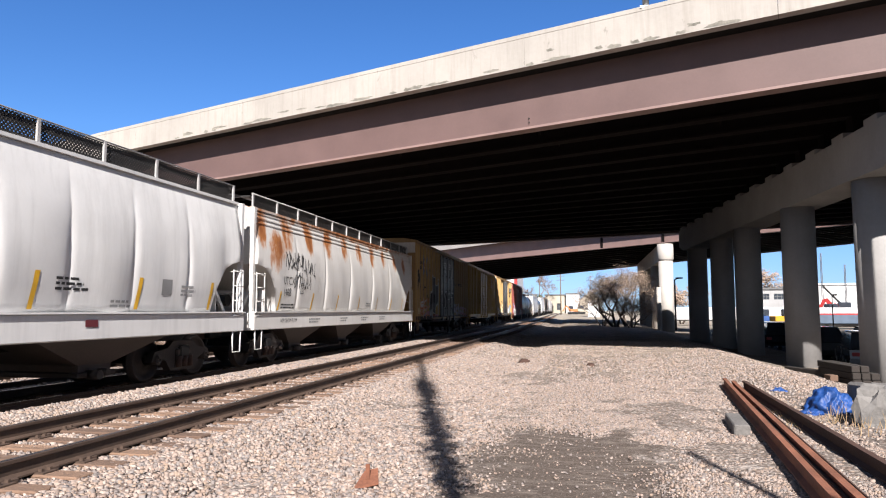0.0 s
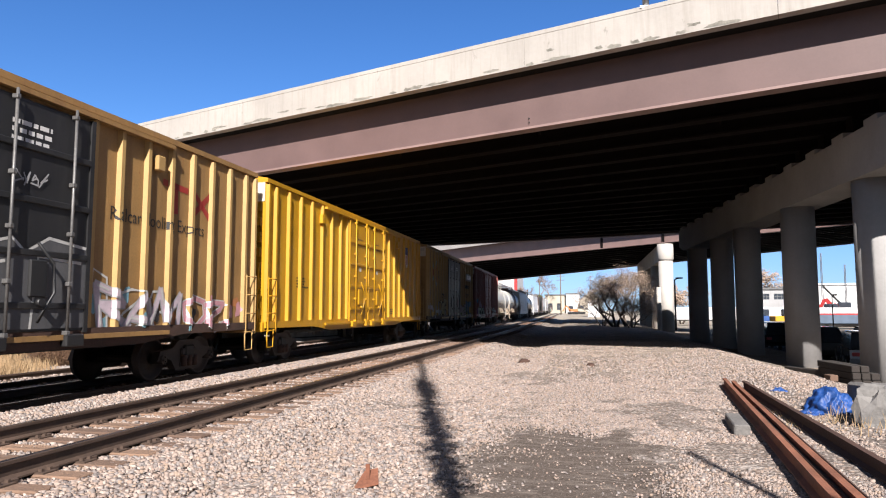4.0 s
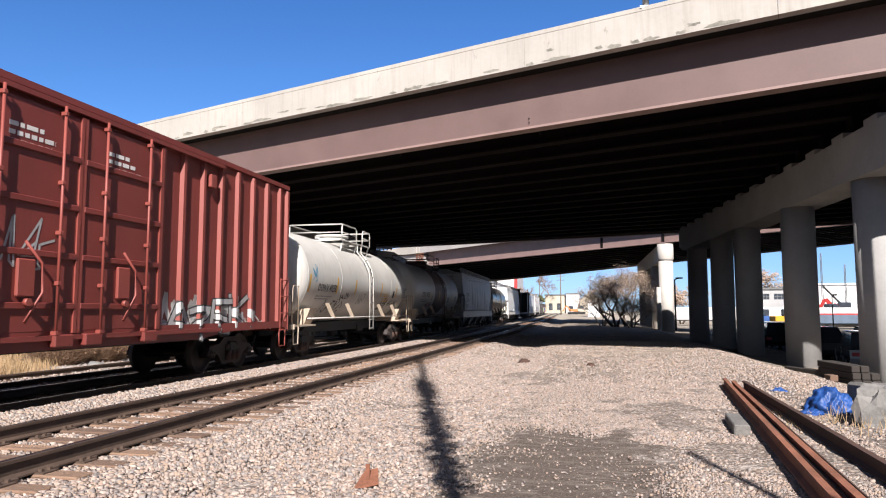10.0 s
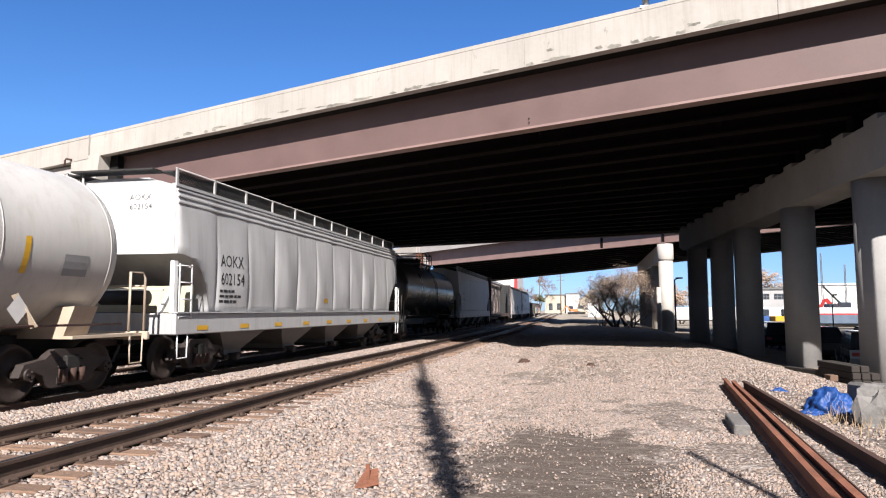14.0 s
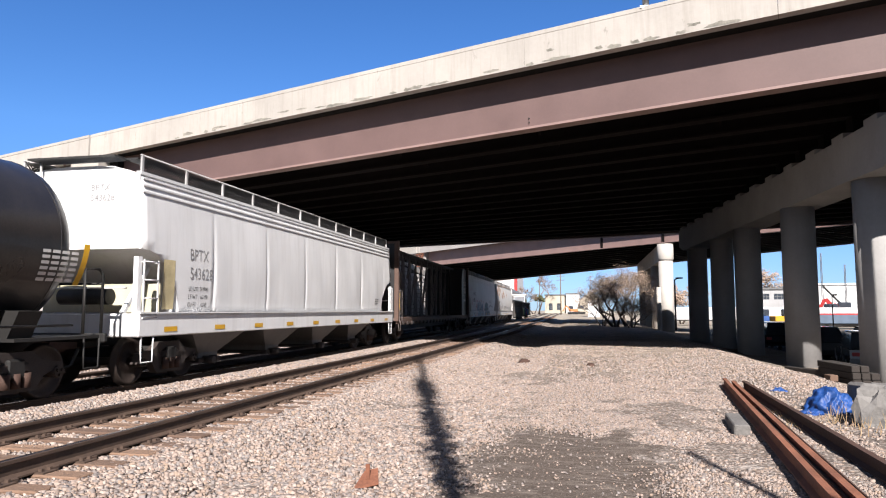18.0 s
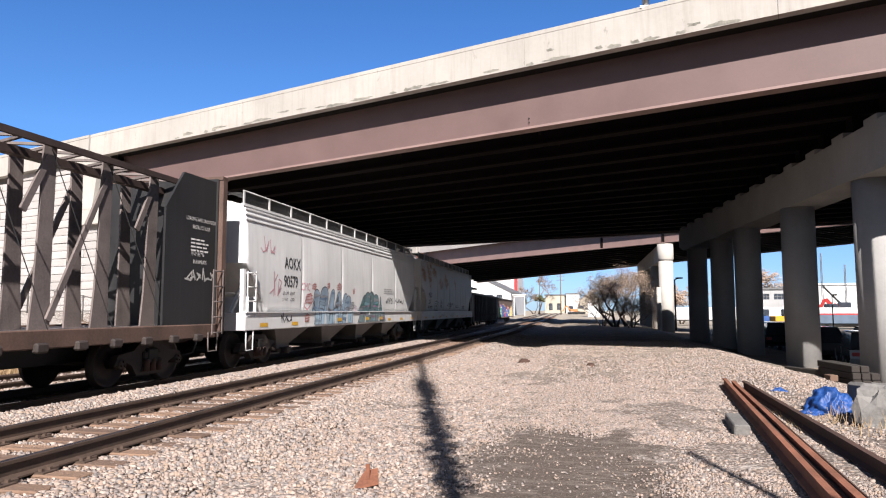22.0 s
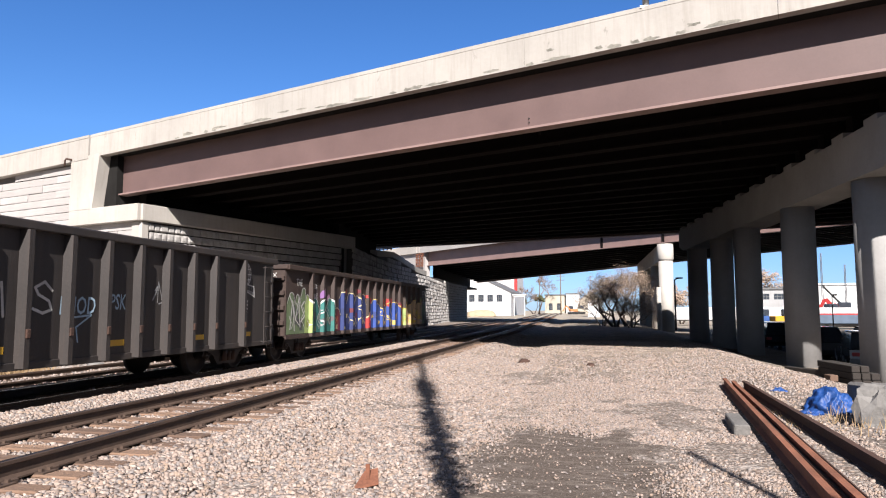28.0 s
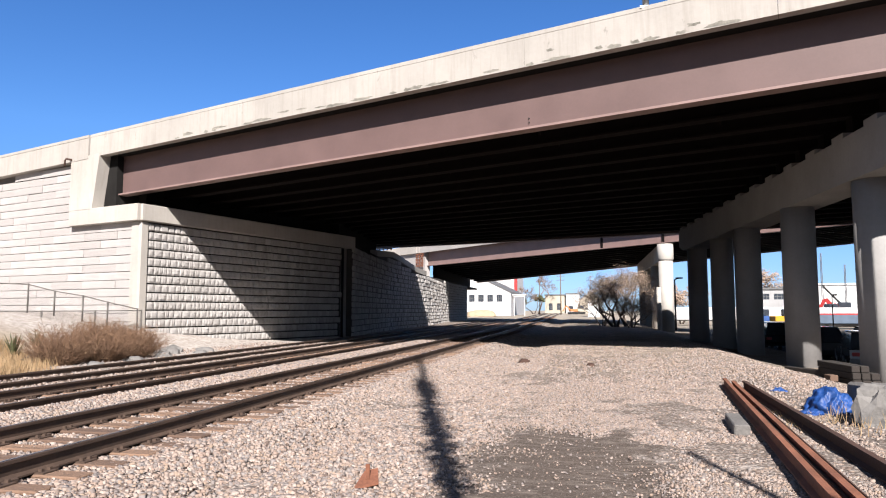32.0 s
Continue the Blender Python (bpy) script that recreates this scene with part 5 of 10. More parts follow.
# ---- boxcar ----
def boxcar(label, length, paint, rib_paint, height=4.97, ribs=7, door_mat=None, white_end=True, door_w=4.3, end_paint=None, frame_mat=None):
    car = thing("boxcar", label, "freight car", group="freight train cars")
    L, W, z0, z1 = length / 2, 1.52, 1.02, height
    g = Geo()
    g.box(-W, W, -L, L, z0, z1 - 0.1, 0.02)
    body = part("body", g, paint, car)
    g = Geo()
    g.loft([[(-W - 0.06, y, z1 - 0.11), (W + 0.06, y, z1 - 0.11), (W + 0.06, y, z1), (0.9, y, z1 + 0.12), (-0.9, y, z1 + 0.12), (-W - 0.06, y, z1)] for y in (-L - 0.02, L + 0.02)], True, False)
    roof = part("roof", g, paint, car, "ribbed steel roof")
    for k in range(14):
        g = Geo()
        y = -L + 0.6 + (2 * L - 1.2) * k / 13
        g.loft([[(-W, q, z1 + 0.02), (-0.9, q, z1 + 0.15), (0.9, q, z1 + 0.15), (W, q, z1 + 0.02), (0.9, q, z1 + 0.1), (-0.9, q, z1 + 0.1)] for q in (y - 0.05, y + 0.05)], True, False)
        part("roof_rib", g, paint, roof)
    half_d = door_w / 2
    ys = [L - 0.56 - (L - 3.55) / 6 * k * 1.005 for k in range(ribs)] + [L - 0.09, half_d + 0.12]
    rib = Geo().prism([(0, -0.075), (0.085, -0.045), (0.085, 0.045), (0, 0.075)], z0 + 0.16, z1 - 0.16, "z").mesh("side_post", rib_paint)
    for sx in (1, -1):
        for y in ys + [-q for q in ys]:
            ob = new("side_post", rib)
            ob.parent = body
            ob.matrix_basis = Matrix.Translation((sx * (W - 0.001), y, 0)) @ Matrix.Rotation(0 if sx > 0 else math.pi, 4, "Z")
        # sills and door sill
        g = Geo()
        g.loft([[(sx * (W + 0.03), y, z0 - dz), (sx * (W + 0.085), y, z0 - dz), (sx * (W + 0.085), y, z0 + 0.17), (sx * (W + 0.03), y, z0 + 0.17)] for y, dz in ((-L, 0.0), (-L * 0.62, 0.02), (-L * 0.45, 0.16), (L * 0.45, 0.16), (L * 0.62, 0.02), (L, 0.0))], True, False)
        part("side_sill", g, frame_mat or paint, car)
        for zz in (z0 + 0.02, z1 - 0.2):
            g = Geo()
            g.box(min(sx * W, sx * (W + 0.14)), max(sx * W, sx * (W + 0.14)), -half_d - 2.3, half_d + 2.3, zz - 0.03, zz + 0.05)
            part("door_track", g, paint, car)
        for dk in (-1, 1):
            a, b = (0.03, half_d) if dk > 0 else (-half_d, -0.03)
            g = Geo()
            g.box(min(sx * W, sx * (W + 0.09)), max(sx * W, sx * (W + 0.09)), a, b, z0 + 0.12, z1 - 0.3, 0.02)
            door = part("door", g, door_mat or paint, car, "sliding plug door")
            for zz in (1.55, 2.35, 3.15, 3.95):
                g = Geo()
                g.box(min(sx * (W + 0.09), sx * (W + 0.13)), max(sx * (W + 0.09), sx * (W + 0.13)), a + 0.03, b - 0.03, zz - 0.05, zz + 0.05, 0.012)
                part("door_rib", g, door_mat or paint, door)
            for q in (0.22, 0.78):
                yy = a + (b - a) * q
                g = Geo()
                g.cyl((sx * (W + 0.17), yy, z0 - 0.05), (sx * (W + 0.17), yy, z1 - 0.22), 0.024, 8)
                for zz in (z0 + 0.1, 1.9, 2.7, 3.5, z1 - 0.35):
                    g.box(sx * (W + 0.15) - 0.05, sx * (W + 0.15) + 0.05, yy - 0.04, yy + 0.04, zz - 0.035, zz + 0.035, 0.01)
                part("lock_rod", g, rib_paint if door_mat is None else M["rod"], door)
            for yy in (a, b):
                g = Geo()
                g.box(min(sx * (W + 0.05), sx * (W + 0.12)), max(sx * (W + 0.05), sx * (W + 0.12)), yy - 0.045, yy + 0.045, z0 + 0.1, z1 - 0.28)
                part("door_stile", g, rib_paint if door_mat is None else door_mat, door)
            g = Geo()
            yc = (a + b) / 2
            g.box(min(sx * (W + 0.09), sx * (W + 0.15)), max(sx * (W + 0.09), sx * (W + 0.15)), yc - 0.17, yc + 0.17, 1.68, 2.25, 0.02)
            g.tube([(sx * (W + 0.2), yc - 0.1, 2.5), (sx * (W + 0.2), yc + 0.22, 2.2), (sx * (W + 0.2), yc + 0.26, 1.75), (sx * (W + 0.2), yc - 0.05, 1.3)], 0.024, 6)
            g.cyl((sx * (W + 0.15), yc, 1.6), (sx * (W + 0.22), yc, 1.6), 0.06, 10)
            part("door_gear", g, door_mat or rib_paint, door)
            for ra in (a + 0.1, b - 0.5):
                g = Geo()
                g.box(min(sx * (W + 0.02), sx * (W + 0.2)), max(sx * (W + 0.02), sx * (W + 0.2)), ra, ra + 0.4, z0 - 0.12, z0 + 0.08, 0.02)
                part("door_roller", g, door_mat or paint, door)
        # ladders, short ones at the sides' ends
        for sy in (1, -1):
            ladder(car, sx * (W + 0.02) if sx > 0 else -W - 0.1, sy * (L - 0.3), z0 - 0.1, 2.35, 0.46, material=rib_paint, off=0.09 if sx > 0 else 0.0)
            stirrup(car, sx * (W + 0.06), sy * (L - 0.3), rib_paint, 0.48)
        # hand brackets and boxes on the side
        for yy in (-L * 0.55, L * 0.5):
            g = Geo()
            g.box(min(sx * W, sx * (W + 0.12)), max(sx * W, sx * (W + 0.12)), yy - 0.12, yy + 0.12, z1 - 0.75, z1 - 0.45, 0.02)
            part("door_stop", g, rib_paint, car)
    for sy in (1, -1):
        ep = end_paint or paint
        for k in range(9):
            z = z0 + 0.25 + k * 0.4
            if z > z1 - 0.75:
                break
            g = Geo()
            g.box(-W + 0.08, W - 0.08, min(sy * L, sy * (L + 0.06)), max(sy * L, sy * (L + 0.06)), z, z + 0.27, 0.03)
            part("end_rib", g, ep, body)
        g = Geo()
        g.box(-W + 0.02, W - 0.02, min(sy * (L - 0.03), sy * (L + 0.012)), max(sy * (L - 0.03), sy * (L + 0.012)), z1 - 0.62, z1 - 0.02)
        part("end_panel", g, M["end_band"] if white_end else ep, body, "cream-white high-clearance end band" if white_end else "")
        ladder(car, 1.2, sy * L if sy > 0 else -L, z0, 2.6, 0.42, material=rib_paint, along="x", off=sy * 0.12)
        g = Geo()
        g.box(-W - 0.02, W + 0.02, min(sy * (L - 0.1), sy * (L + 0.09)), max(sy * (L - 0.1), sy * (L + 0.09)), z0 - 0.1, z0 + 0.15, 0.02)
        part("end_sill", g, paint, car)
        g = Geo()
        g.box(-1.1, 0.9, min(sy * (L + 0.06), sy * (L + 0.32)), max(sy * (L + 0.06), sy * (L + 0.32)), z0 + 0.06, z0 + 0.09)
        part("end_platform", g, M["grate"], car)
    g = Geo()
    g.box(-0.25, 0.25, -L + 0.2, L - 0.2, 0.74, 1.05)
    under = part("underframe", g, M["black"], car)
    for k in range(9):
        y = -L * 0.6 + k * L * 0.15
        part("crossbearer", Geo().box(-1.45, 1.45, y - 0.06, y + 0.06, 0.9, 1.02), M["black"], under)
    add_trucks(car, L - 2.1)
    couplers(car, L + 0.05)
    return car, (lambda y, z: W), ys + [-q for q in ys], W + 0.085


# ---- tank car ----
def tank_car(label, length, paint, ly=0.55, radius=1.46, zc=2.56, band=None, dome_paint=None, frame_mat=None, end_mat=None, rail_mat=None, saddle=1.0, brackets=5, plat=1.65):
    car = thing("tank_car", label, "freight car", group="freight train cars")
    L = length / 2
    T = L - 0.38
    prof = [(-T + 0.72 * (1 - math.sin(a)), max(0.03, radius * math.cos(a))) for a in [math.pi / 2 * (7 - k) / 7 for k in range(8)]]
    rings = prof + [(q, radius) for q in np.linspace(-T + 0.8, T - 0.8, 12)] + [(-y, r) for y, r in prof[::-1]]
    g = Geo().revolve(rings, zc, 48)
    tank = part("tank", g, paint, car)
    for q in (-T + 0.74, -T * 0.42, T * 0.1, T * 0.55, T - 0.74):
        g = Geo()
        g.revolve([(q - 0.02, radius - 0.01), (q - 0.012, radius + 0.006), (q + 0.012, radius + 0.006), (q + 0.02, radius - 0.01)], zc, 48)
        part("weld_seam", g, paint, tank)
    if band:
        a, b, bm = band
        g = Geo()
        rings = [[((radius + 0.004) * math.cos(2 * math.pi * k / 48), y, zc + (radius + 0.004) * math.sin(2 * math.pi * k / 48)) for k in range(48)] for y in (a, b)]
        g.loft(rings, False, True)
        part("band", g, bm, tank, "brown painted band")
    top = zc + radius
    dp, rm, fm, em = dome_paint or paint, rail_mat or paint, frame_mat or M["black"], end_mat or paint
    g = Geo()
    g.cyl((0, 0, top - 0.1), (0, 0, top + 0.28), 0.62, 24)
    g.cyl((0, 0, top + 0.28), (0, 0, top + 0.36), 0.66, 24)
    dome = part("manway", g, dp, car)
    g = Geo()
    g.cyl((0.1, 0.9, top - 0.1), (0.1, 0.9, top + 0.3), 0.13, 12)
    part("valve", g, dp, dome)
    g = Geo()
    g.cyl((-0.2, -0.95, top - 0.1), (-0.2, -0.95, top + 0.22), 0.1, 12)
    part("valve", g, dp, dome)
    g = Geo()
    for y0, y1 in ((-plat, -0.72), (0.72, plat)):
        g.box(-1.0, 1.0, y0, y1, top + 0.02, top + 0.06)
    for x0, x1 in ((-1.05, -0.7), (0.7, 1.05)):
        g.box(x0, x1, -plat, plat, top + 0.02, top + 0.06)
    for sx in (1, -1):
        for y in (-plat + 0.15, 0, plat - 0.15):
            g.bar((sx * 1.02, y, top + 0.03), (sx * 0.9, y, top - 0.42), 0.05, 0.05)
    part("top_platform", g, dp, car)
    for sx in (1, -1):
        gap = 0.35 if sx > 0 else 0.0
        for a, b in ((-plat, ly - gap), (ly + gap, plat)) if gap else ((-plat, plat),):
            g = Geo()
            g.tube([(sx * 1.03, a, top + 0.05), (sx * 1.03, a, top + 0.52), (sx * 1.03, a + 0.1, top + 0.62), (sx * 1.03, b - 0.1, top + 0.62), (sx * 1.03, b, top + 0.52), (sx * 1.03, b, top + 0.05)], 0.026, 6)
            g.tube([(sx * 1.03, a, top + 0.33), (sx * 1.03, b, top + 0.33)], 0.018, 6)
            part("platform_rail", g, rm, car)
    for sy in (1, -1):
        g = Geo()
        g.tube([(-1.03, sy * plat, top + 0.62), (1.03, sy * plat, top + 0.62)], 0.026, 6)
        g.tube([(-1.03, sy * plat, top + 0.33), (1.03, sy * plat, top + 0.33)], 0.018, 6)
        part("platform_rail", g, rm, car)
    # the side ladder bows round the shell
    for sx in (1, -1):
        g = Geo()
        arc = [(radius + 0.1) * math.cos(t) for t in np.linspace(0.85, 0.0, 8)], [zc + (radius + 0.1) * math.sin(t) for t in np.linspace(0.85, 0.0, 8)]
        for y in (ly - 0.22, ly + 0.22):
            g.tube([(sx * 1.03, y, top + 0.05)] + [(sx * a, y, b) for a, b in zip(*arc)] + [(sx * (radius + 0.1), y, 0.75)], 0.022, 6)
        zz = 0.8
        while zz < top - 0.1:
            h = zz - zc
            xx = math.sqrt(max(0.2, (radius + 0.1) ** 2 - h * h)) if h > 0 else radius + 0.1
            g.tube([(sx * xx, ly - 0.22, zz), (sx * xx, ly + 0.22, zz)], 0.016, 5)
            zz += 0.33
        part("ladder", g, rm, car)
        # running handrail and its brackets
        g = Geo()
        g.tube([(sx * (radius + 0.08), -L + 0.9, 1.24), (sx * (radius + 0.08), L - 0.9, 1.24)], 0.022, 6)
        part("side_handrail", g, rm, car)
        for k in range(brackets):
            y = -T + 2.6 + (2 * T - 5.2) * k / (brackets - 1)
            if abs(y) < 0.6:
                continue
            g = Geo()
            g.bar((sx * (radius + 0.08), y + 0.12, 1.22), (sx * (radius * 0.93 + 0.03), y - 0.12, 1.72), 0.02, 0.13, up=(1, 0, 0))
            part("rail_bracket", g, em, car)
    for sy in (1, -1):
        g = Geo()
        yb = sy * (T - 1.25)
        g.loft([[(-1.2, yb - 0.42 * k * w, 1.0), (1.2, yb - 0.42 * k * w, 1.0), (1.42, yb - 0.42 * k * w, 1.0 + 0.85 * w), (0.6, yb - 0.42 * k * w, 1.5), (-0.6, yb - 0.42 * k * w, 1.5), (-1.42, yb - 0.42 * k * w, 1.0 + 0.85 * w)] for k, w in ((-1, saddle), (1, saddle))], True, False)
        part("saddle", g, em, car)
        g = Geo()
        y0, y1 = sorted((sy * (L - 1.9), sy * L))
        g.box(-1.4, 1.4, y0, y1, 1.0, 1.05)
        g.box(-1.5, 1.5, min(sy * L, sy * (L - 0.1)), max(sy * L, sy * (L - 0.1)), 0.92, 1.08, 0.02)
        part("end_platform", g, em, car)
        g = Geo()
        for sx in (1, -1):
            g.tube([(sx * 1.4, sy * (L - 0.06), 1.08), (sx * 1.4, sy * (L - 0.06), 2.1), (sx * 1.4, sy * (L - 0.16), 2.2), (sx * 1.4, sy * (L - 0.5), 2.2), (sx * 1.4, sy * (L - 0.5), 1.08)], 0.026, 6)
        g.tube([(-1.4, sy * (L - 0.06), 1.95), (1.4, sy * (L - 0.06), 1.95)], 0.024, 6)
        part("end_handrail", g, em, car)
        for sx in (1, -1):
            stirrup(car, sx * 1.42, sy * (L - 0.3), em, 0.5)
    g = Geo()
    g.box(-0.3, 0.3, -L + 0.2, L - 0.2, 0.72, 1.06)
    part("centre_sill", g, fm, car)
    g = Geo()
    g.cyl((0, 0, 0.95), (0, 0, 0.5), 0.16, 12)
    part("bottom_outlet", g, fm, car)
    g = Geo()
    g.box(-0.35, 0.35, 2.2, 3.0, 0.6, 0.95, 0.05)
    part("brake_reservoir", g, fm, car)
    add_trucks(car, L - 1.55)
    couplers(car, L)

    def fx(y, z):
        return math.sqrt(max(0.05, radius * radius - (z - zc) ** 2)) + (0.005 if band and band[0] < y < band[1] else 0)

    return car, fx


# ---- centre-beam flat car ----
def centre_beam(label, length, paint):
    car = thing("centre_beam_flat_car", label, "freight car", group="freight train cars")
    L, top = length / 2, 4.5
    g = Geo()
    g.box(-1.5, 1.5, -L, L, 1.02, 1.14)
    part("deck", g, paint, car)
    for sx in (1, -1):
        g = Geo()
        g.box(sx * 1.5 - 0.05, sx * 1.5 + 0.05, -L, L, 0.88, 1.18, 0.02)
        sill = part("side_sill", g, M["rust_beam"], car)
        n = 22
        for k in range(n):
            y = -L + 0.9 + (2 * L - 1.8) * k / (n - 1)
            g = Geo()
            g.box(sx * 1.56 - 0.06, sx * 1.56 + 0.06, y - 0.13, y + 0.13, 0.82, 0.98, 0.03)
            part("tie_down_winch", g, M["truck"], sill)
    for sy in (1, -1):
        y0, y1 = sorted((sy * L, sy * (L - 0.14)))
        g = Geo()
        g.box(-1.5, 1.5, y0, y1, 1.14, top)
        bh = part("bulkhead", g, M["p_door"], car, "steel end bulkhead")
        for x in (-1.5, -0.5, 0.5, 1.5):
            g = Geo()
            g.box(x - 0.1, x + 0.1, sy * L - 0.1, sy * L + 0.1, 1.0, top + 0.04, 0.015)
            part("bulkhead_post", g, M["rust_beam"], bh)
        g = Geo()
        g.box(-1.6, 1.6, sy * L - 0.12, sy * L + 0.12, top - 0.02, top + 0.06)
        part("bulkhead_cap", g, M["rust_beam"], bh)
        ladder(car, 1.6, sy * (L - 0.25), 0.95, 2.4, 0.4, material=paint, off=0.03)
        stirrup(car, 1.55, sy * (L - 0.3), paint)
    for sx in (1, -1):
        g = Geo()
        g.box(sx * 0.5 - 0.04, sx * 0.5 + 0.04, -L + 0.1, L - 0.1, top - 0.1, top + 0.02)
        chord = part("top_chord", g, M["p_gon2"], car)
    for k in range(54):
        y = -L + 0.3 + (2 * L - 0.6) * k / 54
        g = Geo()
        g.bar((-0.46 if k % 2 else 0.46, y, top - 0.03), (0.46 if k % 2 else -0.46, y + 0.36, top - 0.03), 0.07, 0.05)
        part("chord_lacing", g, paint, chord)
    g = Geo()
    g.box(-0.1, 0.1, -L + 0.1, L - 0.1, top - 0.3, top - 0.16)
    part("beam_spine", g, M["p_gon2"], car)
    n = 13
    for k in range(n):
        y = -L + 0.9 + (2 * L - 1.8) * k / (n - 1)
        for sx in (1, -1):
            g = Geo()
            # a post that widens towards the deck
            g.loft([[(sx * (0.3 + 0.02 * j) - 0.02, y - w, z), (sx * (0.3 + 0.02 * j) + 0.02, y - w, z), (sx * (0.3 + 0.02 * j) + 0.02, y + w, z), (sx * (0.3 + 0.02 * j) - 0.02, y + w, z)] for j, (z, w) in enumerate(((1.14, 0.24), (1.9, 0.19), (3.2, 0.16), (top - 0.05, 0.15)))], True, False)
            part("post", g, paint, car)
        if k < n - 1:
            y2 = -L + 0.9 + (2 * L - 1.8) * (k + 1) / (n - 1)
            if k % 2 == 0:
                for sx in (1, -1):
                    part("brace", Geo().bar((sx * 0.37, y + 0.12, 1.3), (sx * 0.37, y2 - 0.02, top - 0.4), 0.05, 0.12), paint, car)
            else:
                part("knee_brace", Geo().bar((0.37, y2 - 0.02, top - 0.25), (0.37, y2 - 0.55, 3.2), 0.05, 0.13), paint, car)
            g = Geo()
            g.tube([(0.4, y, top - 0.1), (1.42, y + 0.5, 1.16)], 0.009, 4)
            part("tie_down_cable", g, M["black"], car)
    g = Geo()
    g.box(-0.3, 0.3, -L + 0.3, L - 0.3, 0.5, 1.02)
    part("centre_sill", g, M["black"], car)
    add_trucks(car, L - 1.8)
    couplers(car, L)
    return car, (lambda y, z: 1.5)


# ---- gondola ----
def gondola(label, length, paint, top=2.82, posts=14, depth_post=0.21, floor=1.05, foot=0.15, face=0.07, ladders=(1, -1), rungs_in=0.24):
    car = thing("gondola_car", label, "freight car", group="freight train cars")
    L, W = length / 2, 1.42
    g = Geo()
    g.box(-W, W, -L, L, floor, floor + 0.1)
    part("floor", g, paint, car)
    for sx in (1, -1):
        g = Geo()
        g.box(sx * W - 0.02, sx * W + 0.02, -L, L, floor - 0.15, top)
        sd = part("side", g, paint, car)
        g = Geo()
        g.box(min(sx * (W - 0.06), sx * (W + 0.14)), max(sx * (W - 0.06), sx * (W + 0.14)), -L - 0.03, L + 0.03, top - 0.13, top + 0.02, 0.02)
        part("top_chord", g, paint, car)
        g = Geo()
        g.box(min(sx * W, sx * (W + 0.045)), max(sx * W, sx * (W + 0.045)), -L, L, floor - 0.2, floor - 0.08, 0.01)
        part("side_sill", g, paint, car)
        rib = Geo().prism([(sx * 0.018, -foot), (sx * depth_post, -face), (sx * depth_post, face), (sx * 0.018, foot)], floor - 0.17, top - 0.13, "z").mesh("side_post", paint)
        for k in range(len(posts)):
            y = posts[k]
            ob = new("side_post", rib)
            ob.parent = sd
            ob.location = (sx * W, y, 0)
            if sx > 0 and depth_post > 0.15:
                g = Geo()
                g.box(W + depth_post - 0.01, W + depth_post + 0.025, y - face + 0.01, y + face - 0.01, floor + 0.28, floor + 0.42, 0.01)
                part("tie_bracket", g, M["rust_dark"], sd)
        for sy in ladders:
            ladder(car, sx * W + (0.05 if sx > 0 else -0.12), sy * (L - rungs_in), floor - 0.15, top - 0.2, 0.4, material=paint, off=0.1 if sx > 0 else 0.0)
            stirrup(car, sx * (W + 0.08), sy * (L - 0.24), paint, 0.5)
    for sy in (1, -1):
        g = Geo()
        g.box(-W, W, sy * L - 0.03, sy * L + 0.03, floor - 0.1, top)
        e = part("end", g, paint, car)
        for k in range(4):
            g = Geo()
            z = floor + 0.2 + k * 0.42
            g.box(-W, W, min(sy * L, sy * (L + 0.12)), max(sy * L, sy * (L + 0.12)), z, z + 0.14, 0.02)
            part("end_rib", g, paint, e)
        g = Geo()
        g.box(-W - 0.1, W + 0.1, sy * L - 0.08, sy * L + 0.12, top - 0.12, top + 0.02, 0.02)
        part("end_cap", g, paint, e)
    g = Geo()
    g.box(-0.28, 0.28, -L + 0.2, L - 0.2, 0.62, 1.05)
    part("centre_sill", g, M["black"], car)
    add_trucks(car, L - 1.7)
    couplers(car, L)
    return car, (lambda y, z: W + 0.02), (lambda y, z: W + depth_post)


def place(car, near, far):
    CARS.append((car[0] if isinstance(car, tuple) else car, (near + far) / 2))
    return car



# ---- the train, in the order in which it rolls by ----
def ticks(car, ys, z0, z1, fx, lean=0.0, w=0.07):
    for y in ys:
        decal(car, "reflector_strip", [[(y, z0), (y + w, z0), (y + w + lean, z1), (y + lean, z1)]], fx, M["reflect"], 0.008)


def patches(car, a, b, z0, z1, n, mats, fx, seed, size=0.6, name="graffiti_patch", lift=0.004):
    r = random.Random(seed)
    for k in range(n):
        y, z = r.uniform(a, b), r.uniform(z0, z1)
        w, h = size * r.uniform(0.5, 1.3), size * r.uniform(0.5, 1.4)
        poly = [(q, max(z0, min(z1 + 0.3, s))) for q, s in bubble(y - w / 2, z - h / 2, w, h, seed * 97 + k)]
        decal(car, name, [poly], fx, SPRAY[r.choice(mats)], lift + 0.0015 * (k % 6))


class Skin:
    """A car's side as the spray can meets it: knots of (y, x), and where a sill stands proud below a height."""

    def __init__(self, knots, sill=None, foot=0.0, surface=None):
        knots, self.surface = sorted(knots), surface
        self.ys, self.xs, self.sill, self.foot = [k[0] for k in knots], [k[1] for k in knots], sill, foot

    def at(self, y, z):
        if self.sill and z < self.sill[0]:
            return self.sill[1]
        if self.surface:
            return self.surface(y, z)
        return float(np.interp(y, self.ys, self.xs))


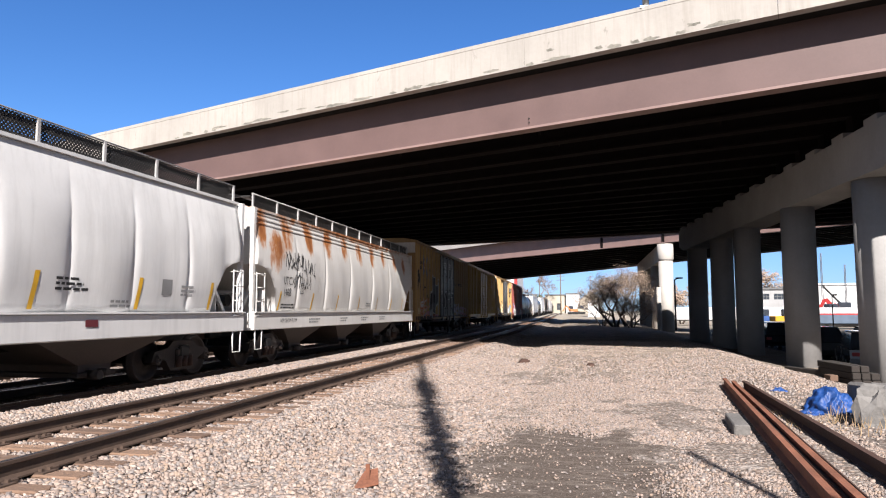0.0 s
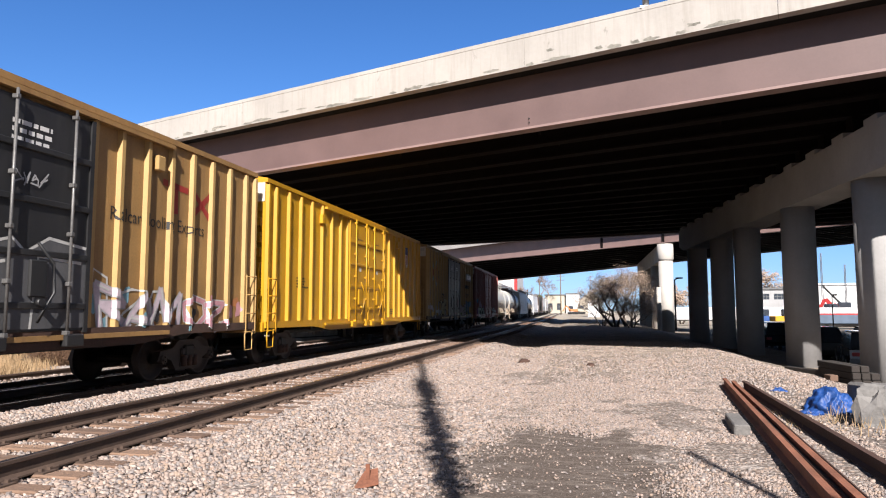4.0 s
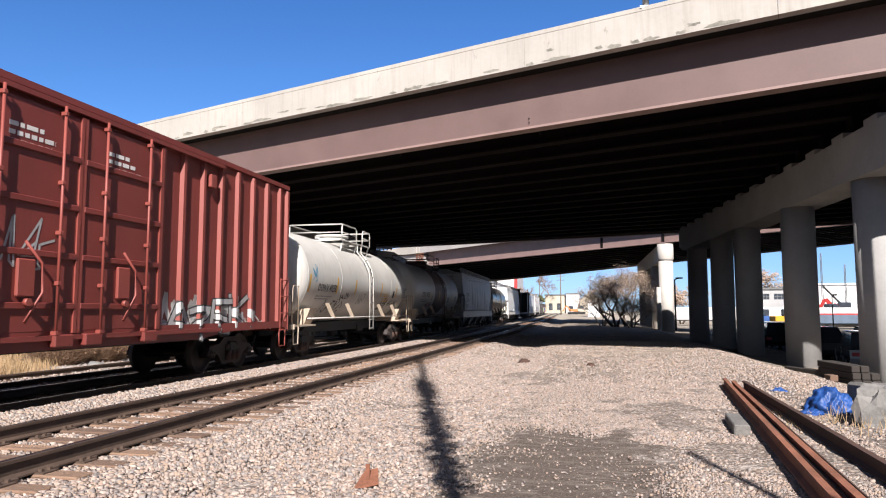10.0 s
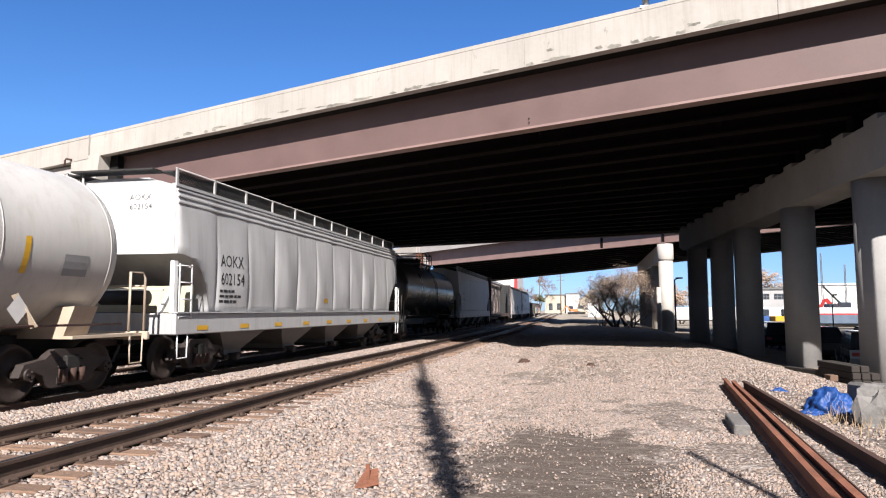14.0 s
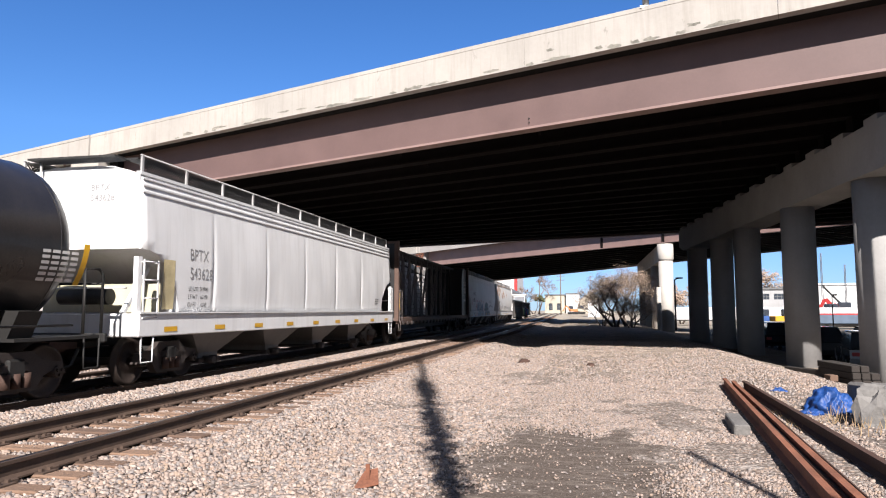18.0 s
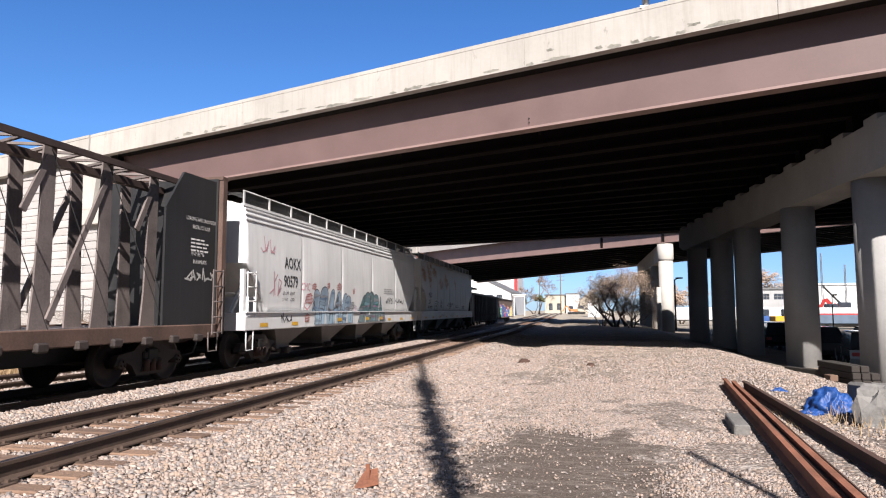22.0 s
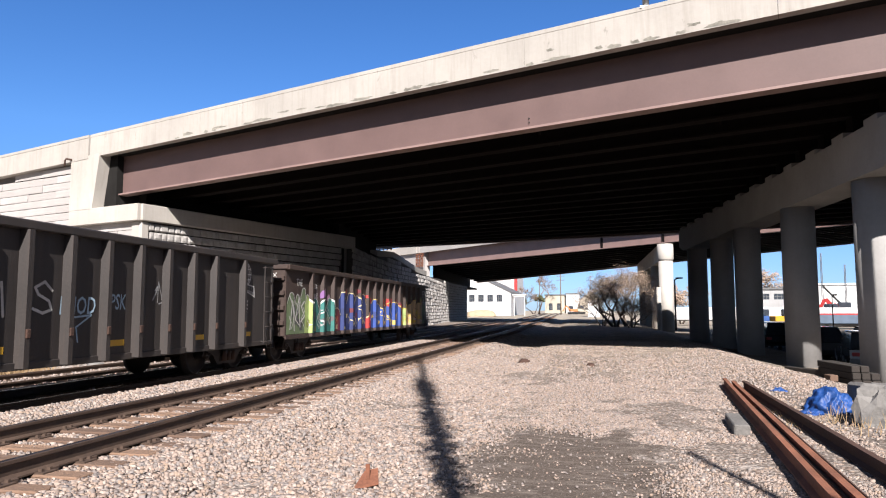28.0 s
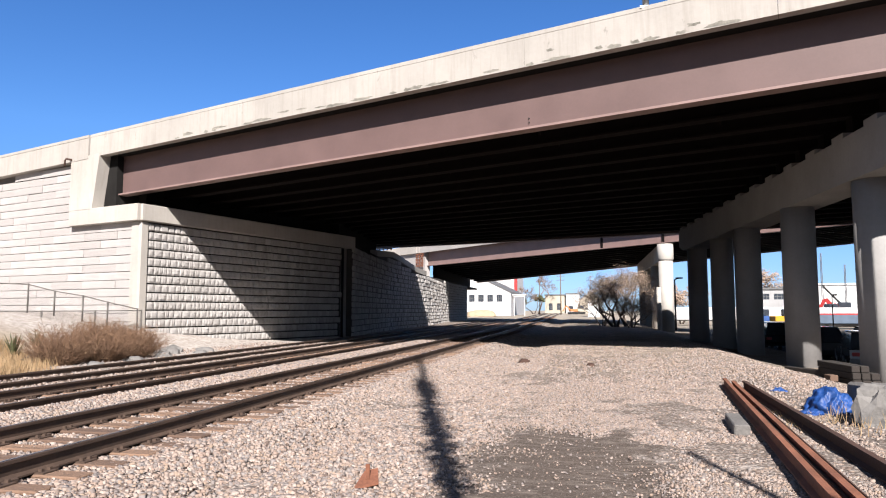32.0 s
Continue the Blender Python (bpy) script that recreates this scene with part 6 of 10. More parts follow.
def ribbed(posts, x0, x1, w, foot, door=None, sill=None, low=0.0):
    """The skin of a ribbed side; door: (half width, x)."""
    knots = []
    for y in posts:
        if not door or abs(y) > door[0] + foot:
            knots += [(y - foot, x0), (y - w, x1), (y + w, x1), (y + foot, x0)]
    if door:
        knots += [(-door[0] - 0.003, x0), (-door[0], door[1]), (door[0], door[1]), (door[0] + 0.003, x0)]
    return Skin(knots, sill, low)


def sprayed(car, name, polys, skin, material, lift=0.006, parent=None, whole=False):
    """Flat shapes of (y, z) laid over a skin, cut where it bends."""
    bm = bmesh.new()
    for i, poly in enumerate(polys):
        if max(z for y, z in poly) > skin.foot + 0.01:
            bm.faces.new([bm.verts.new((lift + (0.0 if whole else 0.00025 * (i % 16)), y, z)) for y, z in poly])
    if whole:
        bmesh.ops.remove_doubles(bm, verts=bm.verts, dist=0.0004)
    # the paint stops at the lower edge of the side
    bmesh.ops.bisect_plane(bm, geom=bm.verts[:] + bm.edges[:] + bm.faces[:], plane_co=(0, 0, skin.foot), plane_no=(0, 0, -1), clear_outer=True)
    lo, hi = min(q[0] for poly in polys for q in poly), max(q[0] for poly in polys for q in poly)
    bends = [(Vector((0, y, 0)), Vector((0, 1, 0))) for y in skin.ys if lo < y < hi]
    if skin.sill:
        bends += [(Vector((0, 0, skin.sill[0] + e)), Vector((0, 0, 1))) for e in (-0.001, 0.001)]
    for co, no in bends:
        bmesh.ops.bisect_plane(bm, geom=bm.verts[:] + bm.edges[:] + bm.faces[:], plane_co=co, plane_no=no)
    for v in bm.verts:
        v.co.x += skin.at(v.co.y, v.co.z)
    me = bpy.data.meshes.new(name)
    bm.to_mesh(me)
    bm.free()
    me.materials.append(material)
    ob = new(name, me)
    ob.parent = parent or car
    return ob


def painted_text(car, text, y, z, size, skin, material, squeeze=0.9, weight=0.0):
    """Lettering laid over a ribbed side, cut where it bends."""
    ob = lettering(car, text, y, z, size, lambda a, b: 0.0, material, 0.008, squeeze, 0.0, weight)
    bm = bmesh.new()
    bm.from_mesh(ob.data)
    lo, hi = min(v.co.y for v in bm.verts), max(v.co.y for v in bm.verts)
    for q in skin.ys:
        if lo < q < hi:
            bmesh.ops.bisect_plane(bm, geom=bm.verts[:] + bm.edges[:] + bm.faces[:], plane_co=(0, q, 0), plane_no=(0, 1, 0))
    for v in bm.verts:
        v.co.x += skin.at(v.co.y, v.co.z)
    bm.to_mesh(ob.data)
    bm.free()


def each_sprayed(car, name, polys, skin, material, lift=0.006):
    for poly in polys:
        sprayed(car, name, [poly], skin, material, lift)


def ribbon(line, width):
    """One unbroken painted line: quads that share their ends."""
    p = [Vector(q) for k, q in enumerate(line) if k == 0 or (Vector(q) - Vector(line[k - 1])).length > 1e-4]
    way = [(b - a).normalized() for a, b in zip(p, p[1:])]
    edges = []
    for k, q in enumerate(p):
        d = way[max(k - 1, 0)] + way[min(k, len(way) - 1)]
        d = d.normalized() if d.length > 0.2 else way[min(k, len(way) - 1)]
        o = Vector((-d.y, d.x)) * width / 2
        edges.append((tuple(q + o), tuple(q - o)))
    return [[a[0], b[0], b[1], a[1]] for a, b in zip(edges, edges[1:])]


def each_line(car, name, lines, width, skin, material, lift=0.006):
    for line in lines:
        if len(line) > 1:
            sprayed(car, name, ribbon(line, width), skin, material, lift, whole=True)


BONES = {
    "S": [[(0.92, 0.8), (0.55, 1.0), (0.12, 0.8), (0.28, 0.56), (0.78, 0.46), (0.9, 0.2), (0.5, 0.0), (0.05, 0.16)]],
    "A": [[(0.02, 0.0), (0.42, 1.0), (0.62, 1.0), (0.98, 0.0)], [(0.2, 0.33), (0.86, 0.36)]],
    "R": [[(0.15, 0.0), (0.12, 1.0), (0.72, 0.96), (0.84, 0.66), (0.2, 0.5), (0.95, 0.0)]],
    "E": [[(0.95, 0.98), (0.14, 0.9), (0.1, 0.06), (0.95, 0.0)], [(0.12, 0.48), (0.78, 0.52)]],
    "K": [[(0.15, 0.0), (0.1, 1.0)], [(0.95, 1.0), (0.18, 0.45), (1.0, 0.0)]],
    "M": [[(0.02, 0.0), (0.14, 1.0), (0.5, 0.3), (0.86, 1.0), (0.98, 0.0)]],
    "T": [[(0.0, 0.92), (1.0, 1.0)], [(0.52, 0.95), (0.5, 0.0)]],
    "P": [[(0.15, 0.0), (0.12, 1.0), (0.75, 0.95), (0.88, 0.68), (0.7, 0.46), (0.18, 0.42)]],
    "N": [[(0.08, 0.0), (0.1, 1.0), (0.88, 0.05), (0.92, 1.0)]],
    "O": [[(0.5, 1.0), (0.1, 0.75), (0.1, 0.25), (0.5, 0.0), (0.9, 0.25), (0.9, 0.75), (0.5, 1.0)]],
}


def bones(letters, y, z, w, h, seed, lean=0.1, gap=-0.1):
    """Bent letter bones in a row, each with its own tilt and height."""
    r, out, step = random.Random(seed), [], w / len(letters)
    for k, c in enumerate(letters):
        tall, tip, drop = h * r.uniform(0.88, 1.08), r.uniform(-0.3, 0.3), h * r.uniform(-0.1, 0.08)
        flip = r.random() < 0.4
        for line in BONES[c]:
            line = [(1 - a if flip else a, b + 0.12 * math.sin(7 * a + k)) for a, b in line]
            out.append([(y + k * step + step * (gap + (1 - 2 * gap) * a) + (lean + tip) * tall * (b - 0.5), z + drop + tall * b) for a, b in line])
    return out


def wildstyle(car, letters, y, z, w, h, seed, skin, fill, edge, width=0.2, rim=0.045, shine=None, lift=0.012, lean=0.1):
    """Outlined letters built from broad bent strokes, each laid over the one before."""
    r, step = random.Random(seed + 5), w / len(letters)
    for k, c in enumerate(letters):
        lines, up = bones(c, y + k * step, z, step, h, seed + 13 * k, lean), lift + 0.007 * (k % 3)
        g = sprayed(car, "graffiti_letter", strokes(lines, width + 2 * rim), skin, edge, up)
        sprayed(car, "letter_fill", strokes(lines, width), skin, fill, up + 0.0045, g)
        bits = [[(a + 0.02, b), ((a + e) / 2 + 0.02, (b + d) / 2)] for pts in lines for (a, b), (e, d) in zip(pts, pts[1:]) if r.random() < 0.45]
        if shine is not None and bits:
            sprayed(car, "letter_shine", strokes(bits, width * 0.34), skin, shine, up + 0.009, g)


def arch(y0, y1, z0, z1, lean=0.0, grow=0.0, point=1.0):
    """The outline of one fat rounded letter; point below 1 narrows its head."""
    y0, y1, z1 = y0 - grow, y1 + grow, z1 + grow
    c, h = (y0 + y1) / 2, (y1 - y0) / 2
    top = [(c + h * point * math.cos(t), z1 - h * 0.8 + h * 0.8 * math.sin(t)) for t in np.linspace(0, math.pi, 11)]
    return [(y + lean * (z - z0), z) for y, z in [(y0, z0), (y1, z0)] + top]


def between(poly, za, zb):
    """The part of an outline between two heights."""
    for z, up in ((za, 1), (zb, -1)):
        out = []
        for (a, b), (c, d) in zip(poly, poly[1:] + poly[:1]):
            p, q = (b - z) * up >= 0, (d - z) * up >= 0
            if p:
                out.append((a, b))
            if p != q:
                out.append((a + (c - a) * (z - b) / (d - b), z))
        poly = out
        if len(poly) < 3:
            return None
    return poly


def fat_letters(car, shapes, z0, skin, edge, fill, lit_fill, bands, seed, lift=0.026, rim=0.035):
    """Rounded letters with a dark rim, a foot painted paler for the light on the sill, wavy bands of other colours and
    inner lines.
    """
    r = random.Random(seed)
    for k, (y0, y1, z1, lean, point) in enumerate(shapes):
        up = lift + 0.008 * (k % 2)
        g = sprayed(car, "graffiti_letter", [arch(y0, y1, z0, z1, lean, rim, point)], skin, SPRAY[edge], up)
        body = arch(y0, y1, z0, z1, lean, 0.0, point)
        w = y1 - y0
        for lo, hi, colour in [(z0, 1.455, lit_fill), (1.455, 9.0, fill)]:
            q = between(body, lo, hi)
            if q:
                sprayed(car, "letter_fill", [q], skin, SPRAY[colour], up + 0.002, g)
        for colour, n in bands:
            for _ in range(n):
                z, h = r.uniform(z0 + 0.05, z1 - 0.15), r.uniform(0.04, 0.1)
                q = between(body, z, z + h)
                if q:
                    ys = [p[0] for p in q]
                    a, b = min(ys), max(ys)
                    cuts = np.linspace(a + 0.01, b - 0.01, 6)
                    wave = r.uniform(0, 6)
                    q = [(y, z + 0.025 * math.sin(9 * y + wave)) for y in cuts] + [(y, z + h + 0.03 * math.sin(7 * y + wave)) for y in cuts[::-1]]
                    sprayed(car, "letter_band", [q], skin, SPRAY[colour], up + 0.004, g)
        zs = np.linspace(z0, z1 - 0.3 * w, 7)
        bow = r.uniform(0.1, 0.28) * r.choice((-1, 1))
        lines = [[(y0 + w * (0.5 + bow * math.sin(2.6 * (z - z0))) + lean * (z - z0), z) for z in zs[:r.randint(4, 6)]], [(y0 + 0.12 * w + lean * 0.5, z0 + 0.5), (y0 + w * 0.55 + lean * 0.5, z0 + 0.5 + r.uniform(-0.12, 0.12)), (y0 + w * 0.6 + lean * 0.4, z0 + 0.28)]]
        sprayed(car, "letter_line", strokes(lines, 0.03), skin, SPRAY[edge], up + 0.006, g)


def crest(y0, y1, z0, humps, seed):
    """The uneven upper edge of a painted stretch: humps of differing height and width."""
    r, out, y = random.Random(seed), [], y0
    for k in range(humps):
        e = y0 + (y1 - y0) * (k + 1) / humps + (r.uniform(-0.1, 0.1) if k < humps - 1 else 0)
        h, skew = z0 + r.uniform(-0.04, 0.2), r.uniform(0.3, 0.7)
        out += [(y + 0.01, h - r.uniform(0.15, 0.4)), (y + (e - y) * skew * 0.6, h - 0.03), (y + (e - y) * skew, h), (y + (e - y) * (skew + 0.25), h - 0.06), (e - 0.01, h - r.uniform(0.2, 0.45))]
        y = e
    return out


def clouds(car, a, b, z0, z1, n, mats, skin, seed, size=0.6, lift=0.003):
    """Soft blots of spray behind the letters, held between two heights."""
    r = random.Random(seed)
    for k in range(n):
        y, z = a + (b - a) * (k + r.random()) / n, r.uniform(z0, z1)
        w, h = size * r.uniform(0.6, 1.4), size * r.uniform(0.6, 1.4)
        poly = [(q, min(max(t, z0), z1 + 0.25)) for q, t in bubble(y - w / 2, z - h / 2, w, h, seed * 91 + k)]
        sprayed(car, "graffiti_patch", [poly], skin, SPRAY[r.choice(mats)], lift + 0.001 * (k % 6))


def freight_train():
    ink, inkw, faint = M["ink_black"], M["ink_white"], M["ink_grey"]
    # 1
    car, fx, fs = place(hopper("clean light grey rounded covered hopper car", 18.6, M["p_grey"], round_side=True, bays=3, lines=0, seed=1, bay_mat=M["bay_dark"], tape=False, z_eave=4.08, z_roof=4.42, panel=1.6, dents=0.03), 0.3, 18.9)
    ticks(car, (2.8, 5.3, 7.75), 1.5, 2.1, fx, 0.06, 0.1)
    small_print(car, 3.3, 1.98, 3, 0.75, fx, ink, 3)
    small_print(car, 4.6, 1.62, 2, 0.8, fx, faint, 4)
    small_print(car, 6.7, 1.95, 3, 0.5, fx, faint, 5)
    decal(car, "data_plate", [rect(6.05, 6.4, 1.78, 2.1)], fx, M["ink_grey"])
    decal(car, "red_placard", [rect(3.95, 4.25, 1.2, 1.32)], fs, SPRAY["maroon"], 0.01)
    # 2
    car, fx, fs = place(hopper("white covered hopper car with rust streaks and graffiti", 16.2, M["p_rusty"], round_side=True, bays=3, lines=3, seed=2, bay_mat=M["bay_dark"], tape=False, z_eave=4.1, z_roof=4.4, panel=2.4, dents=0.03), 19.4, 35.6)
    lettering(car, "UTCX", -6.39, 2.2, 0.33, fx, ink, squeeze=0.85)
    lettering(car, "1468", -6.39, 1.88, 0.33, fx, ink, squeeze=0.85)
    decal(car, "graffiti", scrawl(-6.2, 2.6, 1.2, 0.55, 9, 21, 0.034) + scrawl(-5.0, 2.5, 0.8, 0.5, 7, 23, 0.03) + scrawl(-5.7, 2.1, 1.2, 0.5, 10, 22, 0.026), fx, SPRAY["black"])
    ticks(car, (-6.65, -4.35, -2.15, 0.1, 2.3, 4.3, 6.2), 1.48, 2.0, fx, 0.08, 0.07)
    small_print(car, -6.45, 1.62, 2, 1.0, fx, ink, 6)
    small_print(car, 1.0, 1.72, 2, 0.8, fx, faint, 7)
    lettering(car, "ACF CENTER FLOW", -6.6, 1.16, 0.14, fs, ink, squeeze=0.9)
    decal(car, "stencil_box", strokes([[(-5.25, 1.98), (-5.25, 2.26), (-5.02, 2.26), (-5.02, 1.98), (-5.25, 1.98)]], 0.02), fx, ink)
    lettering(car, "C", -5.2, 2.02, 0.18, fx, ink)
    for y in (-4.6, -1.9, 0.3, 2.6):
        small_print(car, y, 1.2, 2, 0.9, fs, faint, int(y * 10) + 100)
    # 3
    car, fx, posts, px = place(boxcar("faded ochre boxcar with dark grey doors and silver graffiti", 16.2, M["p_tan"], M["p_tan_rib"], door_mat=M["p_door"], frame_mat=M["rust_dark"]), 36.35, 52.55)
    for text, y, z in (("next", -7.3, 3.85), ("load", -7.3, 3.6), ("any", -5.1, 3.85), ("road", -5.1, 3.6)):
        painted_text(car, text, y, z, 0.27, ribbed(posts, 1.52, px, 0.045, 0.075, (2.2, 1.617)), ink, 1.0, 0.008)
    for text, y, z in (("TB", -7.3, 2.55), ("OX", -6.47, 2.55), ("66", -7.3, 2.05), ("17", -6.47, 2.05), ("13", -5.62, 2.05)):
        painted_text(car, text, y, z, 0.4, ribbed(posts, 1.52, px, 0.045, 0.075, (2.2, 1.617)), ink, 0.85)
    decal(car, "emblem", strokes([[(-6.56, 4.45), (-5.28, 3.25)], [(-5.3, 4.3), (-6.6, 3.2)]], 0.17), fx, SPRAY["dull_blue"], 0.007)
    disc = [[(-6.1 + a * math.cos(t), 3.85 + 1.25 * a * math.sin(t)) for t in np.linspace(0, 6.28, 20)[:-1]] for a in (0.3, 0.2, 0.1)]
    for d, c, k in zip(disc, ("blue", "cream", "red"), (0.01, 0.012, 0.014)):
        decal(car, "emblem_disc", [d], fx, SPRAY[c], k)
    decal(car, "emblem", strokes([[(-6.75, 4.62), (-6.6, 4.5)]], 0.12), fx, SPRAY["dull_blue"], 0.009)
    sk = ribbed(posts, 1.52, px, 0.045, 0.075, (2.2, 1.617))
    clouds(car, -7.6, -2.3, 1.05, 1.75, 22, ["pink", "orange", "slate", "cream", "sky", "rust_red", "pink"], sk, 34, 0.55)
    clouds(car, -7.5, -5.2, 1.1, 2.1, 12, ["pink", "orange", "white", "pink", "cream", "orange"], sk, 341, 0.5, 0.009)
    wildstyle(car, "AN", -6.9, 1.75, 1.1, 0.5, 342, sk, SPRAY["white"], SPRAY["orange"], 0.06, 0.025, None, 0.016)
    wildstyle(car, "SEK", -7.4, 1.1, 2.1, 0.55, 343, sk, SPRAY["orange"], SPRAY["pink"], 0.09, 0.02, SPRAY["cream"], 0.016)
    wildstyle(car, "RAM", 2.5, 1.1, 2.4, 0.75, 344, sk, SPRAY["petal"], SPRAY["silver"], 0.12, 0.025, SPRAY["white"], 0.016)
    wildstyle(car, "OS", 5.1, 1.1, 1.6, 0.6, 345, sk, SPRAY["pink"], SPRAY["white"], 0.1, 0.025, None, 0.016)
    clouds(car, 2.3, 7.6, 1.05, 1.8, 18, ["pink", "white", "sky", "cream", "orange", "pink"], sk, 35, 0.5)
    big = [[(-5.15, 1.08), (-4.2, 3.3), (-3.95, 3.42), (-3.1, 2.85), (-2.62, 3.2), (-2.3, 3.3), (-2.24, 1.15), (-2.7, 1.15), (-2.95, 2.0), (-3.05, 1.75), (-3.7, 1.15), (-4.05, 1.8), (-4.4, 1.08)]]
    each_sprayed(car, "graffiti", [[(-5.3, 1.05), (-4.15, 3.3), (-4.0, 3.1), (-4.9, 1.05)], [(-2.5, 1.15), (-2.45, 2.95), (-2.22, 3.15), (-2.22, 1.15)]], sk, SPRAY["black"], 0.012)
    sprayed(car, "graffiti", big, sk, SPRAY["iron"], 0.010)
    each_sprayed(car, "graffiti_glint", [[(-3.75, 1.4), (-3.35, 1.65), (-3.3, 2.85), (-3.55, 3.0)], [(-2.62, 1.2), (-2.32, 1.2), (-2.34, 3.15), (-2.55, 3.0)], [(-4.75, 1.1), (-4.45, 1.1), (-4.1, 1.9), (-4.2, 2.3)]], sk, SPRAY["silver"], 0.014)
    each_sprayed(car, "graffiti_hole", [[(-3.95, 2.5), (-3.55, 2.2), (-3.6, 1.8), (-3.95, 1.95)], [(-4.35, 1.2), (-4.05, 1.7), (-3.75, 1.2), (-4.0, 1.45)]], sk, SPRAY["black"], 0.016)
    each_line(car, "graffiti_outline", [big[0] + [big[0][0]]], 0.05, sk, SPRAY["white"], 0.018)
    crown = [(-2.1, 2.2), (-1.75, 2.75), (-1.45, 2.3), (-1.2, 3.05), (-0.85, 2.55), (-0.4, 2.65), (0.05, 2.4), (0.6, 2.55), (0.85, 2.35), (1.3, 2.6), (2.1, 2.5)]
    sprayed(car, "graffiti", [[(-2.15, 1.2), (2.15, 1.2)] + crown[::-1]], sk, SPRAY["iron"], 0.008)
    each_line(car, "graffiti_outline", [crown, [(-1.8, 1.2), (-1.6, 2.2)], [(-1.0, 1.2), (-1.15, 2.4)], [(0.1, 1.3), (0.0, 2.1), (0.5, 2.2)], [(1.0, 1.2), (1.1, 2.3), (2.0, 2.25)], [(-0.6, 1.4), (-0.3, 1.9)]], 0.05, sk, SPRAY["white"], 0.011)
    each_line(car, "graffiti_drip", [[(2.35, 1.1), (2.4, 2.2), (2.75, 2.05), (2.8, 1.1)]] + bones("SA", 3.1, 1.1, 1.4, 0.8, 38), 0.05, sk, SPRAY["white"], 0.01)
    each_sprayed(car, "graffiti_blot", [bubble(3.9, 1.1, 0.5, 0.6, 381), bubble(5.2, 1.15, 0.45, 0.5, 382)], sk, SPRAY["black"], 0.012)
    sprayed(car, "graffiti", scrawl(-7.95, 2.35, 0.55, 1.2, 8, 39, 0.03), sk, SPRAY["black"], 0.008)
    sprayed(car, "graffiti", scrawl(-1.35, 3.7, 0.9, 0.4, 5, 40, 0.03) + scrawl(0.55, 3.35, 0.7, 0.25, 4, 41, 0.025), sk, SPRAY["silver"], 0.012)
    decal(car, "emblem", strokes([[(4.3, 4.05), (5.1, 4.0)], [(4.7, 4.05), (4.72, 3.5)], [(5.3, 4.05), (6.0, 3.5)], [(5.3, 3.5), (6.0, 4.05)]], 0.13), fx, SPRAY["red"], 0.008)
    painted_text(car, "Railcar Pooling Experts", 2.75, 3.1, 0.36, ribbed(posts, 1.52, px, 0.045, 0.075, (2.2, 1.617)), ink, 0.9)
    small_print(car, -7.3, 1.55, 2, 0.8, fx, inkw, 37, 0.08, 0.14)
    for y in (-1.4, 0.5):
        small_print(car, y, 4.25, 3, 0.9, lambda q, z: 1.61, inkw, 38 + int(y), 0.07, 0.13)
    # 4
    car, fx, posts, px = place(boxcar("bright yellow double-door boxcar", 17.1, M["p_yellow"], M["p_yellow"], white_end=True, ribs=7), 53.1, 70.2)
    decal(car, "shield_emblem", [[(5.8, 4.42), (6.32, 4.42), (6.3, 3.65), (6.06, 3.45), (5.82, 3.65)]], fx, inkw, 0.007)
    decal(car, "shield_top", [[(5.8, 4.42), (6.32, 4.42), (6.32, 4.08), (5.8, 4.08)]], fx, SPRAY["blue"], 0.01)
    for k in range(4):
        y = 5.85 + 0.125 * k
        decal(car, "shield_stripe", [rect(y, y + 0.06, 3.62, 4.07)], fx, SPRAY["red"], 0.01)
    for y in (-1.3, 0.75):
        small_print(car, y, 4.05, 3, 0.8, lambda q, z: 1.61, M["p_brown"], 41 + int(y), 0.05, 0.1)
        decal(car, "paper_label", [rect(y + 0.2, y + 0.42, 2.9, 3.05)], lambda q, z: 1.61, inkw, 0.008)
    small_print(car, -6.5, 2.4, 4, 0.9, fx, ink, 45)
    small_print(car, 3.2, 1.5, 3, 0.7, fx, ink, 46)
    # 5
    car, fx, posts, px = place(boxcar("faded ochre boxcar with black doors and pastel graffiti", 16.4, M["p_tan"], M["p_tan_rib"], door_mat=M["p_door"], frame_mat=M["rust_dark"]), 71.8, 88.2)
    for text, y, z in (("next", -7.66, 3.62), ("load", -7.6, 3.34), ("any", -5.1, 3.62), ("road", -5.12, 3.34)):
        painted_text(car, text, y, z, 0.27, ribbed(posts, 1.52, px, 0.045, 0.075, (2.2, 1.617)), ink, 1.0, 0.008)
    for text, y, z in (("TB", -6.8, 2.5), ("OX", -5.95, 2.5), ("671", -6.83, 2.05), ("297", -5.97, 2.05)):
        painted_text(car, text, y, z, 0.4, ribbed(posts, 1.52, px, 0.045, 0.075, (2.2, 1.617)), ink, 0.85)
    decal(car, "emblem", strokes([[(-6.75, 3.95), (-6.15, 3.6), (-6.8, 3.2)], [(-5.3, 4.0), (-5.75, 3.6), (-5.3, 3.1)]], 0.17), fx, SPRAY["rust_red"], 0.007)
    decal(car, "emblem", strokes([[(-6.75, 4.3), (-6.05, 3.75), (-5.35, 4.3)], [(-6.8, 2.95), (-6.05, 3.42), (-5.3, 2.85)]], 0.16), fx, SPRAY["sky"], 0.009)
    for a, b, t in ((-7.7, -6.95, 1.8), (-6.85, -6.08, 1.55), (-5.98, -5.2, 1.7), (-5.12, -4.3, 1.95)):
        decal(car, "grey_overpaint", [[(a, 1.03), (b, 1.03), (b, t + 0.1), (a + 0.4, t), (a, t + 0.15)]], fx, SPRAY["slate"], 0.0025)
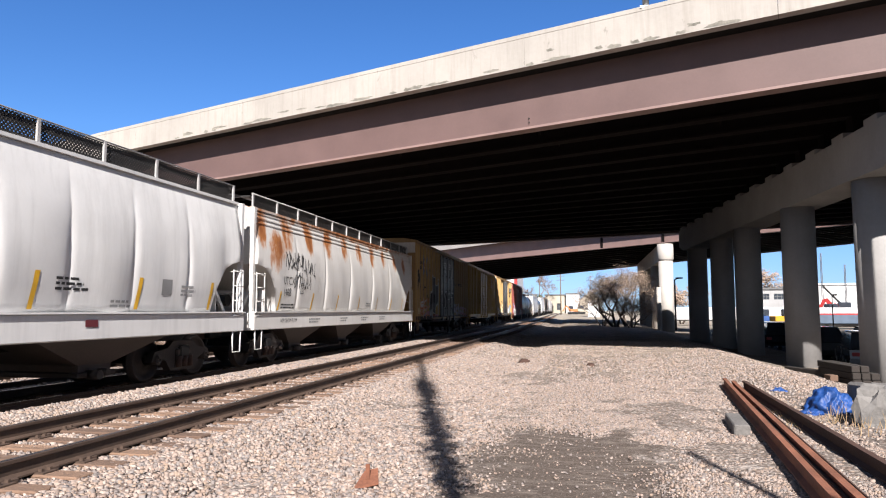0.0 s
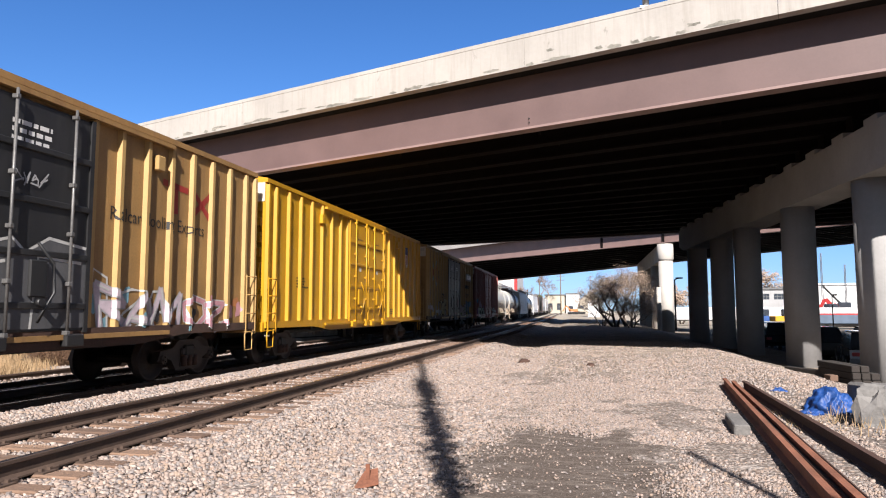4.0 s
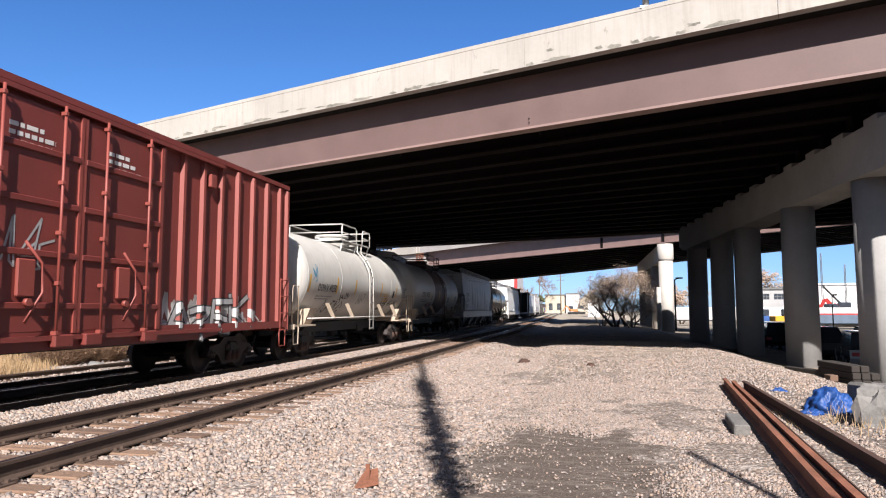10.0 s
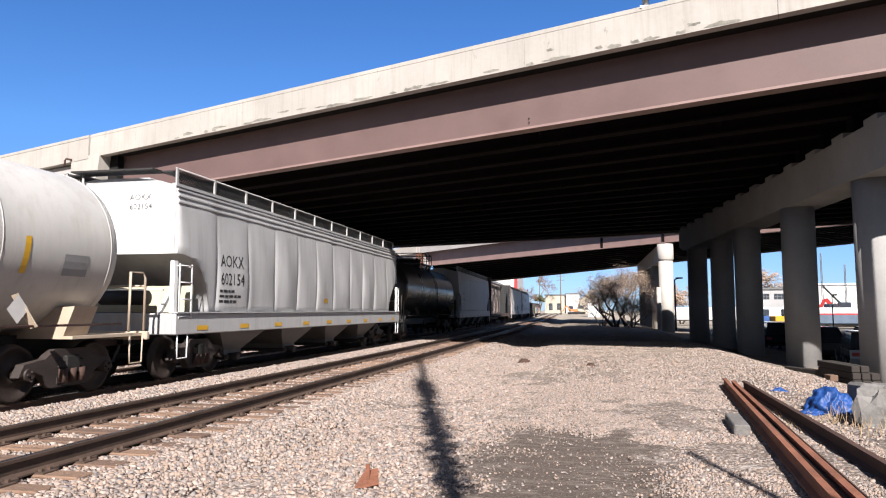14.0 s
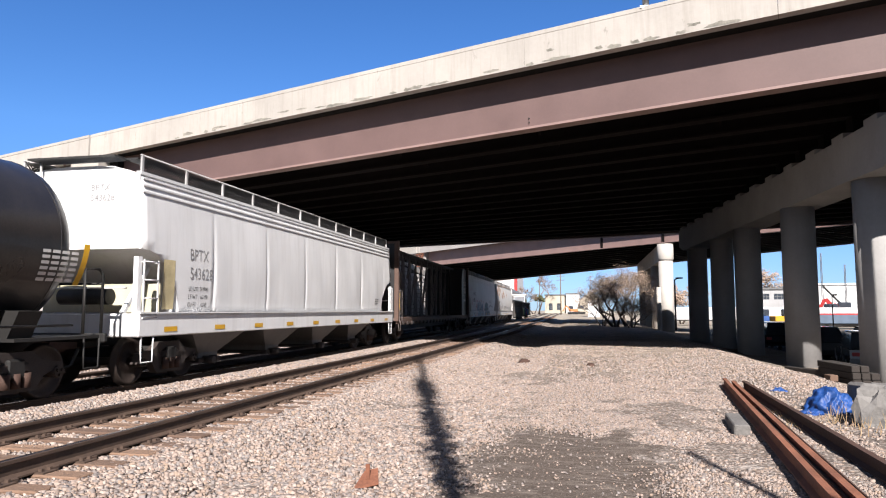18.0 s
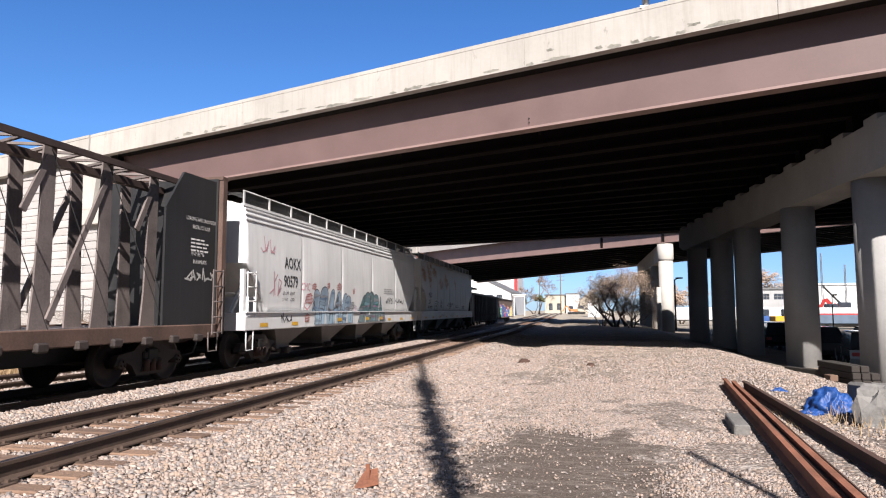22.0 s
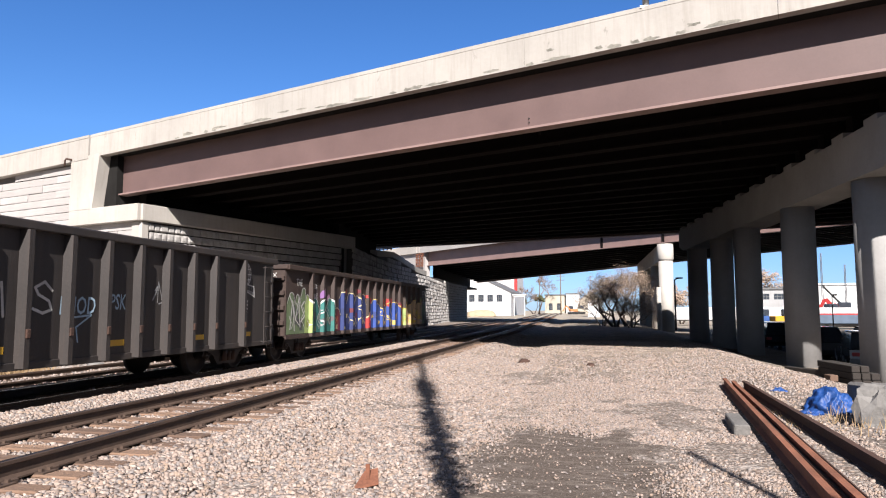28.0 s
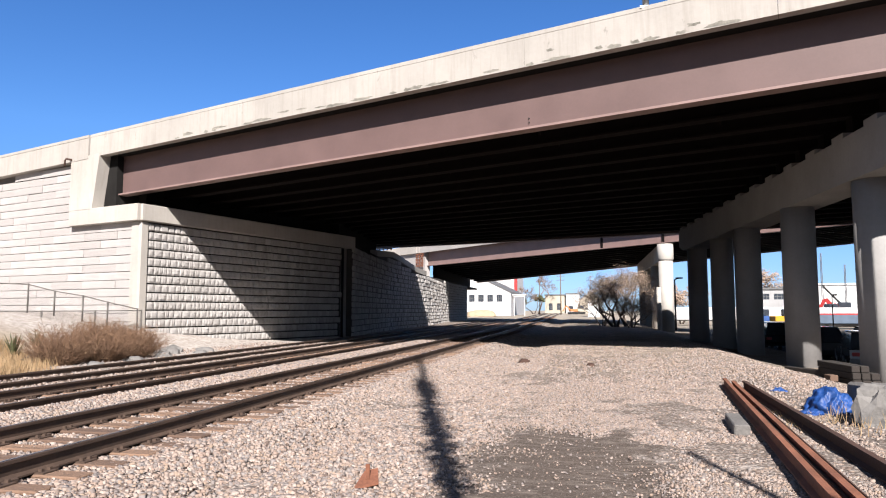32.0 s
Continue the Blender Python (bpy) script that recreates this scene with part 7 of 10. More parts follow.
    decal(car, "yellow_panel", [rect(-7.1, -6.65, 1.15, 1.4)], lambda q, z: 1.61, M["reflect"], 0.008)
    g = Geo()
    g.box(px + 0.003, px + 0.018, 4.75, 6.95, 3.6, 4.1)
    part("logo_plate", g, ink, car, "black sign plate with white shapes")
    for k in range(4):
        decal(car, "logo_shape", [rect(5.0 + 0.5 * k, 5.34 + 0.5 * k, 3.7, 4.0)], lambda q, z: px + 0.018, inkw, 0.004)
    painted_text(car, "Railcar Pooling", 4.2, 3.05, 0.5, ribbed(posts, 1.52, px, 0.045, 0.075, (2.2, 1.617)), ink, 0.86, 0.012)
    painted_text(car, "Experts", 5.0, 2.42, 0.5, ribbed(posts, 1.52, px, 0.045, 0.075, (2.2, 1.617)), ink, 0.86, 0.012)
    end_lettering(car, "TBOX 671297", 0.3, -8.22, 4.64, 0.19, M["ink_grey"])
    sk = ribbed(posts, 1.52, px, 0.045, 0.075, (2.2, 1.617))
    left = [(2.28, 1.02), (2.3, 1.75), (2.52, 2.5), (2.75, 1.95), (3.2, 1.62), (3.75, 1.75), (4.15, 2.45), (4.35, 1.85), (5.05, 2.15), (5.0, 1.02)]
    sprayed(car, "graffiti", [left], sk, SPRAY["petal"], 0.006)
    clouds(car, 2.5, 4.8, 1.05, 1.6, 9, ["white", "violet", "petal", "lime"], sk, 51, 0.5, 0.008)
    each_sprayed(car, "graffiti_edge", [[(2.28, 1.02), (2.75, 1.02), (2.5, 1.9), (2.36, 2.1)], [(3.3, 1.1), (3.6, 1.6), (4.1, 1.9), (4.2, 1.2)]], sk, SPRAY["white"], 0.014)
    right = [(4.65, 1.02), (4.85, 1.6), (5.15, 2.3), (5.45, 1.75), (5.75, 2.05), (6.6, 2.15), (7.3, 2.12), (7.55, 1.6), (7.5, 1.0), (5.2, 0.95)]
    sprayed(car, "graffiti", [right], sk, SPRAY["steel"], 0.012)
    clouds(car, 5.0, 7.4, 1.0, 1.9, 9, ["slate", "steel", "dull_blue", "silver"], sk, 52, 0.5, 0.014)
    each_sprayed(car, "ochre_overpaint", [rect(5.55, 5.95, 1.45, 1.8), rect(6.3, 6.85, 1.3, 1.75), rect(6.95, 7.3, 1.6, 1.85)], sk, SPRAY["amber"], 0.022)
    each_sprayed(car, "graffiti_blot", [bubble(3.75, 1.5, 0.55, 0.6, 521), [(5.0, 1.02), (5.3, 1.5), (5.7, 1.02)], [(4.6, 1.05), (4.8, 1.75), (4.9, 1.05)]], sk, SPRAY["olive"], 0.02)
    each_line(car, "graffiti_outline", [left[1:], right[1:-2], [(2.75, 1.05), (3.1, 1.5), (3.45, 1.05), (3.7, 1.5), (4.0, 1.1)], [(4.95, 1.5), (5.5, 1.35), (5.3, 1.75), (4.95, 1.5)], [(5.0, 1.3), (5.4, 1.0)], [(7.0, 1.0), (7.1, 1.6), (6.9, 1.9)], [(5.9, 1.0), (6.1, 1.35), (6.6, 1.1)]], 0.045, sk, SPRAY["iron"], 0.024)
    sprayed(car, "graffiti", strokes(bones("RSA", 4.2, 1.4, 0.5, 0.35, 524) + bones("KEO", 4.2, 1.05, 0.5, 0.3, 525), 0.025), sk, SPRAY["black"], 0.026)
    clouds(car, -7.7, -2.3, 1.05, 1.7, 18, ["white", "slate", "silver", "cream", "petal"], sk, 59, 0.55)
    wildstyle(car, "SOR", -4.5, 1.1, 2.0, 0.95, 54, sk, SPRAY["cream"], SPRAY["black"], 0.14, 0.03)
    sprayed(car, "graffiti", strokes(bones("SAMER", -4.5, 2.1, 2.0, 0.4, 55), 0.03), sk, SPRAY["black"], 0.01)
    sprayed(car, "graffiti", scrawl(-7.5, 2.2, 0.5, 0.6, 6, 551, 0.025), sk, SPRAY["iron"], 0.01)
    patches(car, -2.2, 2.2, 1.2, 1.6, 16, ["white", "red", "pink", "silver", "yellow"], lambda q, z: 1.61, 57, 0.25)
    decal(car, "red_box_cover", [rect(0.75, 1.08, 1.75, 2.2)], lambda q, z: 1.68, SPRAY["maroon"], 0.006)
    for y in (-1.4, 0.5):
        small_print(car, y, 4.2, 3, 0.9, lambda q, z: 1.61, inkw, 58 + int(y), 0.07, 0.13)
    # 6
    car, fx, posts, px = place(boxcar("red oxide boxcar with white end band and graffiti", 16.1, M["p_red"], M["p_red_rib"]), 89.7, 105.8)
    for text, y, z in (("TB", -7.42, 2.86), ("OX", -6.62, 2.86), ("88", -7.42, 2.36), ("94", -6.62, 2.36), ("25", -5.82, 2.36)):
        decal(car, "number_panel", [rect(y - 0.03, y + 0.55, z - 0.05, z + 0.4)], fx, inkw, 0.005)
        lettering(car, text, y + 0.06, z, 0.44, fx, ink, 0.009, squeeze=0.8)
    sk = ribbed(posts, 1.52, px, 0.045, 0.075, (2.2, 1.617))
    for k, (a, b, w, h) in enumerate(((-7.4, 0.95, 1.6, 0.9), (-6.1, 1.3, 1.3, 1.15), (-5.0, 1.3, 1.4, 1.05), (-4.0, 1.3, 1.3, 0.9), (-3.1, 1.0, 0.8, 0.7), (-6.6, 0.95, 1.0, 0.9))):
        sprayed(car, "graffiti_cloud", [bubble(a, b, w, h, 610 + k)], sk, SPRAY[("purple", "violet", "mauve")[k % 3]], 0.003 + 0.001 * k)
    shape = [(-6.15, 0.84), (-5.95, 1.6), (-5.75, 1.85), (-5.2, 1.6), (-4.75, 1.62), (-4.3, 1.72), (-3.6, 1.55), (-2.9, 1.68), (-2.55, 1.5), (-2.6, 0.95), (-4.2, 0.88)]
    sprayed(car, "graffiti", [shape], sk, SPRAY["black"], 0.012)
    wildstyle(car, "KSTR", -6.05, 0.92, 3.4, 0.66, 63, sk, SPRAY["white"], SPRAY["black"], 0.2, 0.05, SPRAY["silver"], 0.014, 0.04)
    each_line(car, "graffiti_outline", [shape[1:-2]], 0.05, sk, SPRAY["white"], 0.027)
    sprayed(car, "graffiti_dome", [[(-6.95, 2.12), (-6.85, 2.35), (-6.6, 2.45), (-6.35, 2.35), (-6.28, 2.12), (-6.5, 2.06), (-6.75, 2.06)]], sk, SPRAY["cyan"], 0.016)
    sprayed(car, "graffiti_blob", [bubble(-6.78, 1.5, 0.42, 0.62, 64)], sk, SPRAY["cream"], 0.014)
    sprayed(car, "graffiti_mark", strokes([[(-6.68, 1.95), (-6.45, 1.95), (-6.45, 1.82), (-6.68, 1.82), (-6.68, 1.95)], [(-6.62, 1.62), (-6.5, 1.66)]], 0.02), sk, SPRAY["black"], 0.018)
    clouds(car, 2.4, 6.4, 1.0, 1.55, 12, ["white", "silver", "slate"], sk, 65, 0.5)
    wildstyle(car, "ASEK", 2.6, 0.95, 3.2, 0.75, 66, sk, SPRAY["silver"], SPRAY["black"], 0.12, 0.03)
    decal(car, "graffiti", scrawl(-7.9, 2.75, 0.5, 0.3, 3, 65, 0.03) + scrawl(-7.35, 1.95, 0.7, 0.3, 3, 66, 0.03), fx, SPRAY["silver"])
    decal(car, "graffiti", scrawl(2.4, 1.0, 3.0, 0.85, 9, 67, 0.13) + scrawl(5.6, 1.0, 1.6, 0.4, 5, 68, 0.05), fx, SPRAY["white"])
    decal(car, "graffiti", scrawl(-1.9, 2.1, 1.4, 0.8, 4, 71, 0.04), lambda q, z: 1.61, SPRAY["silver"])
    for y in (-1.5, 0.6):
        small_print(car, y, 4.2, 3, 0.9, lambda q, z: 1.61, inkw, 72 + int(y), 0.07, 0.13)
    decal(car, "yellow_panel", [rect(-7.4, -6.95, 1.1, 1.32)], fx, M["reflect"], 0.008)
    decal(car, "yellow_panel", [rect(-7.4, -7.0, 1.55, 1.9)], fx, SPRAY["cream"], 0.008)
    small_print(car, -7.0, 1.75, 2, 0.9, fx, inkw, 75)
    # the number on the end's white band
    cu = bpy.data.curves.new("lettering", "FONT")
    cu.body, cu.size, cu.resolution_u = "TBOX 889425", 0.24, 2
    tmp = bpy.data.objects.new("tmp", cu)
    me = bpy.data.meshes.new_from_object(tmp)
    bpy.data.objects.remove(tmp)
    for v in me.vertices:
        v.co = (0.08 + v.co.x, -8.05 - 0.03, 4.6 + v.co.y)
    me.materials.append(ink)
    ob = new("lettering", me)
    ob.parent = car
    # 7
    car, fx = place(tank_car("short white tank car with cream ends", 13.6, M["p_tank"], 0.34, end_mat=M["p_cream"], saddle=0.65), 106.4, 120.1)
    lettering(car, "DOWX 49250", -4.8, 2.1, 0.34, fx, ink, squeeze=0.8, weight=0.006)
    small_print(car, -4.8, 1.92, 2, 1.9, fx, faint, 76)
    ticks(car, (-5.6, -3.18, -1.26, 2.06, 4.3), 2.05, 2.6, fx, 0.03, 0.11)
    decal(car, "graffiti", scrawl(-3.8, 1.4, 1.9, 0.5, 8, 77, 0.034) + scrawl(-2.6, 1.85, 0.9, 0.28, 6, 78, 0.03) + scrawl(-0.6, 1.7, 0.7, 0.5, 5, 79, 0.02), fx, SPRAY["black"])
    lettering(car, "RAIL KING", 3.6, 1.68, 0.36, fx, SPRAY["black"], squeeze=0.75, slant=0.2)
    decal(car, "graffiti", scrawl(2.4, 1.45, 1.0, 0.6, 9, 92, 0.035), fx, SPRAY["black"])
    small_print(car, 5.4, 2.45, 6, 0.75, fx, faint, 93, 0.05, 0.08)
    small_print(car, 2.6, 2.15, 4, 0.7, fx, M["reflect"], 94, 0.05, 0.1)
    decal(car, "data_panel", [rect(3.85, 4.1, 2.02, 2.32)], fx, ink)
    decal(car, "graffiti", scrawl(-5.3, 2.35, 0.4, 0.6, 2, 80, 0.03), fx, SPRAY["cyan"])
    # 8
    car, fx = place(tank_car("white tank car with a brown middle band", 14.3, M["p_tank"], 0.6, band=(-1.38, 2.13, M["p_brown"]), dome_paint=M["p_brown"], end_mat=M["p_cream"], rail_mat=M["p_brown"], saddle=0.65), 120.15, 134.6)
    lettering(car, "DOWX 49303", -4.6, 2.2, 0.38, fx, ink, squeeze=0.8, weight=0.006)
    small_print(car, -4.7, 2.02, 2, 1.9, fx, faint, 81)
    lettering(car, "RAIL KING!", -3.1, 1.7, 0.33, fx, SPRAY["red"], squeeze=0.8, slant=0.1, weight=0.006)
    ticks(car, (-2.4, -0.2, 1.67, 4.1), 2.05, 2.62, fx, 0.03, 0.11)
    for q in (rect(-2.2, -1.95, 2.05, 2.3), rect(2.5, 3.2, 1.95, 2.3), rect(4.95, 5.5, 2.05, 2.4)):
        decal(car, "data_panel", [q], fx, faint)
    small_print(car, 1.2, 3.0, 2, 0.8, fx, inkw, 82)
    decal(car, "hazard_placard", [[(3.8, 1.5), (4.0, 1.72), (4.2, 1.5), (4.0, 1.28)]], lambda q, z: 1.5, inkw)
    # 9
    car, fx, fs = place(hopper("grey covered hopper car with dented sides and a white end", 17.0, M["p_grey2"], bays=4, seed=3, dents=0.045, z_eave=4.1, z_roof=4.38, end_paint=M["p_white"], panel=1.5, end_mark=("AOKX", "602154")), 135.2, 152.2)
    lettering(car, "AOKX", -6.68, 2.5, 0.4, fx, ink, squeeze=0.85)
    lettering(car, "602154", -6.68, 2.08, 0.4, fx, ink, squeeze=0.85)
    small_print(car, -6.7, 1.9, 3, 1.0, fx, ink, 91, 0.06, 0.12)
    decal(car, "yellow_label", [rect(-0.4, 0.05, 1.72, 1.86)], fx, M["reflect"])
    # 10
    car, fx = place(tank_car("long glossy black tank car with white lettering", 14.4, M["p_black"], 0.2, end_mat=M["black"], rail_mat=M["black"], saddle=0.55, brackets=4, plat=1.2), 153.2, 167.6)
    lettering(car, "DARX 231030", -5.95, 2.1, 0.36, fx, inkw, squeeze=0.85)
    small_print(car, -5.3, 1.92, 2, 1.9, fx, faint, 101)
    lettering(car, "INEDIBLE NOT INTENDED", 2.0, 2.4, 0.15, fx, inkw, squeeze=0.85)
    lettering(car, "FOR HUMAN FOOD", 2.2, 2.22, 0.15, fx, inkw, squeeze=0.85)
    ticks(car, (-6.1, -3.6, -0.7, 1.7, 4.3), 1.95, 2.55, fx, 0.06, 0.1)
    small_print(car, -3.1, 2.05, 1, 0.6, fx, inkw, 102)
    small_print(car, -2.1, 2.05, 4, 0.9, fx, inkw, 103, 0.035)
    small_print(car, 0.9, 2.4, 4, 0.55, fx, inkw, 104, 0.035)
    decal(car, "small_print", [rect(5.7 + 0.2 * a, 5.86 + 0.2 * a, 1.95 + 0.09 * b, 2.0 + 0.09 * b) for a in range(4) for b in range(6)], fx, inkw)
    ticks(car, (6.5,), 1.9, 2.6, fx, 0.08, 0.13)
    # 11
    car, fx, fs = place(hopper("white covered hopper car with yellow tape along the sill", 17.1, M["p_white"], bays=4, seed=4, end_mark=("BPTX", "543628"), z_eave=4.12, z_roof=4.4), 168.3, 185.4)
    lettering(car, "BPTX", -6.83, 2.55, 0.36, fx, faint, squeeze=0.85)
    lettering(car, "543628", -6.83, 2.15, 0.36, fx, faint, squeeze=0.85)
    for k, text in enumerate(("LD LMT 219900", "LT WT    66100", "CU FT      6260")):
        lettering(car, text, -6.87, 1.9 - 0.17 * k, 0.13, fx, ink, squeeze=0.9)
    small_print(car, 6.2, 1.9, 3, 0.5, fx, faint, 111)
    decal(car, "yellow_box", [rect(-7.75, -7.35, 1.5, 2.5)], fx, SPRAY["cream"])
    # 12
    car, fx = place(centre_beam("empty rusty brown centre-beam flat car", 19.8, M["p_beam"]), 186.3, 206.1)
    g = Geo()
    g.loft([[(k, a, z) for a, z in ((7.9, 1.14), (9.85, 1.14), (9.85, 4.42), (8.5, 4.42), (7.9, 3.6))] for k in (1.4, 1.45)], True, False)
    wing = part("side_panel", g, M["p_door"], car, "dark steel instruction panel")
    flat = lambda q, z: 1.452
    lettering(car, "LOADING AND UNLOADING", 8.6, 3.42, 0.12, flat, inkw, squeeze=0.75)
    lettering(car, "INSTRUCTIONS", 8.85, 3.25, 0.12, flat, inkw, squeeze=0.8)
    small_print(car, 8.8, 3.0, 4, 0.8, flat, inkw, 121, 0.035, 0.08)
    lettering(car, "73'-0\" BET'N", 8.8, 2.66, 0.12, flat, inkw, squeeze=0.8)
    lettering(car, "BULKHEADS", 8.9, 2.5, 0.12, flat, inkw, squeeze=0.8)
    decal(car, "graffiti", scrawl(8.6, 2.1, 1.15, 0.32, 5, 122, 0.035), flat, SPRAY["white"])
    g = Geo()
    g.box(1.57, 1.6, -9.75, -9.65, 1.5, 2.3)
    part("yellow_strap", g, M["reflect"], car)
    # 13
    car, fx, fs = place(hopper("light grey covered hopper car with blue bubble graffiti", 17.5, M["p_grey"], bays=4, seed=5, z_eave=4.12, z_roof=4.4, panel=3.4, dents=0.01, diagonal=True), 207.2, 224.7)
    lettering(car, "AOKX", -6.4, 2.66, 0.46, fx, ink, squeeze=0.85, weight=0.008)
    lettering(car, "90579", -6.45, 2.14, 0.46, fx, ink, squeeze=0.85, weight=0.008)
    lettering(car, "LD LMT  218700", -6.5, 1.92, 0.13, fx, ink, squeeze=0.9)
    lettering(car, "LT WT     67300", -6.5, 1.74, 0.13, fx, ink, squeeze=0.9)
    lettering(car, "CMC", -5.15, 2.08, 0.33, fx, SPRAY["pink"], squeeze=0.8, slant=0.1)
    decal(car, "graffiti", strokes([[(-4.95, 1.6), (-4.8, 1.95), (-4.5, 2.0), (-4.35, 1.75), (-4.7, 1.5), (-4.95, 1.6)]], 0.04) + scrawl(-7.8, 3.0, 0.8, 0.45, 3, 131, 0.03) + scrawl(-7.3, 1.85, 0.7, 0.7, 3, 132, 0.03), fx, SPRAY["pink"])
    sk = Skin([(0.4 * k, 1.5) for k in range(-20, 21)], (1.46, 1.585), 1.045, fx)
    for a, b, w, h, k in ((-5.0, 1.55, 0.75, 0.55, 1), (-4.5, 2.05, 0.5, 0.34, 5), (-3.2, 2.12, 0.36, 0.32, 2), (-2.35, 2.08, 0.66, 0.4, 3), (-0.68, 2.0, 0.34, 0.34, 4), (-5.2, 1.05, 0.5, 0.42, 6)):
        poly = bubble(a, b, w, h, 1330 + k)
        sprayed(car, "graffiti_heart", [poly], sk, SPRAY["blush"], 0.005)
        each_line(car, "graffiti_outline", [poly + [poly[0]]] + [[(a + 0.12 * w, b + q * h), (a + 0.88 * w, b + (q + 0.12) * h)] for q in (0.25, 0.42, 0.6)], 0.014, sk, SPRAY["rust_red"], 0.009)
    clouds(car, -0.4, 3.2, 1.3, 1.75, 12, ["petal"], sk, 136, 0.42, 0.001)
    fat_letters(car, [(-4.35, -3.75, 2.12, 0.02, 0.75), (-3.85, -3.2, 2.22, 0.12, 1.0), (-3.15, -2.6, 2.16, 0.25, 0.65), (-2.7, -1.95, 2.1, 0.26, 0.55), (-1.95, -1.4, 2.05, 0.3, 0.7), (-1.5, -0.9, 1.98, 0.1, 0.9)], 1.05, sk, "iron", "mist", "powder", [("dull_blue", 1), ("slate", 1), ("mist", 2)], 134, 0.008)
    each_sprayed(car, "graffiti_hole", [[(y, 1.05), (y + 0.2, 1.05), (y + 0.17, 1.4), (y + 0.05, 1.32)] for y in (-3.62, -2.72, -1.62)], sk, M["p_grey"], 0.026)
    fat_letters(car, [(-0.25, 0.55, 2.05, 0.6, 0.6), (0.55, 1.2, 2.16, 0.2, 1.0), (1.2, 1.85, 2.2, 0.1, 1.0), (1.85, 2.5, 2.1, 0.0, 1.0), (2.55, 3.25, 2.02, -0.15, 0.3)], 1.05, sk, "iron", "dusk", "reed", [("teal", 1), ("slate", 3), ("mauve", 1), ("sky", 1)], 135, 0.008)
    each_sprayed(car, "graffiti_hole", [[(y, 1.05), (y + 0.16, 1.05), (y + 0.1, 1.3)] for y in (0.45, 2.2)] + [[(0.95, 1.3), (1.12, 1.34), (1.1, 1.42), (0.97, 1.42)]], sk, M["p_grey"], 0.026)
    each_sprayed(car, "reflector_tape", [rect(y, y + 0.42, 1.12, 1.23) for y in (-2.45, 0.55, 2.35)], sk, M["reflect"], 0.03)
    small_print(car, -0.75, 1.75, 6, 0.5, fx, faint, 137, 0.03, 0.055)
    decal(car, "graffiti", scrawl(3.6, 1.75, 1.2, 0.3, 5, 138, 0.025) + scrawl(5.0, 1.75, 1.4, 0.28, 5, 139, 0.025), fx, SPRAY["black"])
    decal(car, "graffiti", scrawl(-6.7, 1.14, 0.7, 0.28, 4, 140, 0.03), fs, SPRAY["black"])
    small_print(car, 3.3, 2.35, 3, 1.6, fx, faint, 141, 0.035)
    # 14
    car, fx, fs = place(hopper("white covered hopper car with orange rust patches", 17.4, M["p_rusty2"], bays=4, seed=6, lines=1, round_side=True, z_eave=4.1, z_roof=4.38, panel=2.0), 225.7, 243.1)
    decal(car, "graffiti", scrawl(-3.7, 1.6, 0.8, 0.7, 8, 142, 0.03), fx, SPRAY["silver"])
    decal(car, "graffiti", scrawl(-0.4, 1.5, 0.3, 0.75, 3, 144, 0.025), fx, SPRAY["black"])
    decal(car, "mark_panel", [rect(-6.9, -6.05, 2.17, 2.45)], fx, M["ink_grey"])
    lettering(car, "MULX", -6.84, 2.2, 0.3, fx, ink, 0.011, squeeze=0.9)
    lettering(car, "75757", -6.92, 1.83, 0.33, fx, ink, squeeze=0.82)
    small_print(car, -6.95, 1.68, 2, 1.3, fx, ink, 145)
    decal(car, "graffiti_television", strokes([[(-5.15, 1.5), (-5.18, 1.98), (-4.06, 1.95), (-4.08, 1.48), (-5.15, 1.5)], [(-5.05, 1.56), (-5.05, 1.88), (-4.4, 1.88), (-4.35, 1.56), (-5.05, 1.56)], [(-4.85, 1.98), (-4.95, 2.2)], [(-4.75, 1.98), (-4.5, 2.26)], [(-4.22, 1.62), (-4.15, 1.7), (-4.22, 1.78)]], 0.03) + scrawl(-4.95, 1.6, 0.5, 0.2, 5, 146, 0.018), fx, SPRAY["black"])
    decal(car, "graffiti", scrawl(-3.6, 1.6, 0.75, 0.5, 12, 147, 0.025) + scrawl(-1.4, 1.7, 2.4, 0.28, 11, 148, 0.024), fx, SPRAY["black"])
    decal(car, "graffiti", scrawl(-3.7, 1.1, 1.2, 0.25, 5, 149, 0.03) + scrawl(-0.9, 1.1, 1.6, 0.25, 6, 150, 0.03), fs, SPRAY["silver"])
    small_print(car, 1.6, 1.75, 2, 1.2, fx, ink, 151)
    small_print(car, 4.2, 1.75, 3, 1.0, fx, ink, 152)
    # 15
    car, fx, fp = place(gondola("dark brown gondola car with chalk-white tags", 17.2, M["p_gon"], floor=0.78, posts=[0.25 + 0.885 * k for k in range(-8, 7)] + [6.87], top=2.84, depth_post=0.17, foot=0.085, face=0.05, rungs_in=0.52), 243.8, 261.0)
    for c, y in (("A", -4.75), ("S", -3.95), ("K", -3.05), ("M", -2.2), ("E", -1.3), ("M", -0.5), ("S", 0.45)):
        decal(car, "graffiti_letter", strokes([[(y + 0.44 * a, 1.42 + 0.5 * b + 0.03 * math.sin(5 * a)) for a, b in line] for line in BONES[c]], 0.045), fx, SPRAY["white"])
    lettering(car, "ENOD", 1.0, 1.42, 0.42, fx, SPRAY["powder"], squeeze=0.7, slant=0.1, weight=0.004)
    decal(car, "graffiti", strokes([[(1.15, 1.35), (1.75, 1.4), (1.4, 1.2), (1.45, 0.95)]], 0.03), fx, SPRAY["powder"])
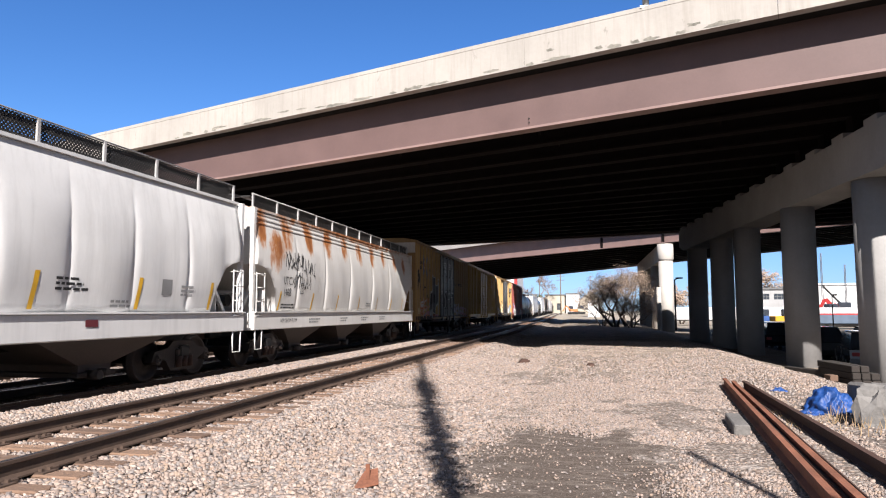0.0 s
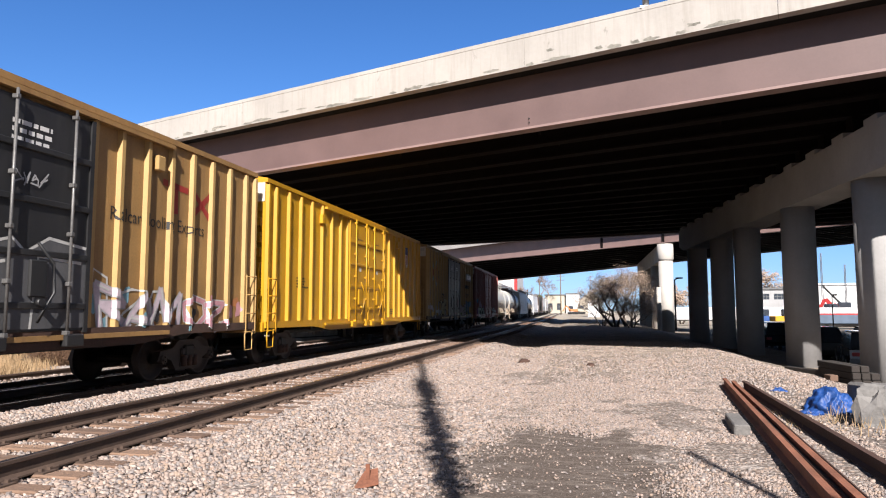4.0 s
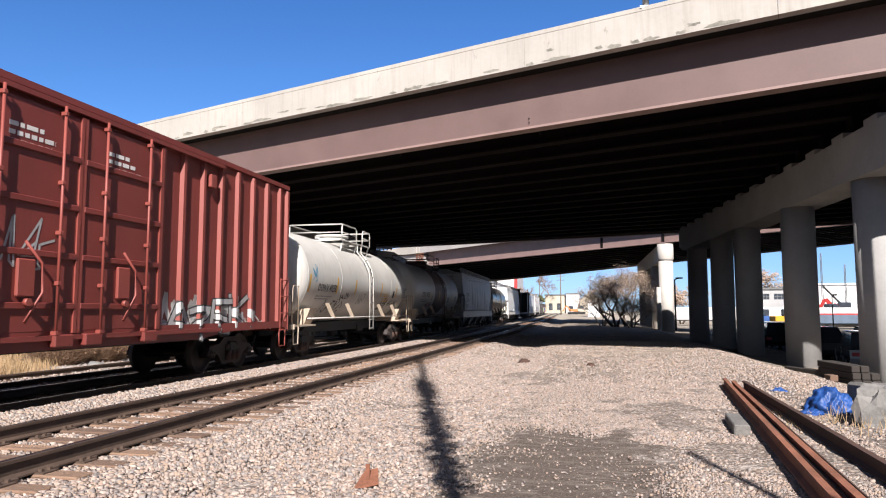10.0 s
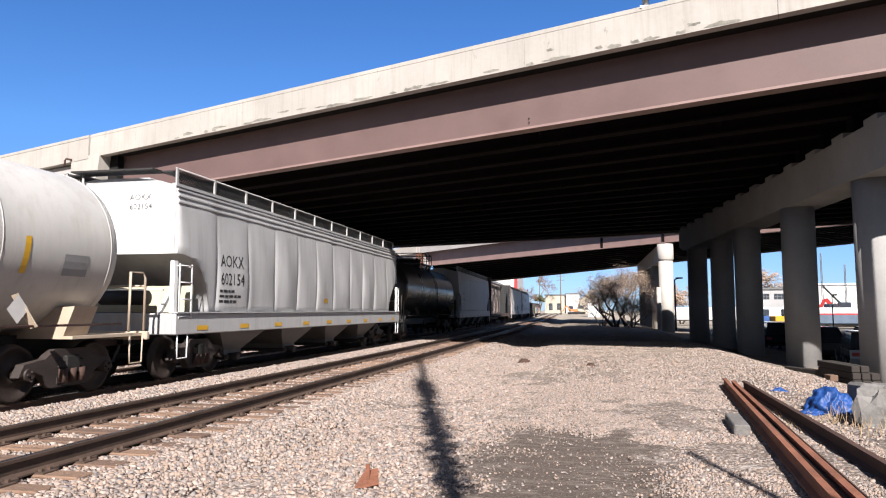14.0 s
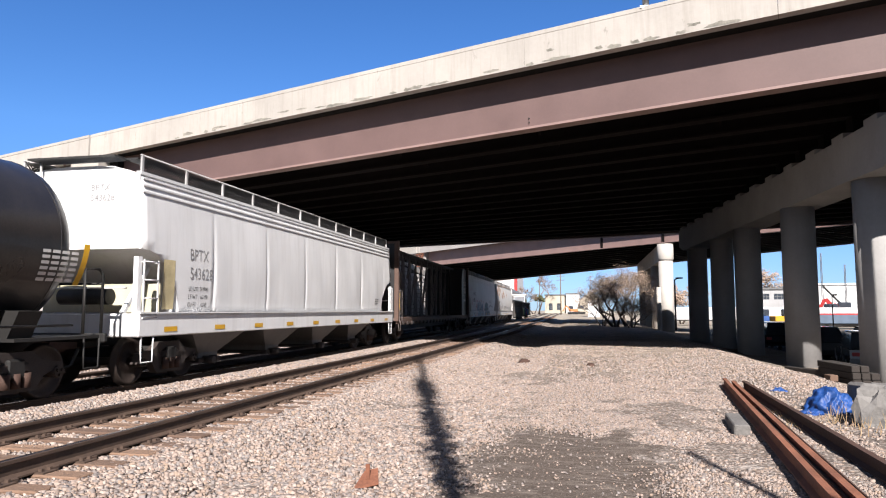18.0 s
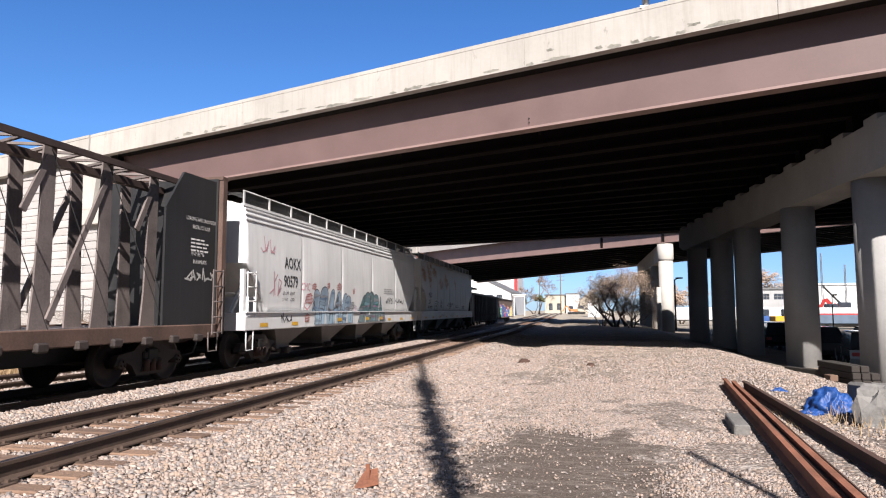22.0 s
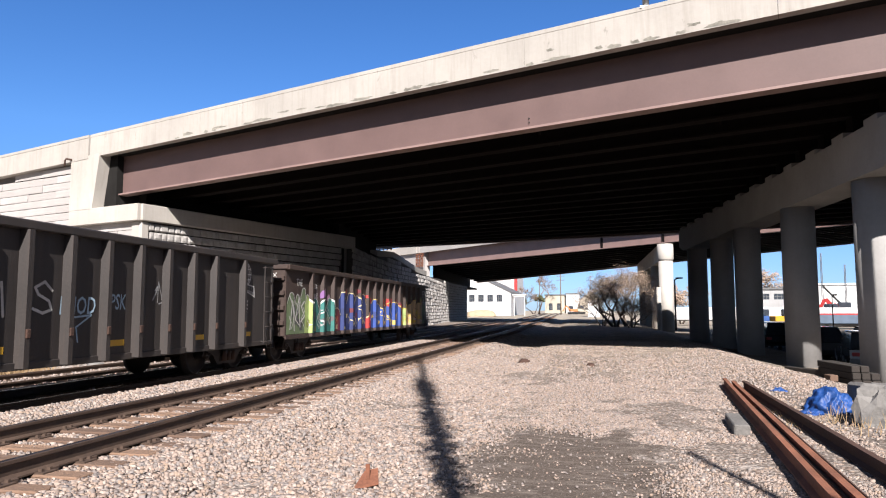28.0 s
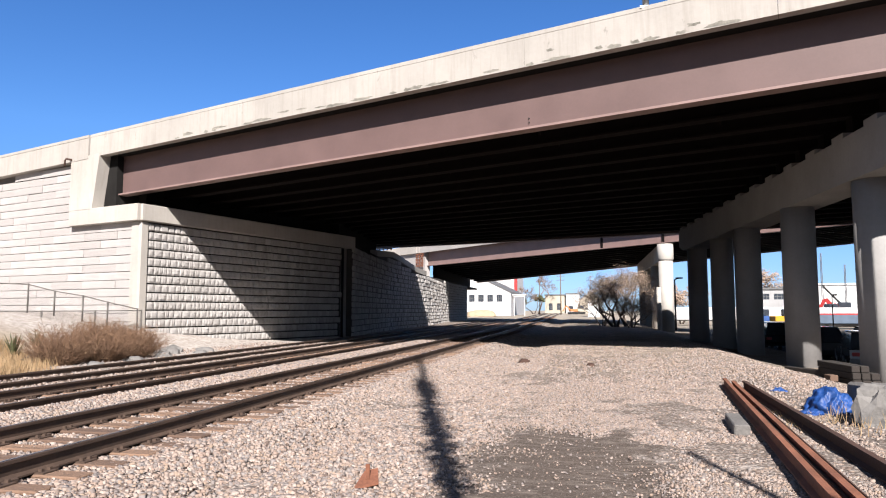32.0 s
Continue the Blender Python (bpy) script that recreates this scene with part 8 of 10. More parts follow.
    lettering(car, "PSK", 2.2, 1.5, 0.4, fx, SPRAY["powder"], squeeze=0.65, slant=0.1, weight=0.002)
    decal(car, "graffiti", scrawl(3.4, 1.6, 0.5, 0.5, 3, 155, 0.02), fx, SPRAY["silver"])
    for y in (-6.2, -2.25, -0.45, 2.2, 4.85, 6.98):
        decal(car, "reflector_tape", [rect(y, y + 0.42, 0.84, 0.95)], fx, M["reflect"], 0.008)
    small_print(car, 7.02, 1.68, 4, 0.3, fx, inkw, 156, 0.05, 0.09)
    ring = [(7.12 + 0.24 * math.cos(a), 2.38 + 0.27 * math.sin(a)) for a in np.linspace(0, 2 * math.pi, 17)]
    arcs = [[(7.12 + q * math.cos(a), 2.38 + 0.27 * math.sin(a)) for a in np.linspace(-1.57, 1.57, 8)] for q in (-0.14, 0.0, 0.14)]
    rows = [[(7.12 - 0.23 * math.cos(a), 2.38 + 0.27 * math.sin(a)), (7.12 + 0.23 * math.cos(a), 2.38 + 0.27 * math.sin(a))] for a in (-0.5, 0.0, 0.5)]
    decal(car, "globe_emblem", strokes([ring] + arcs + rows, 0.025), fx, inkw)
    ribbon = [(6.93, 2.12), (7.05, 1.98), (7.56, 1.82), (7.52, 2.08), (7.1, 2.14)]
    decal(car, "emblem_ribbon", [ribbon], fx, M["ink_grey"])
    decal(car, "ribbon_rim", strokes([ribbon + [ribbon[0]]], 0.025), fx, inkw, 0.011)
    decal(car, "ribbon_bar", [rect(7.14, 7.26, 1.99, 2.1), rect(7.28, 7.38, 1.97, 2.09), rect(7.4, 7.48, 1.95, 2.07)], fx, M["ink_black"], 0.011)
    # 16
    car, fx, fp = place(gondola("rusty gondola car covered in rainbow graffiti", 17.5, M["p_gon2"], top=2.76, floor=0.86, posts=[-7.0 + 14.0 * k / 15 for k in range(16)], depth_post=0.13, foot=0.1, face=0.06, ladders=(1,)), 261.8, 279.3)
    r = random.Random(160)
    posts = [-7.0 + 14.0 * k / 15 for k in range(16)]
    sk = ribbed(posts, 1.44, 1.55, 0.06, 0.1, None, None, 0.8)
    # each stretch: its ends, ground, top, humps, rim, shades, flecks, lines
    for k, (q0, q1, base, top, n, rim, shades, flecks, line) in enumerate((
            (-8.7, -7.35, "sage", 1.98, 3, "white", ["iron", "sage", "olive"], ["iron"], "white"),
            (-7.4, -7.02, "lime", 1.9, 1, "white", ["lime"], ["olive"], "white"),
            (-6.98, -5.1, "teal", 1.75, 3, "white", ["teal", "green", "iron"], ["sage"], "silver"),
            (-5.08, -4.35, "maroon", 1.6, 1, "cream", ["red", "rust_red"], ["cream"], "cream"),
            (-4.5, -1.5, "indigo", 1.95, 4, "cream", ["navy", "navy", "indigo"], ["cream", "cream", "maroon"], "cream"),
            (-1.55, -0.9, "red", 1.3, 1, "cream", ["maroon", "navy"], ["silver"], "cream"),
            (-0.9, 3.3, "royal", 1.72, 6, "gold", ["indigo", "royal"], ["gold", "gold", "amber"], "gold"),
            (3.3, 3.9, "maroon", 1.75, 1, "red", ["red", "rust_red"], ["lime"], "red"),
            (3.75, 4.2, "lime", 1.5, 1, "yellow", ["lime"], ["yellow"], "olive"),
            (4.2, 7.9, "tan", 1.85, 5, "gold", ["gold", "yellow", "tan", "petal"], ["yellow", "mauve", "gold"], "maroon"),
            (7.9, 8.6, "sage", 1.8, 1, "silver", ["iron", "sage"], ["iron"], "silver"))):
        edge = crest(q0, q1, top, n, 900 + k)
        sprayed(car, "graffiti_ground", [[(q0, 0.8), (q1, 0.8)] + edge[::-1]], sk, SPRAY[base], 0.006 + 0.0006 * (k % 2))
        clouds(car, q0 + 0.2, q1 - 0.2, 0.9, top - 0.4, max(1, int(3 * (q1 - q0))), shades, sk, 910 + k, 0.42, 0.008)
        clouds(car, q0 + 0.15, q1 - 0.15, 0.85, top - 0.45, max(1, int(2.6 * (q1 - q0))), flecks, sk, 930 + k, 0.36, 0.015)
        # rims and bent inner lines
        inner = []
        for j in range(int(2.2 * (q1 - q0)) + 1):
            y, z = r.uniform(q0 + 0.15, q1 - 0.15), r.uniform(0.85, 1.1)
            inner.append([(y + 0.14 * math.sin(1.7 * i + j), z + 0.13 * i) for i in range(r.randint(3, 6)) if z + 0.13 * i < top - 0.2])
        each_line(car, "graffiti_outline", [edge] + [q for q in inner if len(q) > 1], 0.03, sk, SPRAY[rim], 0.022)
        if line != rim:
            each_line(car, "graffiti_line", [[(y + 0.1, z + 0.07) for y, z in q] for q in inner[::2] if len(q) > 1] or [edge], 0.025, sk, SPRAY[line], 0.027)
    sprayed(car, "graffiti_initial", strokes([[(-8.5, 0.95), (-8.35, 1.75), (-8.12, 1.2), (-7.9, 1.85), (-7.8, 1.0)], [(-7.5, 1.75), (-7.72, 1.6), (-7.48, 1.3), (-7.75, 1.15)], [(-8.55, 1.9), (-8.3, 1.6), (-8.2, 0.9)]], 0.05), sk, SPRAY["white"], 0.03)
    # red and purple above the letters
    clouds(car, -6.8, -5.2, 1.8, 2.05, 4, ["purple", "mauve"], sk, 181, 0.45, 0.002)
    clouds(car, -4.4, -1.4, 1.95, 2.2, 5, ["maroon", "red"], sk, 182, 0.34, 0.002)
    clouds(car, -0.9, 3.6, 1.6, 1.95, 12, ["red", "red", "maroon"], sk, 183, 0.45, 0.002)
    clouds(car, 4.6, 7.7, 1.9, 2.1, 6, ["lime", "sage"], sk, 184, 0.4, 0.002)
    each_sprayed(car, "graffiti_bar", [rect(0.62, 0.84, 1.0, 2.0), rect(-1.35, -1.1, 0.82, 1.35)], sk, SPRAY["red"], 0.03)
    lettering(car, "CREW", 7.95, 2.3, 0.26, fx, inkw, squeeze=0.7, slant=0.2)
    lettering(car, "THE", -8.05, 2.2, 0.3, fx, SPRAY["white"], squeeze=0.8, slant=0.1, weight=0.006)
    lettering(car, "SMIX", -6.86, 2.15, 0.23, fx, inkw, squeeze=0.85)
    lettering(car, "6601", -6.8, 1.85, 0.23, fx, inkw, 0.014, squeeze=0.85)
    end_lettering(car, "SMIX", 0.85, -8.89, 2.42, 0.17, M["ink_white"])
    lettering(car, "I", -1.2, 2.3, 0.4, fx, SPRAY["white"])
    decal(car, "graffiti", scrawl(8.0, 1.7, 0.4, 0.8, 4, 170, 0.03), fx, SPRAY["white"])


freight_train()

# ---- things round the yard ----
M["tarp"] = mat("blue_tarpaulin", (0.01, 0.062, 0.25), 0.55, var=0.25, scale=4, fine=20, bump=0.3)
# black of the plastic by the fence and of the rubble's shade
M["sheet_black"] = mat("black_plastic_and_shade", (0.015, 0.015, 0.016), 0.45, var=0.3, scale=4, fine=15, bump=0.4)
M["rubble"] = mat("broken_concrete", (0.2, 0.19, 0.18), 0.95, var=0.2, scale=3, fine=20, bump=0.6)
M["twig"] = mat("dry_brush_twigs", (0.15, 0.083, 0.05), 0.9, var=0.25, bump=0, per="island", hue=(0.27, 0.16, 0.09))
M["bark"] = mat("grey_brown_bark", (0.1, 0.075, 0.06), 0.95, var=0.25, fine=20, bump=0.5)
M["crown"] = mat("bare_twigs", (0.34, 0.25, 0.19), 0.9, var=0.2, bump=0, per="island", hue=(0.15, 0.11, 0.09))
M["dead_leaf"] = mat("dead_leaves", (0.36, 0.26, 0.2), 0.9, var=0.25, bump=0, per="island", hue=(0.46, 0.34, 0.24))
M["leaf"] = mat("evergreen_leaves", (0.07, 0.09, 0.035), 0.8, var=0.25, bump=0, per="island", hue=(0.13, 0.12, 0.05))
M["dry_grass"] = mat("dry_grass", (0.36, 0.235, 0.12), 0.9, var=0.2, bump=0, per="island", hue=(0.42, 0.3, 0.17))
M["fence"] = mat("weathered_fence_steel", (0.13, 0.12, 0.11), 0.6, metal=0.5, var=0.2)
M["siding_white"] = mat("white_metal_siding", (0.66, 0.66, 0.66), 0.6, var=0.06, scale=0.3, bump=0.05, streak=0.15, streak_col=(0.45, 0.43, 0.4))
M["siding_grey"] = mat("grey_metal_siding", (0.36, 0.36, 0.36), 0.6, var=0.1, scale=0.3, bump=0.05, streak=0.2)
M["siding_beige"] = mat("beige_metal_siding", (0.5, 0.45, 0.36), 0.7, var=0.1, scale=0.2, streak=0.2, streak_col=(0.3, 0.26, 0.2))
M["roof_grey"] = mat("dark_roof_sheet", (0.14, 0.14, 0.14), 0.7, var=0.15)
M["glass"] = mat("dark_window_glass", (0.05, 0.06, 0.075), 0.12, var=0.2, bump=0)
M["red"] = mat("red_enamel", (0.42, 0.03, 0.03), 0.5, var=0.1, bump=0.02)
M["blue"] = mat("blue_enamel", (0.03, 0.09, 0.28), 0.5, var=0.1, bump=0.02)
M["blue_grey"] = mat("blue_grey_enamel", (0.1, 0.14, 0.2), 0.6, var=0.12, bump=0.02)
M["yellow_m"] = mat("yellow_enamel", (0.6, 0.32, 0.02), 0.5, var=0.1, bump=0.02)
M["sand"] = mat("heaped_sand", (0.5, 0.38, 0.25), 0.95, var=0.15, bump=0.4)
M["tyre"] = mat("tyre_rubber", (0.02, 0.02, 0.02), 0.85, var=0.2)
CAR_PAINTS = [mat("car_paint_" + k, c, 0.25, var=0.05, bump=0, coat=0.6) for k, c in (("black", (0.01, 0.01, 0.012)), ("grey", (0.05, 0.052, 0.056)), ("dark_blue", (0.012, 0.018, 0.035)), ("silver", (0.3, 0.3, 0.31)))]


def gz(x, y):
    return float(ground_z(x, y))


# ballast and gravel stones
def stone_field():
    rng = np.random.default_rng(5)
    # a rough six-sided chip of rock
    chip = np.array([(x, y, z) for x in (-1, 1) for y in (-1, 1) for z in (-1, 1)]) * 0.64
    quad = np.array([(0, 1, 3, 2), (4, 6, 7, 5), (0, 4, 5, 1), (2, 3, 7, 6), (1, 5, 7, 3)])
    spots = []

    def scatter(n, x0, x1, y0, y1, r0, r1, keep=None, power=1.0):
        t = rng.random(n) ** power
        y = y0 + (y1 - y0) * t
        x = x0 + (x1 - x0) * rng.random(n)
        r = r0 + (r1 - r0) * rng.random(n) ** 2
        ok = np.ones(n, bool) if keep is None else keep(x, y)
        spots.append(np.stack([x[ok], y[ok], r[ok]], 1))

    def off_patch(x, y):
        a = ((x + 0.35) / 1.35) ** 2 + ((y - 8.1) / 2.7) ** 2
        b = ((x + 0.3) / 1.5) ** 2 + ((y - 5.6) / 2.3) ** 2
        edge = np.minimum(a, b)
        return rng.random(len(x)) < np.clip((edge - 0.3 + 0.35 * np.sin(2.3 * x + 1.1 * y) * np.sin(1.7 * y)) / 0.75, 0.05, 1.0)

    scatter(16000, -9.2, -6.7, 4.5, 40.0, 0.018, 0.036, None, 1.3)
    scatter(72000, -5.6, 3.2, 4.6, 18.0, 0.009, 0.021, lambda x, y: off_patch(x, y), 1.6)
    scatter(30000, -5.2, -1.6, 4.8, 24.0, 0.018, 0.036, off_patch, 1.4)
    scatter(34000, -8.6, -4.4, 4.5, 30.0, 0.02, 0.038, None, 1.4)
    scatter(11000, -8.6, -3.0, 14.0, 44.0, 0.025, 0.045)
    scatter(16000, -13.0, -7.4, 8.0, 36.0, 0.022, 0.045)
    scatter(9000, 0.6, 6.5, 7.0, 24.0, 0.012, 0.034)
    scatter(34000, 0.0, 3.4, 4.8, 13.5, 0.006, 0.014, off_patch)
    scatter(20000, -3.6, 3.4, 9.0, 16.5, 0.010, 0.019, off_patch, 1.3)
    scatter(1700, -1.6, 1.2, 5.0, 11.0, 0.004, 0.011)
    scatter(17000, -4.0, 5.5, 16.0, 36.0, 0.014, 0.036)
    scatter(7000, -17.5, -11.5, 12.0, 34.0, 0.018, 0.045)
    s = np.concatenate(spots)
    # keep the tops of the near track's ties mostly clear
    along = np.arctan2(s[:, 1], s[:, 0] - (-9.91 - 1 / BEND)) / BEND
    side = np.hypot(s[:, 0] + 9.91 + 1 / BEND, s[:, 1]) - 1 / BEND - 4.01
    q = (along - 2.0) % 0.508
    s = s[~((np.abs(side) < 1.33) & ((q < 0.15) | (q > 0.36))) | ((np.abs(side) > 1.0) & (rng.random(len(s)) < 0.5)) | (rng.random(len(s)) < 0.13)]
    z = ground_z(s[:, 0], s[:, 1])
    n = len(s)
    shape = rng.uniform(0.7, 1.25, (n, 8, 3)) * rng.uniform(0.7, 1.25, (n, 1, 3)) * np.array([1.0, 1.0, 0.8])
    a, b = rng.uniform(0, 6.28, n), rng.normal(0, 0.45, n)
    c, q = np.cos(a)[:, None], np.sin(a)[:, None]
    v = chip[None] * shape * s[:, 2][:, None, None]
    vx, vy, vz = v[:, :, 0], v[:, :, 1], v[:, :, 2]
    # tilt, then turn
    vx, vz = vx * np.cos(b)[:, None] - vz * np.sin(b)[:, None], vx * np.sin(b)[:, None] + vz * np.cos(b)[:, None]
    vs = np.stack([vx * c - vy * q + s[:, 0][:, None], vx * q + vy * c + s[:, 1][:, None], vz + (z + 0.3 * s[:, 2] + 0.006)[:, None]], 2).reshape(-1, 3)
    fs = (quad[None] + 8 * np.arange(n)[:, None, None]).reshape(-1, 4)
    me = bpy.data.meshes.new("gravel_stones")
    me.vertices.add(len(vs))
    me.vertices.foreach_set("co", vs.ravel())
    me.loops.add(fs.size)
    me.loops.foreach_set("vertex_index", fs.ravel().astype(np.int32))
    me.polygons.add(len(fs))
    me.polygons.foreach_set("loop_start", np.arange(0, fs.size, 4, dtype=np.int32))
    me.update(calc_edges=True)
    me.materials.append(M["stone"])
    tagged(new("gravel_stones", me), "loose pale and brown crushed ballast stones", "gravel", kind="stuff")


stone_field()


def lump(name, label, cat, x, y, size, material, seed, squash=0.7, sub=3, rough=0.3, lift=0.0, turn=0.0):
    bm = bmesh.new()
    bmesh.ops.create_icosphere(bm, subdivisions=sub, radius=1.0)
    for v in bm.verts:
        d = 1 + rough * noise.fractal(v.co * 1.7 + Vector((seed, 0, 0)), 0.8, 2.0, 4)
        v.co = Vector((v.co.x * size[0] * d, v.co.y * size[1] * d, max(-0.25 * size[2], v.co.z * size[2] * d)))
    me = bpy.data.meshes.new(name)
    bm.to_mesh(me)
    bm.free()
    me.materials.append(material)
    me.polygons.foreach_set("use_smooth", [sub > 3] * len(me.polygons))
    ob = new(name, me)
    ob.matrix_basis = pose(x, y, gz(x, y) + lift + 0.1 * size[2], 0, 0, turn)
    return tagged(ob, label, cat)


lump("dark_rock", "dark rock lying on the gravel", "rock", -2.3, 22.2, (0.2, 0.14, 0.15), M["rust_dark"], 2, sub=2)
lump("brown_rock", "small brown rock on the gravel", "rock", -0.2, 21.0, (0.12, 0.1, 0.1), M["rust_dark"], 5, sub=2)
lump("blue_rag", "crumpled scrap of blue plastic", "litter", 3.72, 15.8, (0.15, 0.09, 0.08), M["tarp"], 8, sub=3, rough=0.5)
for k, (x, y, w) in enumerate(((-15.6, 22.6, 0.35), (-16.4, 24.0, 0.5), (-17.0, 25.2, 0.45), (-15.2, 20.4, 0.3), (-14.9, 18.2, 0.28), (-15.9, 25.8, 0.4), (-15.4, 24.6, 0.3))):
    lump("rubble_rock", "pale broken concrete rubble by the fence", "rock", x, y, (w, w * 0.8, w * 0.55), M["rubble"], 20 + k, sub=2)


lump("plastic_sheet", "black plastic sheet in the dry grass by the fence", "litter", -17.6, 18.7, (0.55, 0.4, 0.22), M["sheet_black"], 44, sub=4, rough=0.5)


def yucca(x, y):
    """A tuft of stiff blades."""
    rnd, g = random.Random(15), Geo()
    z = gz(x, y)
    for k in range(46):
        a, lean, L = rnd.uniform(0, 6.28), rnd.uniform(0.1, 0.9), rnd.uniform(0.5, 1.0)
        d = Vector((math.cos(a) * lean, math.sin(a) * lean, 1)).normalized() * L
        w = Vector((-math.sin(a), math.cos(a), 0)) * 0.022
        p = Vector((x, y, z - 0.02))
        q = p + d * 0.55 + Vector((0, 0, 0.03))
        g.add([p - w, p + w, q + w, q - w, p + d - Vector((0, 0, 0.06))], [(0, 1, 2, 3), (3, 2, 4)])
    tagged(part("yucca", g, M["leaf"]), "dark green tuft of stiff pointed leaves", "plant")


yucca(-18.6, 18.9)
yucca(-18.9, 20.2)


def tarp_heap():
    bm = bmesh.new()
    bmesh.ops.create_icosphere(bm, subdivisions=5, radius=1.0)
    for v in bm.verts:
        p = v.co.copy()
        fold = abs(noise.noise(p * 2.2 + Vector((3, 1, 0)))) * 0.45 + 0.2 * abs(noise.noise(p * 5.0)) + 0.08 * abs(noise.noise(p * 12.0))
        r = 1.15 - fold
        v.co = Vector((p.x * 0.42 * r, p.y * 0.45 * r, max(-0.02, p.z * 0.38 * r + 0.1 * p.x)))
    me = bpy.data.meshes.new("tarpaulin")
    bm.to_mesh(me)
    bm.free()
    me.materials.append(M["tarp"])
    me.polygons.foreach_set("use_smooth", [True] * len(me.polygons))
    ob = new("tarpaulin", me)
    ob.matrix_basis = Matrix.Translation((3.78, 12.9, gz(3.78, 12.9))) @ Matrix.Rotation(0.35, 4, "Z") @ Matrix.Diagonal((0.8, 0.9, 1.02, 1))
    tagged(ob, "crumpled bright blue plastic tarpaulin", "tarpaulin")
    ob2 = new("tarpaulin", me)
    ob2.matrix_basis = Matrix.Translation((3.42, 12.55, gz(3.42, 12.55))) @ Matrix.Diagonal((0.45, 0.4, 0.22, 1))
    tagged(ob2, "low folded corner of blue plastic tarpaulin", "tarpaulin")


tarp_heap()


def rubble_pile():
    for k, (x, y, w, d, h, a) in enumerate(((4.32, 12.9, 0.3, 0.5, 0.5, 10), (4.75, 13.0, 0.55, 0.45, 0.5, -15))):
        g = Geo()
        g.box(-w / 2, w / 2, -d / 2, d / 2, -0.05, h, 0.05)
        ob = part("concrete_block", g, M["rubble"])
        ob.matrix_basis = pose(x, y, gz(x, y), 3 * k - 2, 4 - 3 * k, a)
        tagged(ob, "broken pale concrete block on the gravel", "rubble")
    for k, (x, y, size, turn) in enumerate(((4.2, 11.6, (0.36, 0.3, 0.5), 20), (4.72, 11.7, (0.4, 0.34, 0.56), 70), (4.35, 11.15, (0.2, 0.18, 0.16), 40))):
        lump("concrete_chunk", "jagged lump of broken concrete beside the tarpaulin", "rubble", x, y, size, M["rubble"], 33 + 5 * k, sub=3, rough=0.9, turn=turn)
    # black lump that stands for the dark shade among the concrete
    lump("plastic_sheet", "black lump in place of the shade behind the rubble", "litter", 4.5, 12.3, (0.4, 0.3, 0.3), M["sheet_black"], 31, sub=5, rough=0.4)


rubble_pile()


def rail_bar(p, q, roll=0.0, material=None, label="rusted scrap steel rail lying on the gravel"):
    prof = [(-0.07, 0), (0.07, 0), (0.07, 0.016), (0.011, 0.038), (0.011, 0.13), (0.036, 0.14), (0.036, 0.175), (-0.036, 0.175), (-0.036, 0.14), (-0.011, 0.13), (-0.011, 0.038), (-0.07, 0.016)]
    p, q = Vector(p), Vector(q)
    d = q - p
    y = d.normalized()
    x = y.cross(Vector((0, 0, 1))).normalized()
    z = x.cross(y)
    m = Matrix((x, y, z)).transposed().to_4x4()
    m.translation = p
    g = Geo()
    c, s = math.cos(roll), math.sin(roll)
    low = min(a * s + b * c for a, b in prof)
    g.prism([(a * c - b * s, a * s + b * c - low) for a, b in prof], 0, d.length, "y")
    ob = part("scrap_rail", g, material or M["rust_rail"])
    ob.matrix_basis = m
    return tagged(ob, label, "rail", "scrap rails")


G0 = -0.35
rail_bar((1.66, 4.2, G0 + 0.03), (2.76, 16.5, G0), 0.0)
rail_bar((1.86, 4.2, G0 + 0.03), (2.84, 15.9, G0), 0.05)
rail_bar((2.66, 4.0, G0), (3.06, 15.9, G0), 0.05, M["rust_dark"])
rail_bar((2.0, 4.6, G0 + 0.02), (2.6, 12.1, G0 + 0.02), 1.5, M["rust_dark"])


def timber(x, y, z, length, w, h, a, material, label, pitch=0.0, group=""):
    g = Geo()
    g.box(-w / 2, w / 2, -length / 2, length / 2, 0, h, 0.015)
    ob = part("timber", g, material)
    ob.matrix_basis = pose(x, y, z, pitch, 0, a)
    return tagged(ob, label, "timber", group)


timber(1.95, 10.75, G0 - 0.03, 1.15, 0.21, 0.15, -4.0, M["timber"], "short grey sawn timber block on the gravel", 0)
zb = gz(7.2, 22.6) - 0.02
for row in range(3):
    for col in range(3 if row < 2 else 2):
        timber(7.02 + 0.24 * col, 22.7 + 0.06 * row, zb + 0.195 * row, 2.4, 0.22, 0.185, 5, M["tie_dark"], "stacked creosoted railway tie", 0, "stacked ties")
timber(6.75, 24.2, gz(6.75, 24.2), 2.6, 0.22, 0.18, 22, M["tie_dark"], "loose creosoted railway tie beside the stack", 0, "stacked ties")
timber(6.62, 22.1, gz(6.62, 22.1), 0.4, 0.22, 0.18, 7, M["tie"], "sawn tan tie end beside the stack", 0, "stacked ties")


def rust_plate():
    g = Geo()
    g.loft([[(0, 0, 0), (0.24, 0.02, 0.05), (0.2, 0.25, 0.14), (0.06, 0.3, 0.1)], [(0, 0, 0.015), (0.24, 0.02, 0.065), (0.2, 0.25, 0.155), (0.06, 0.3, 0.115)]], True, False)
    g.box(0.1, 0.14, 0.1, 0.14, 0.08, 0.22)
    ob = part("scrap_plate", g, M["rust_rail"])
    ob.matrix_basis = pose(-2.3, 6.35, gz(-2.3, 6.35), 0, 0, 10)
    tagged(ob, "bent rusty steel plate in the ballast", "scrap metal")


rust_plate()


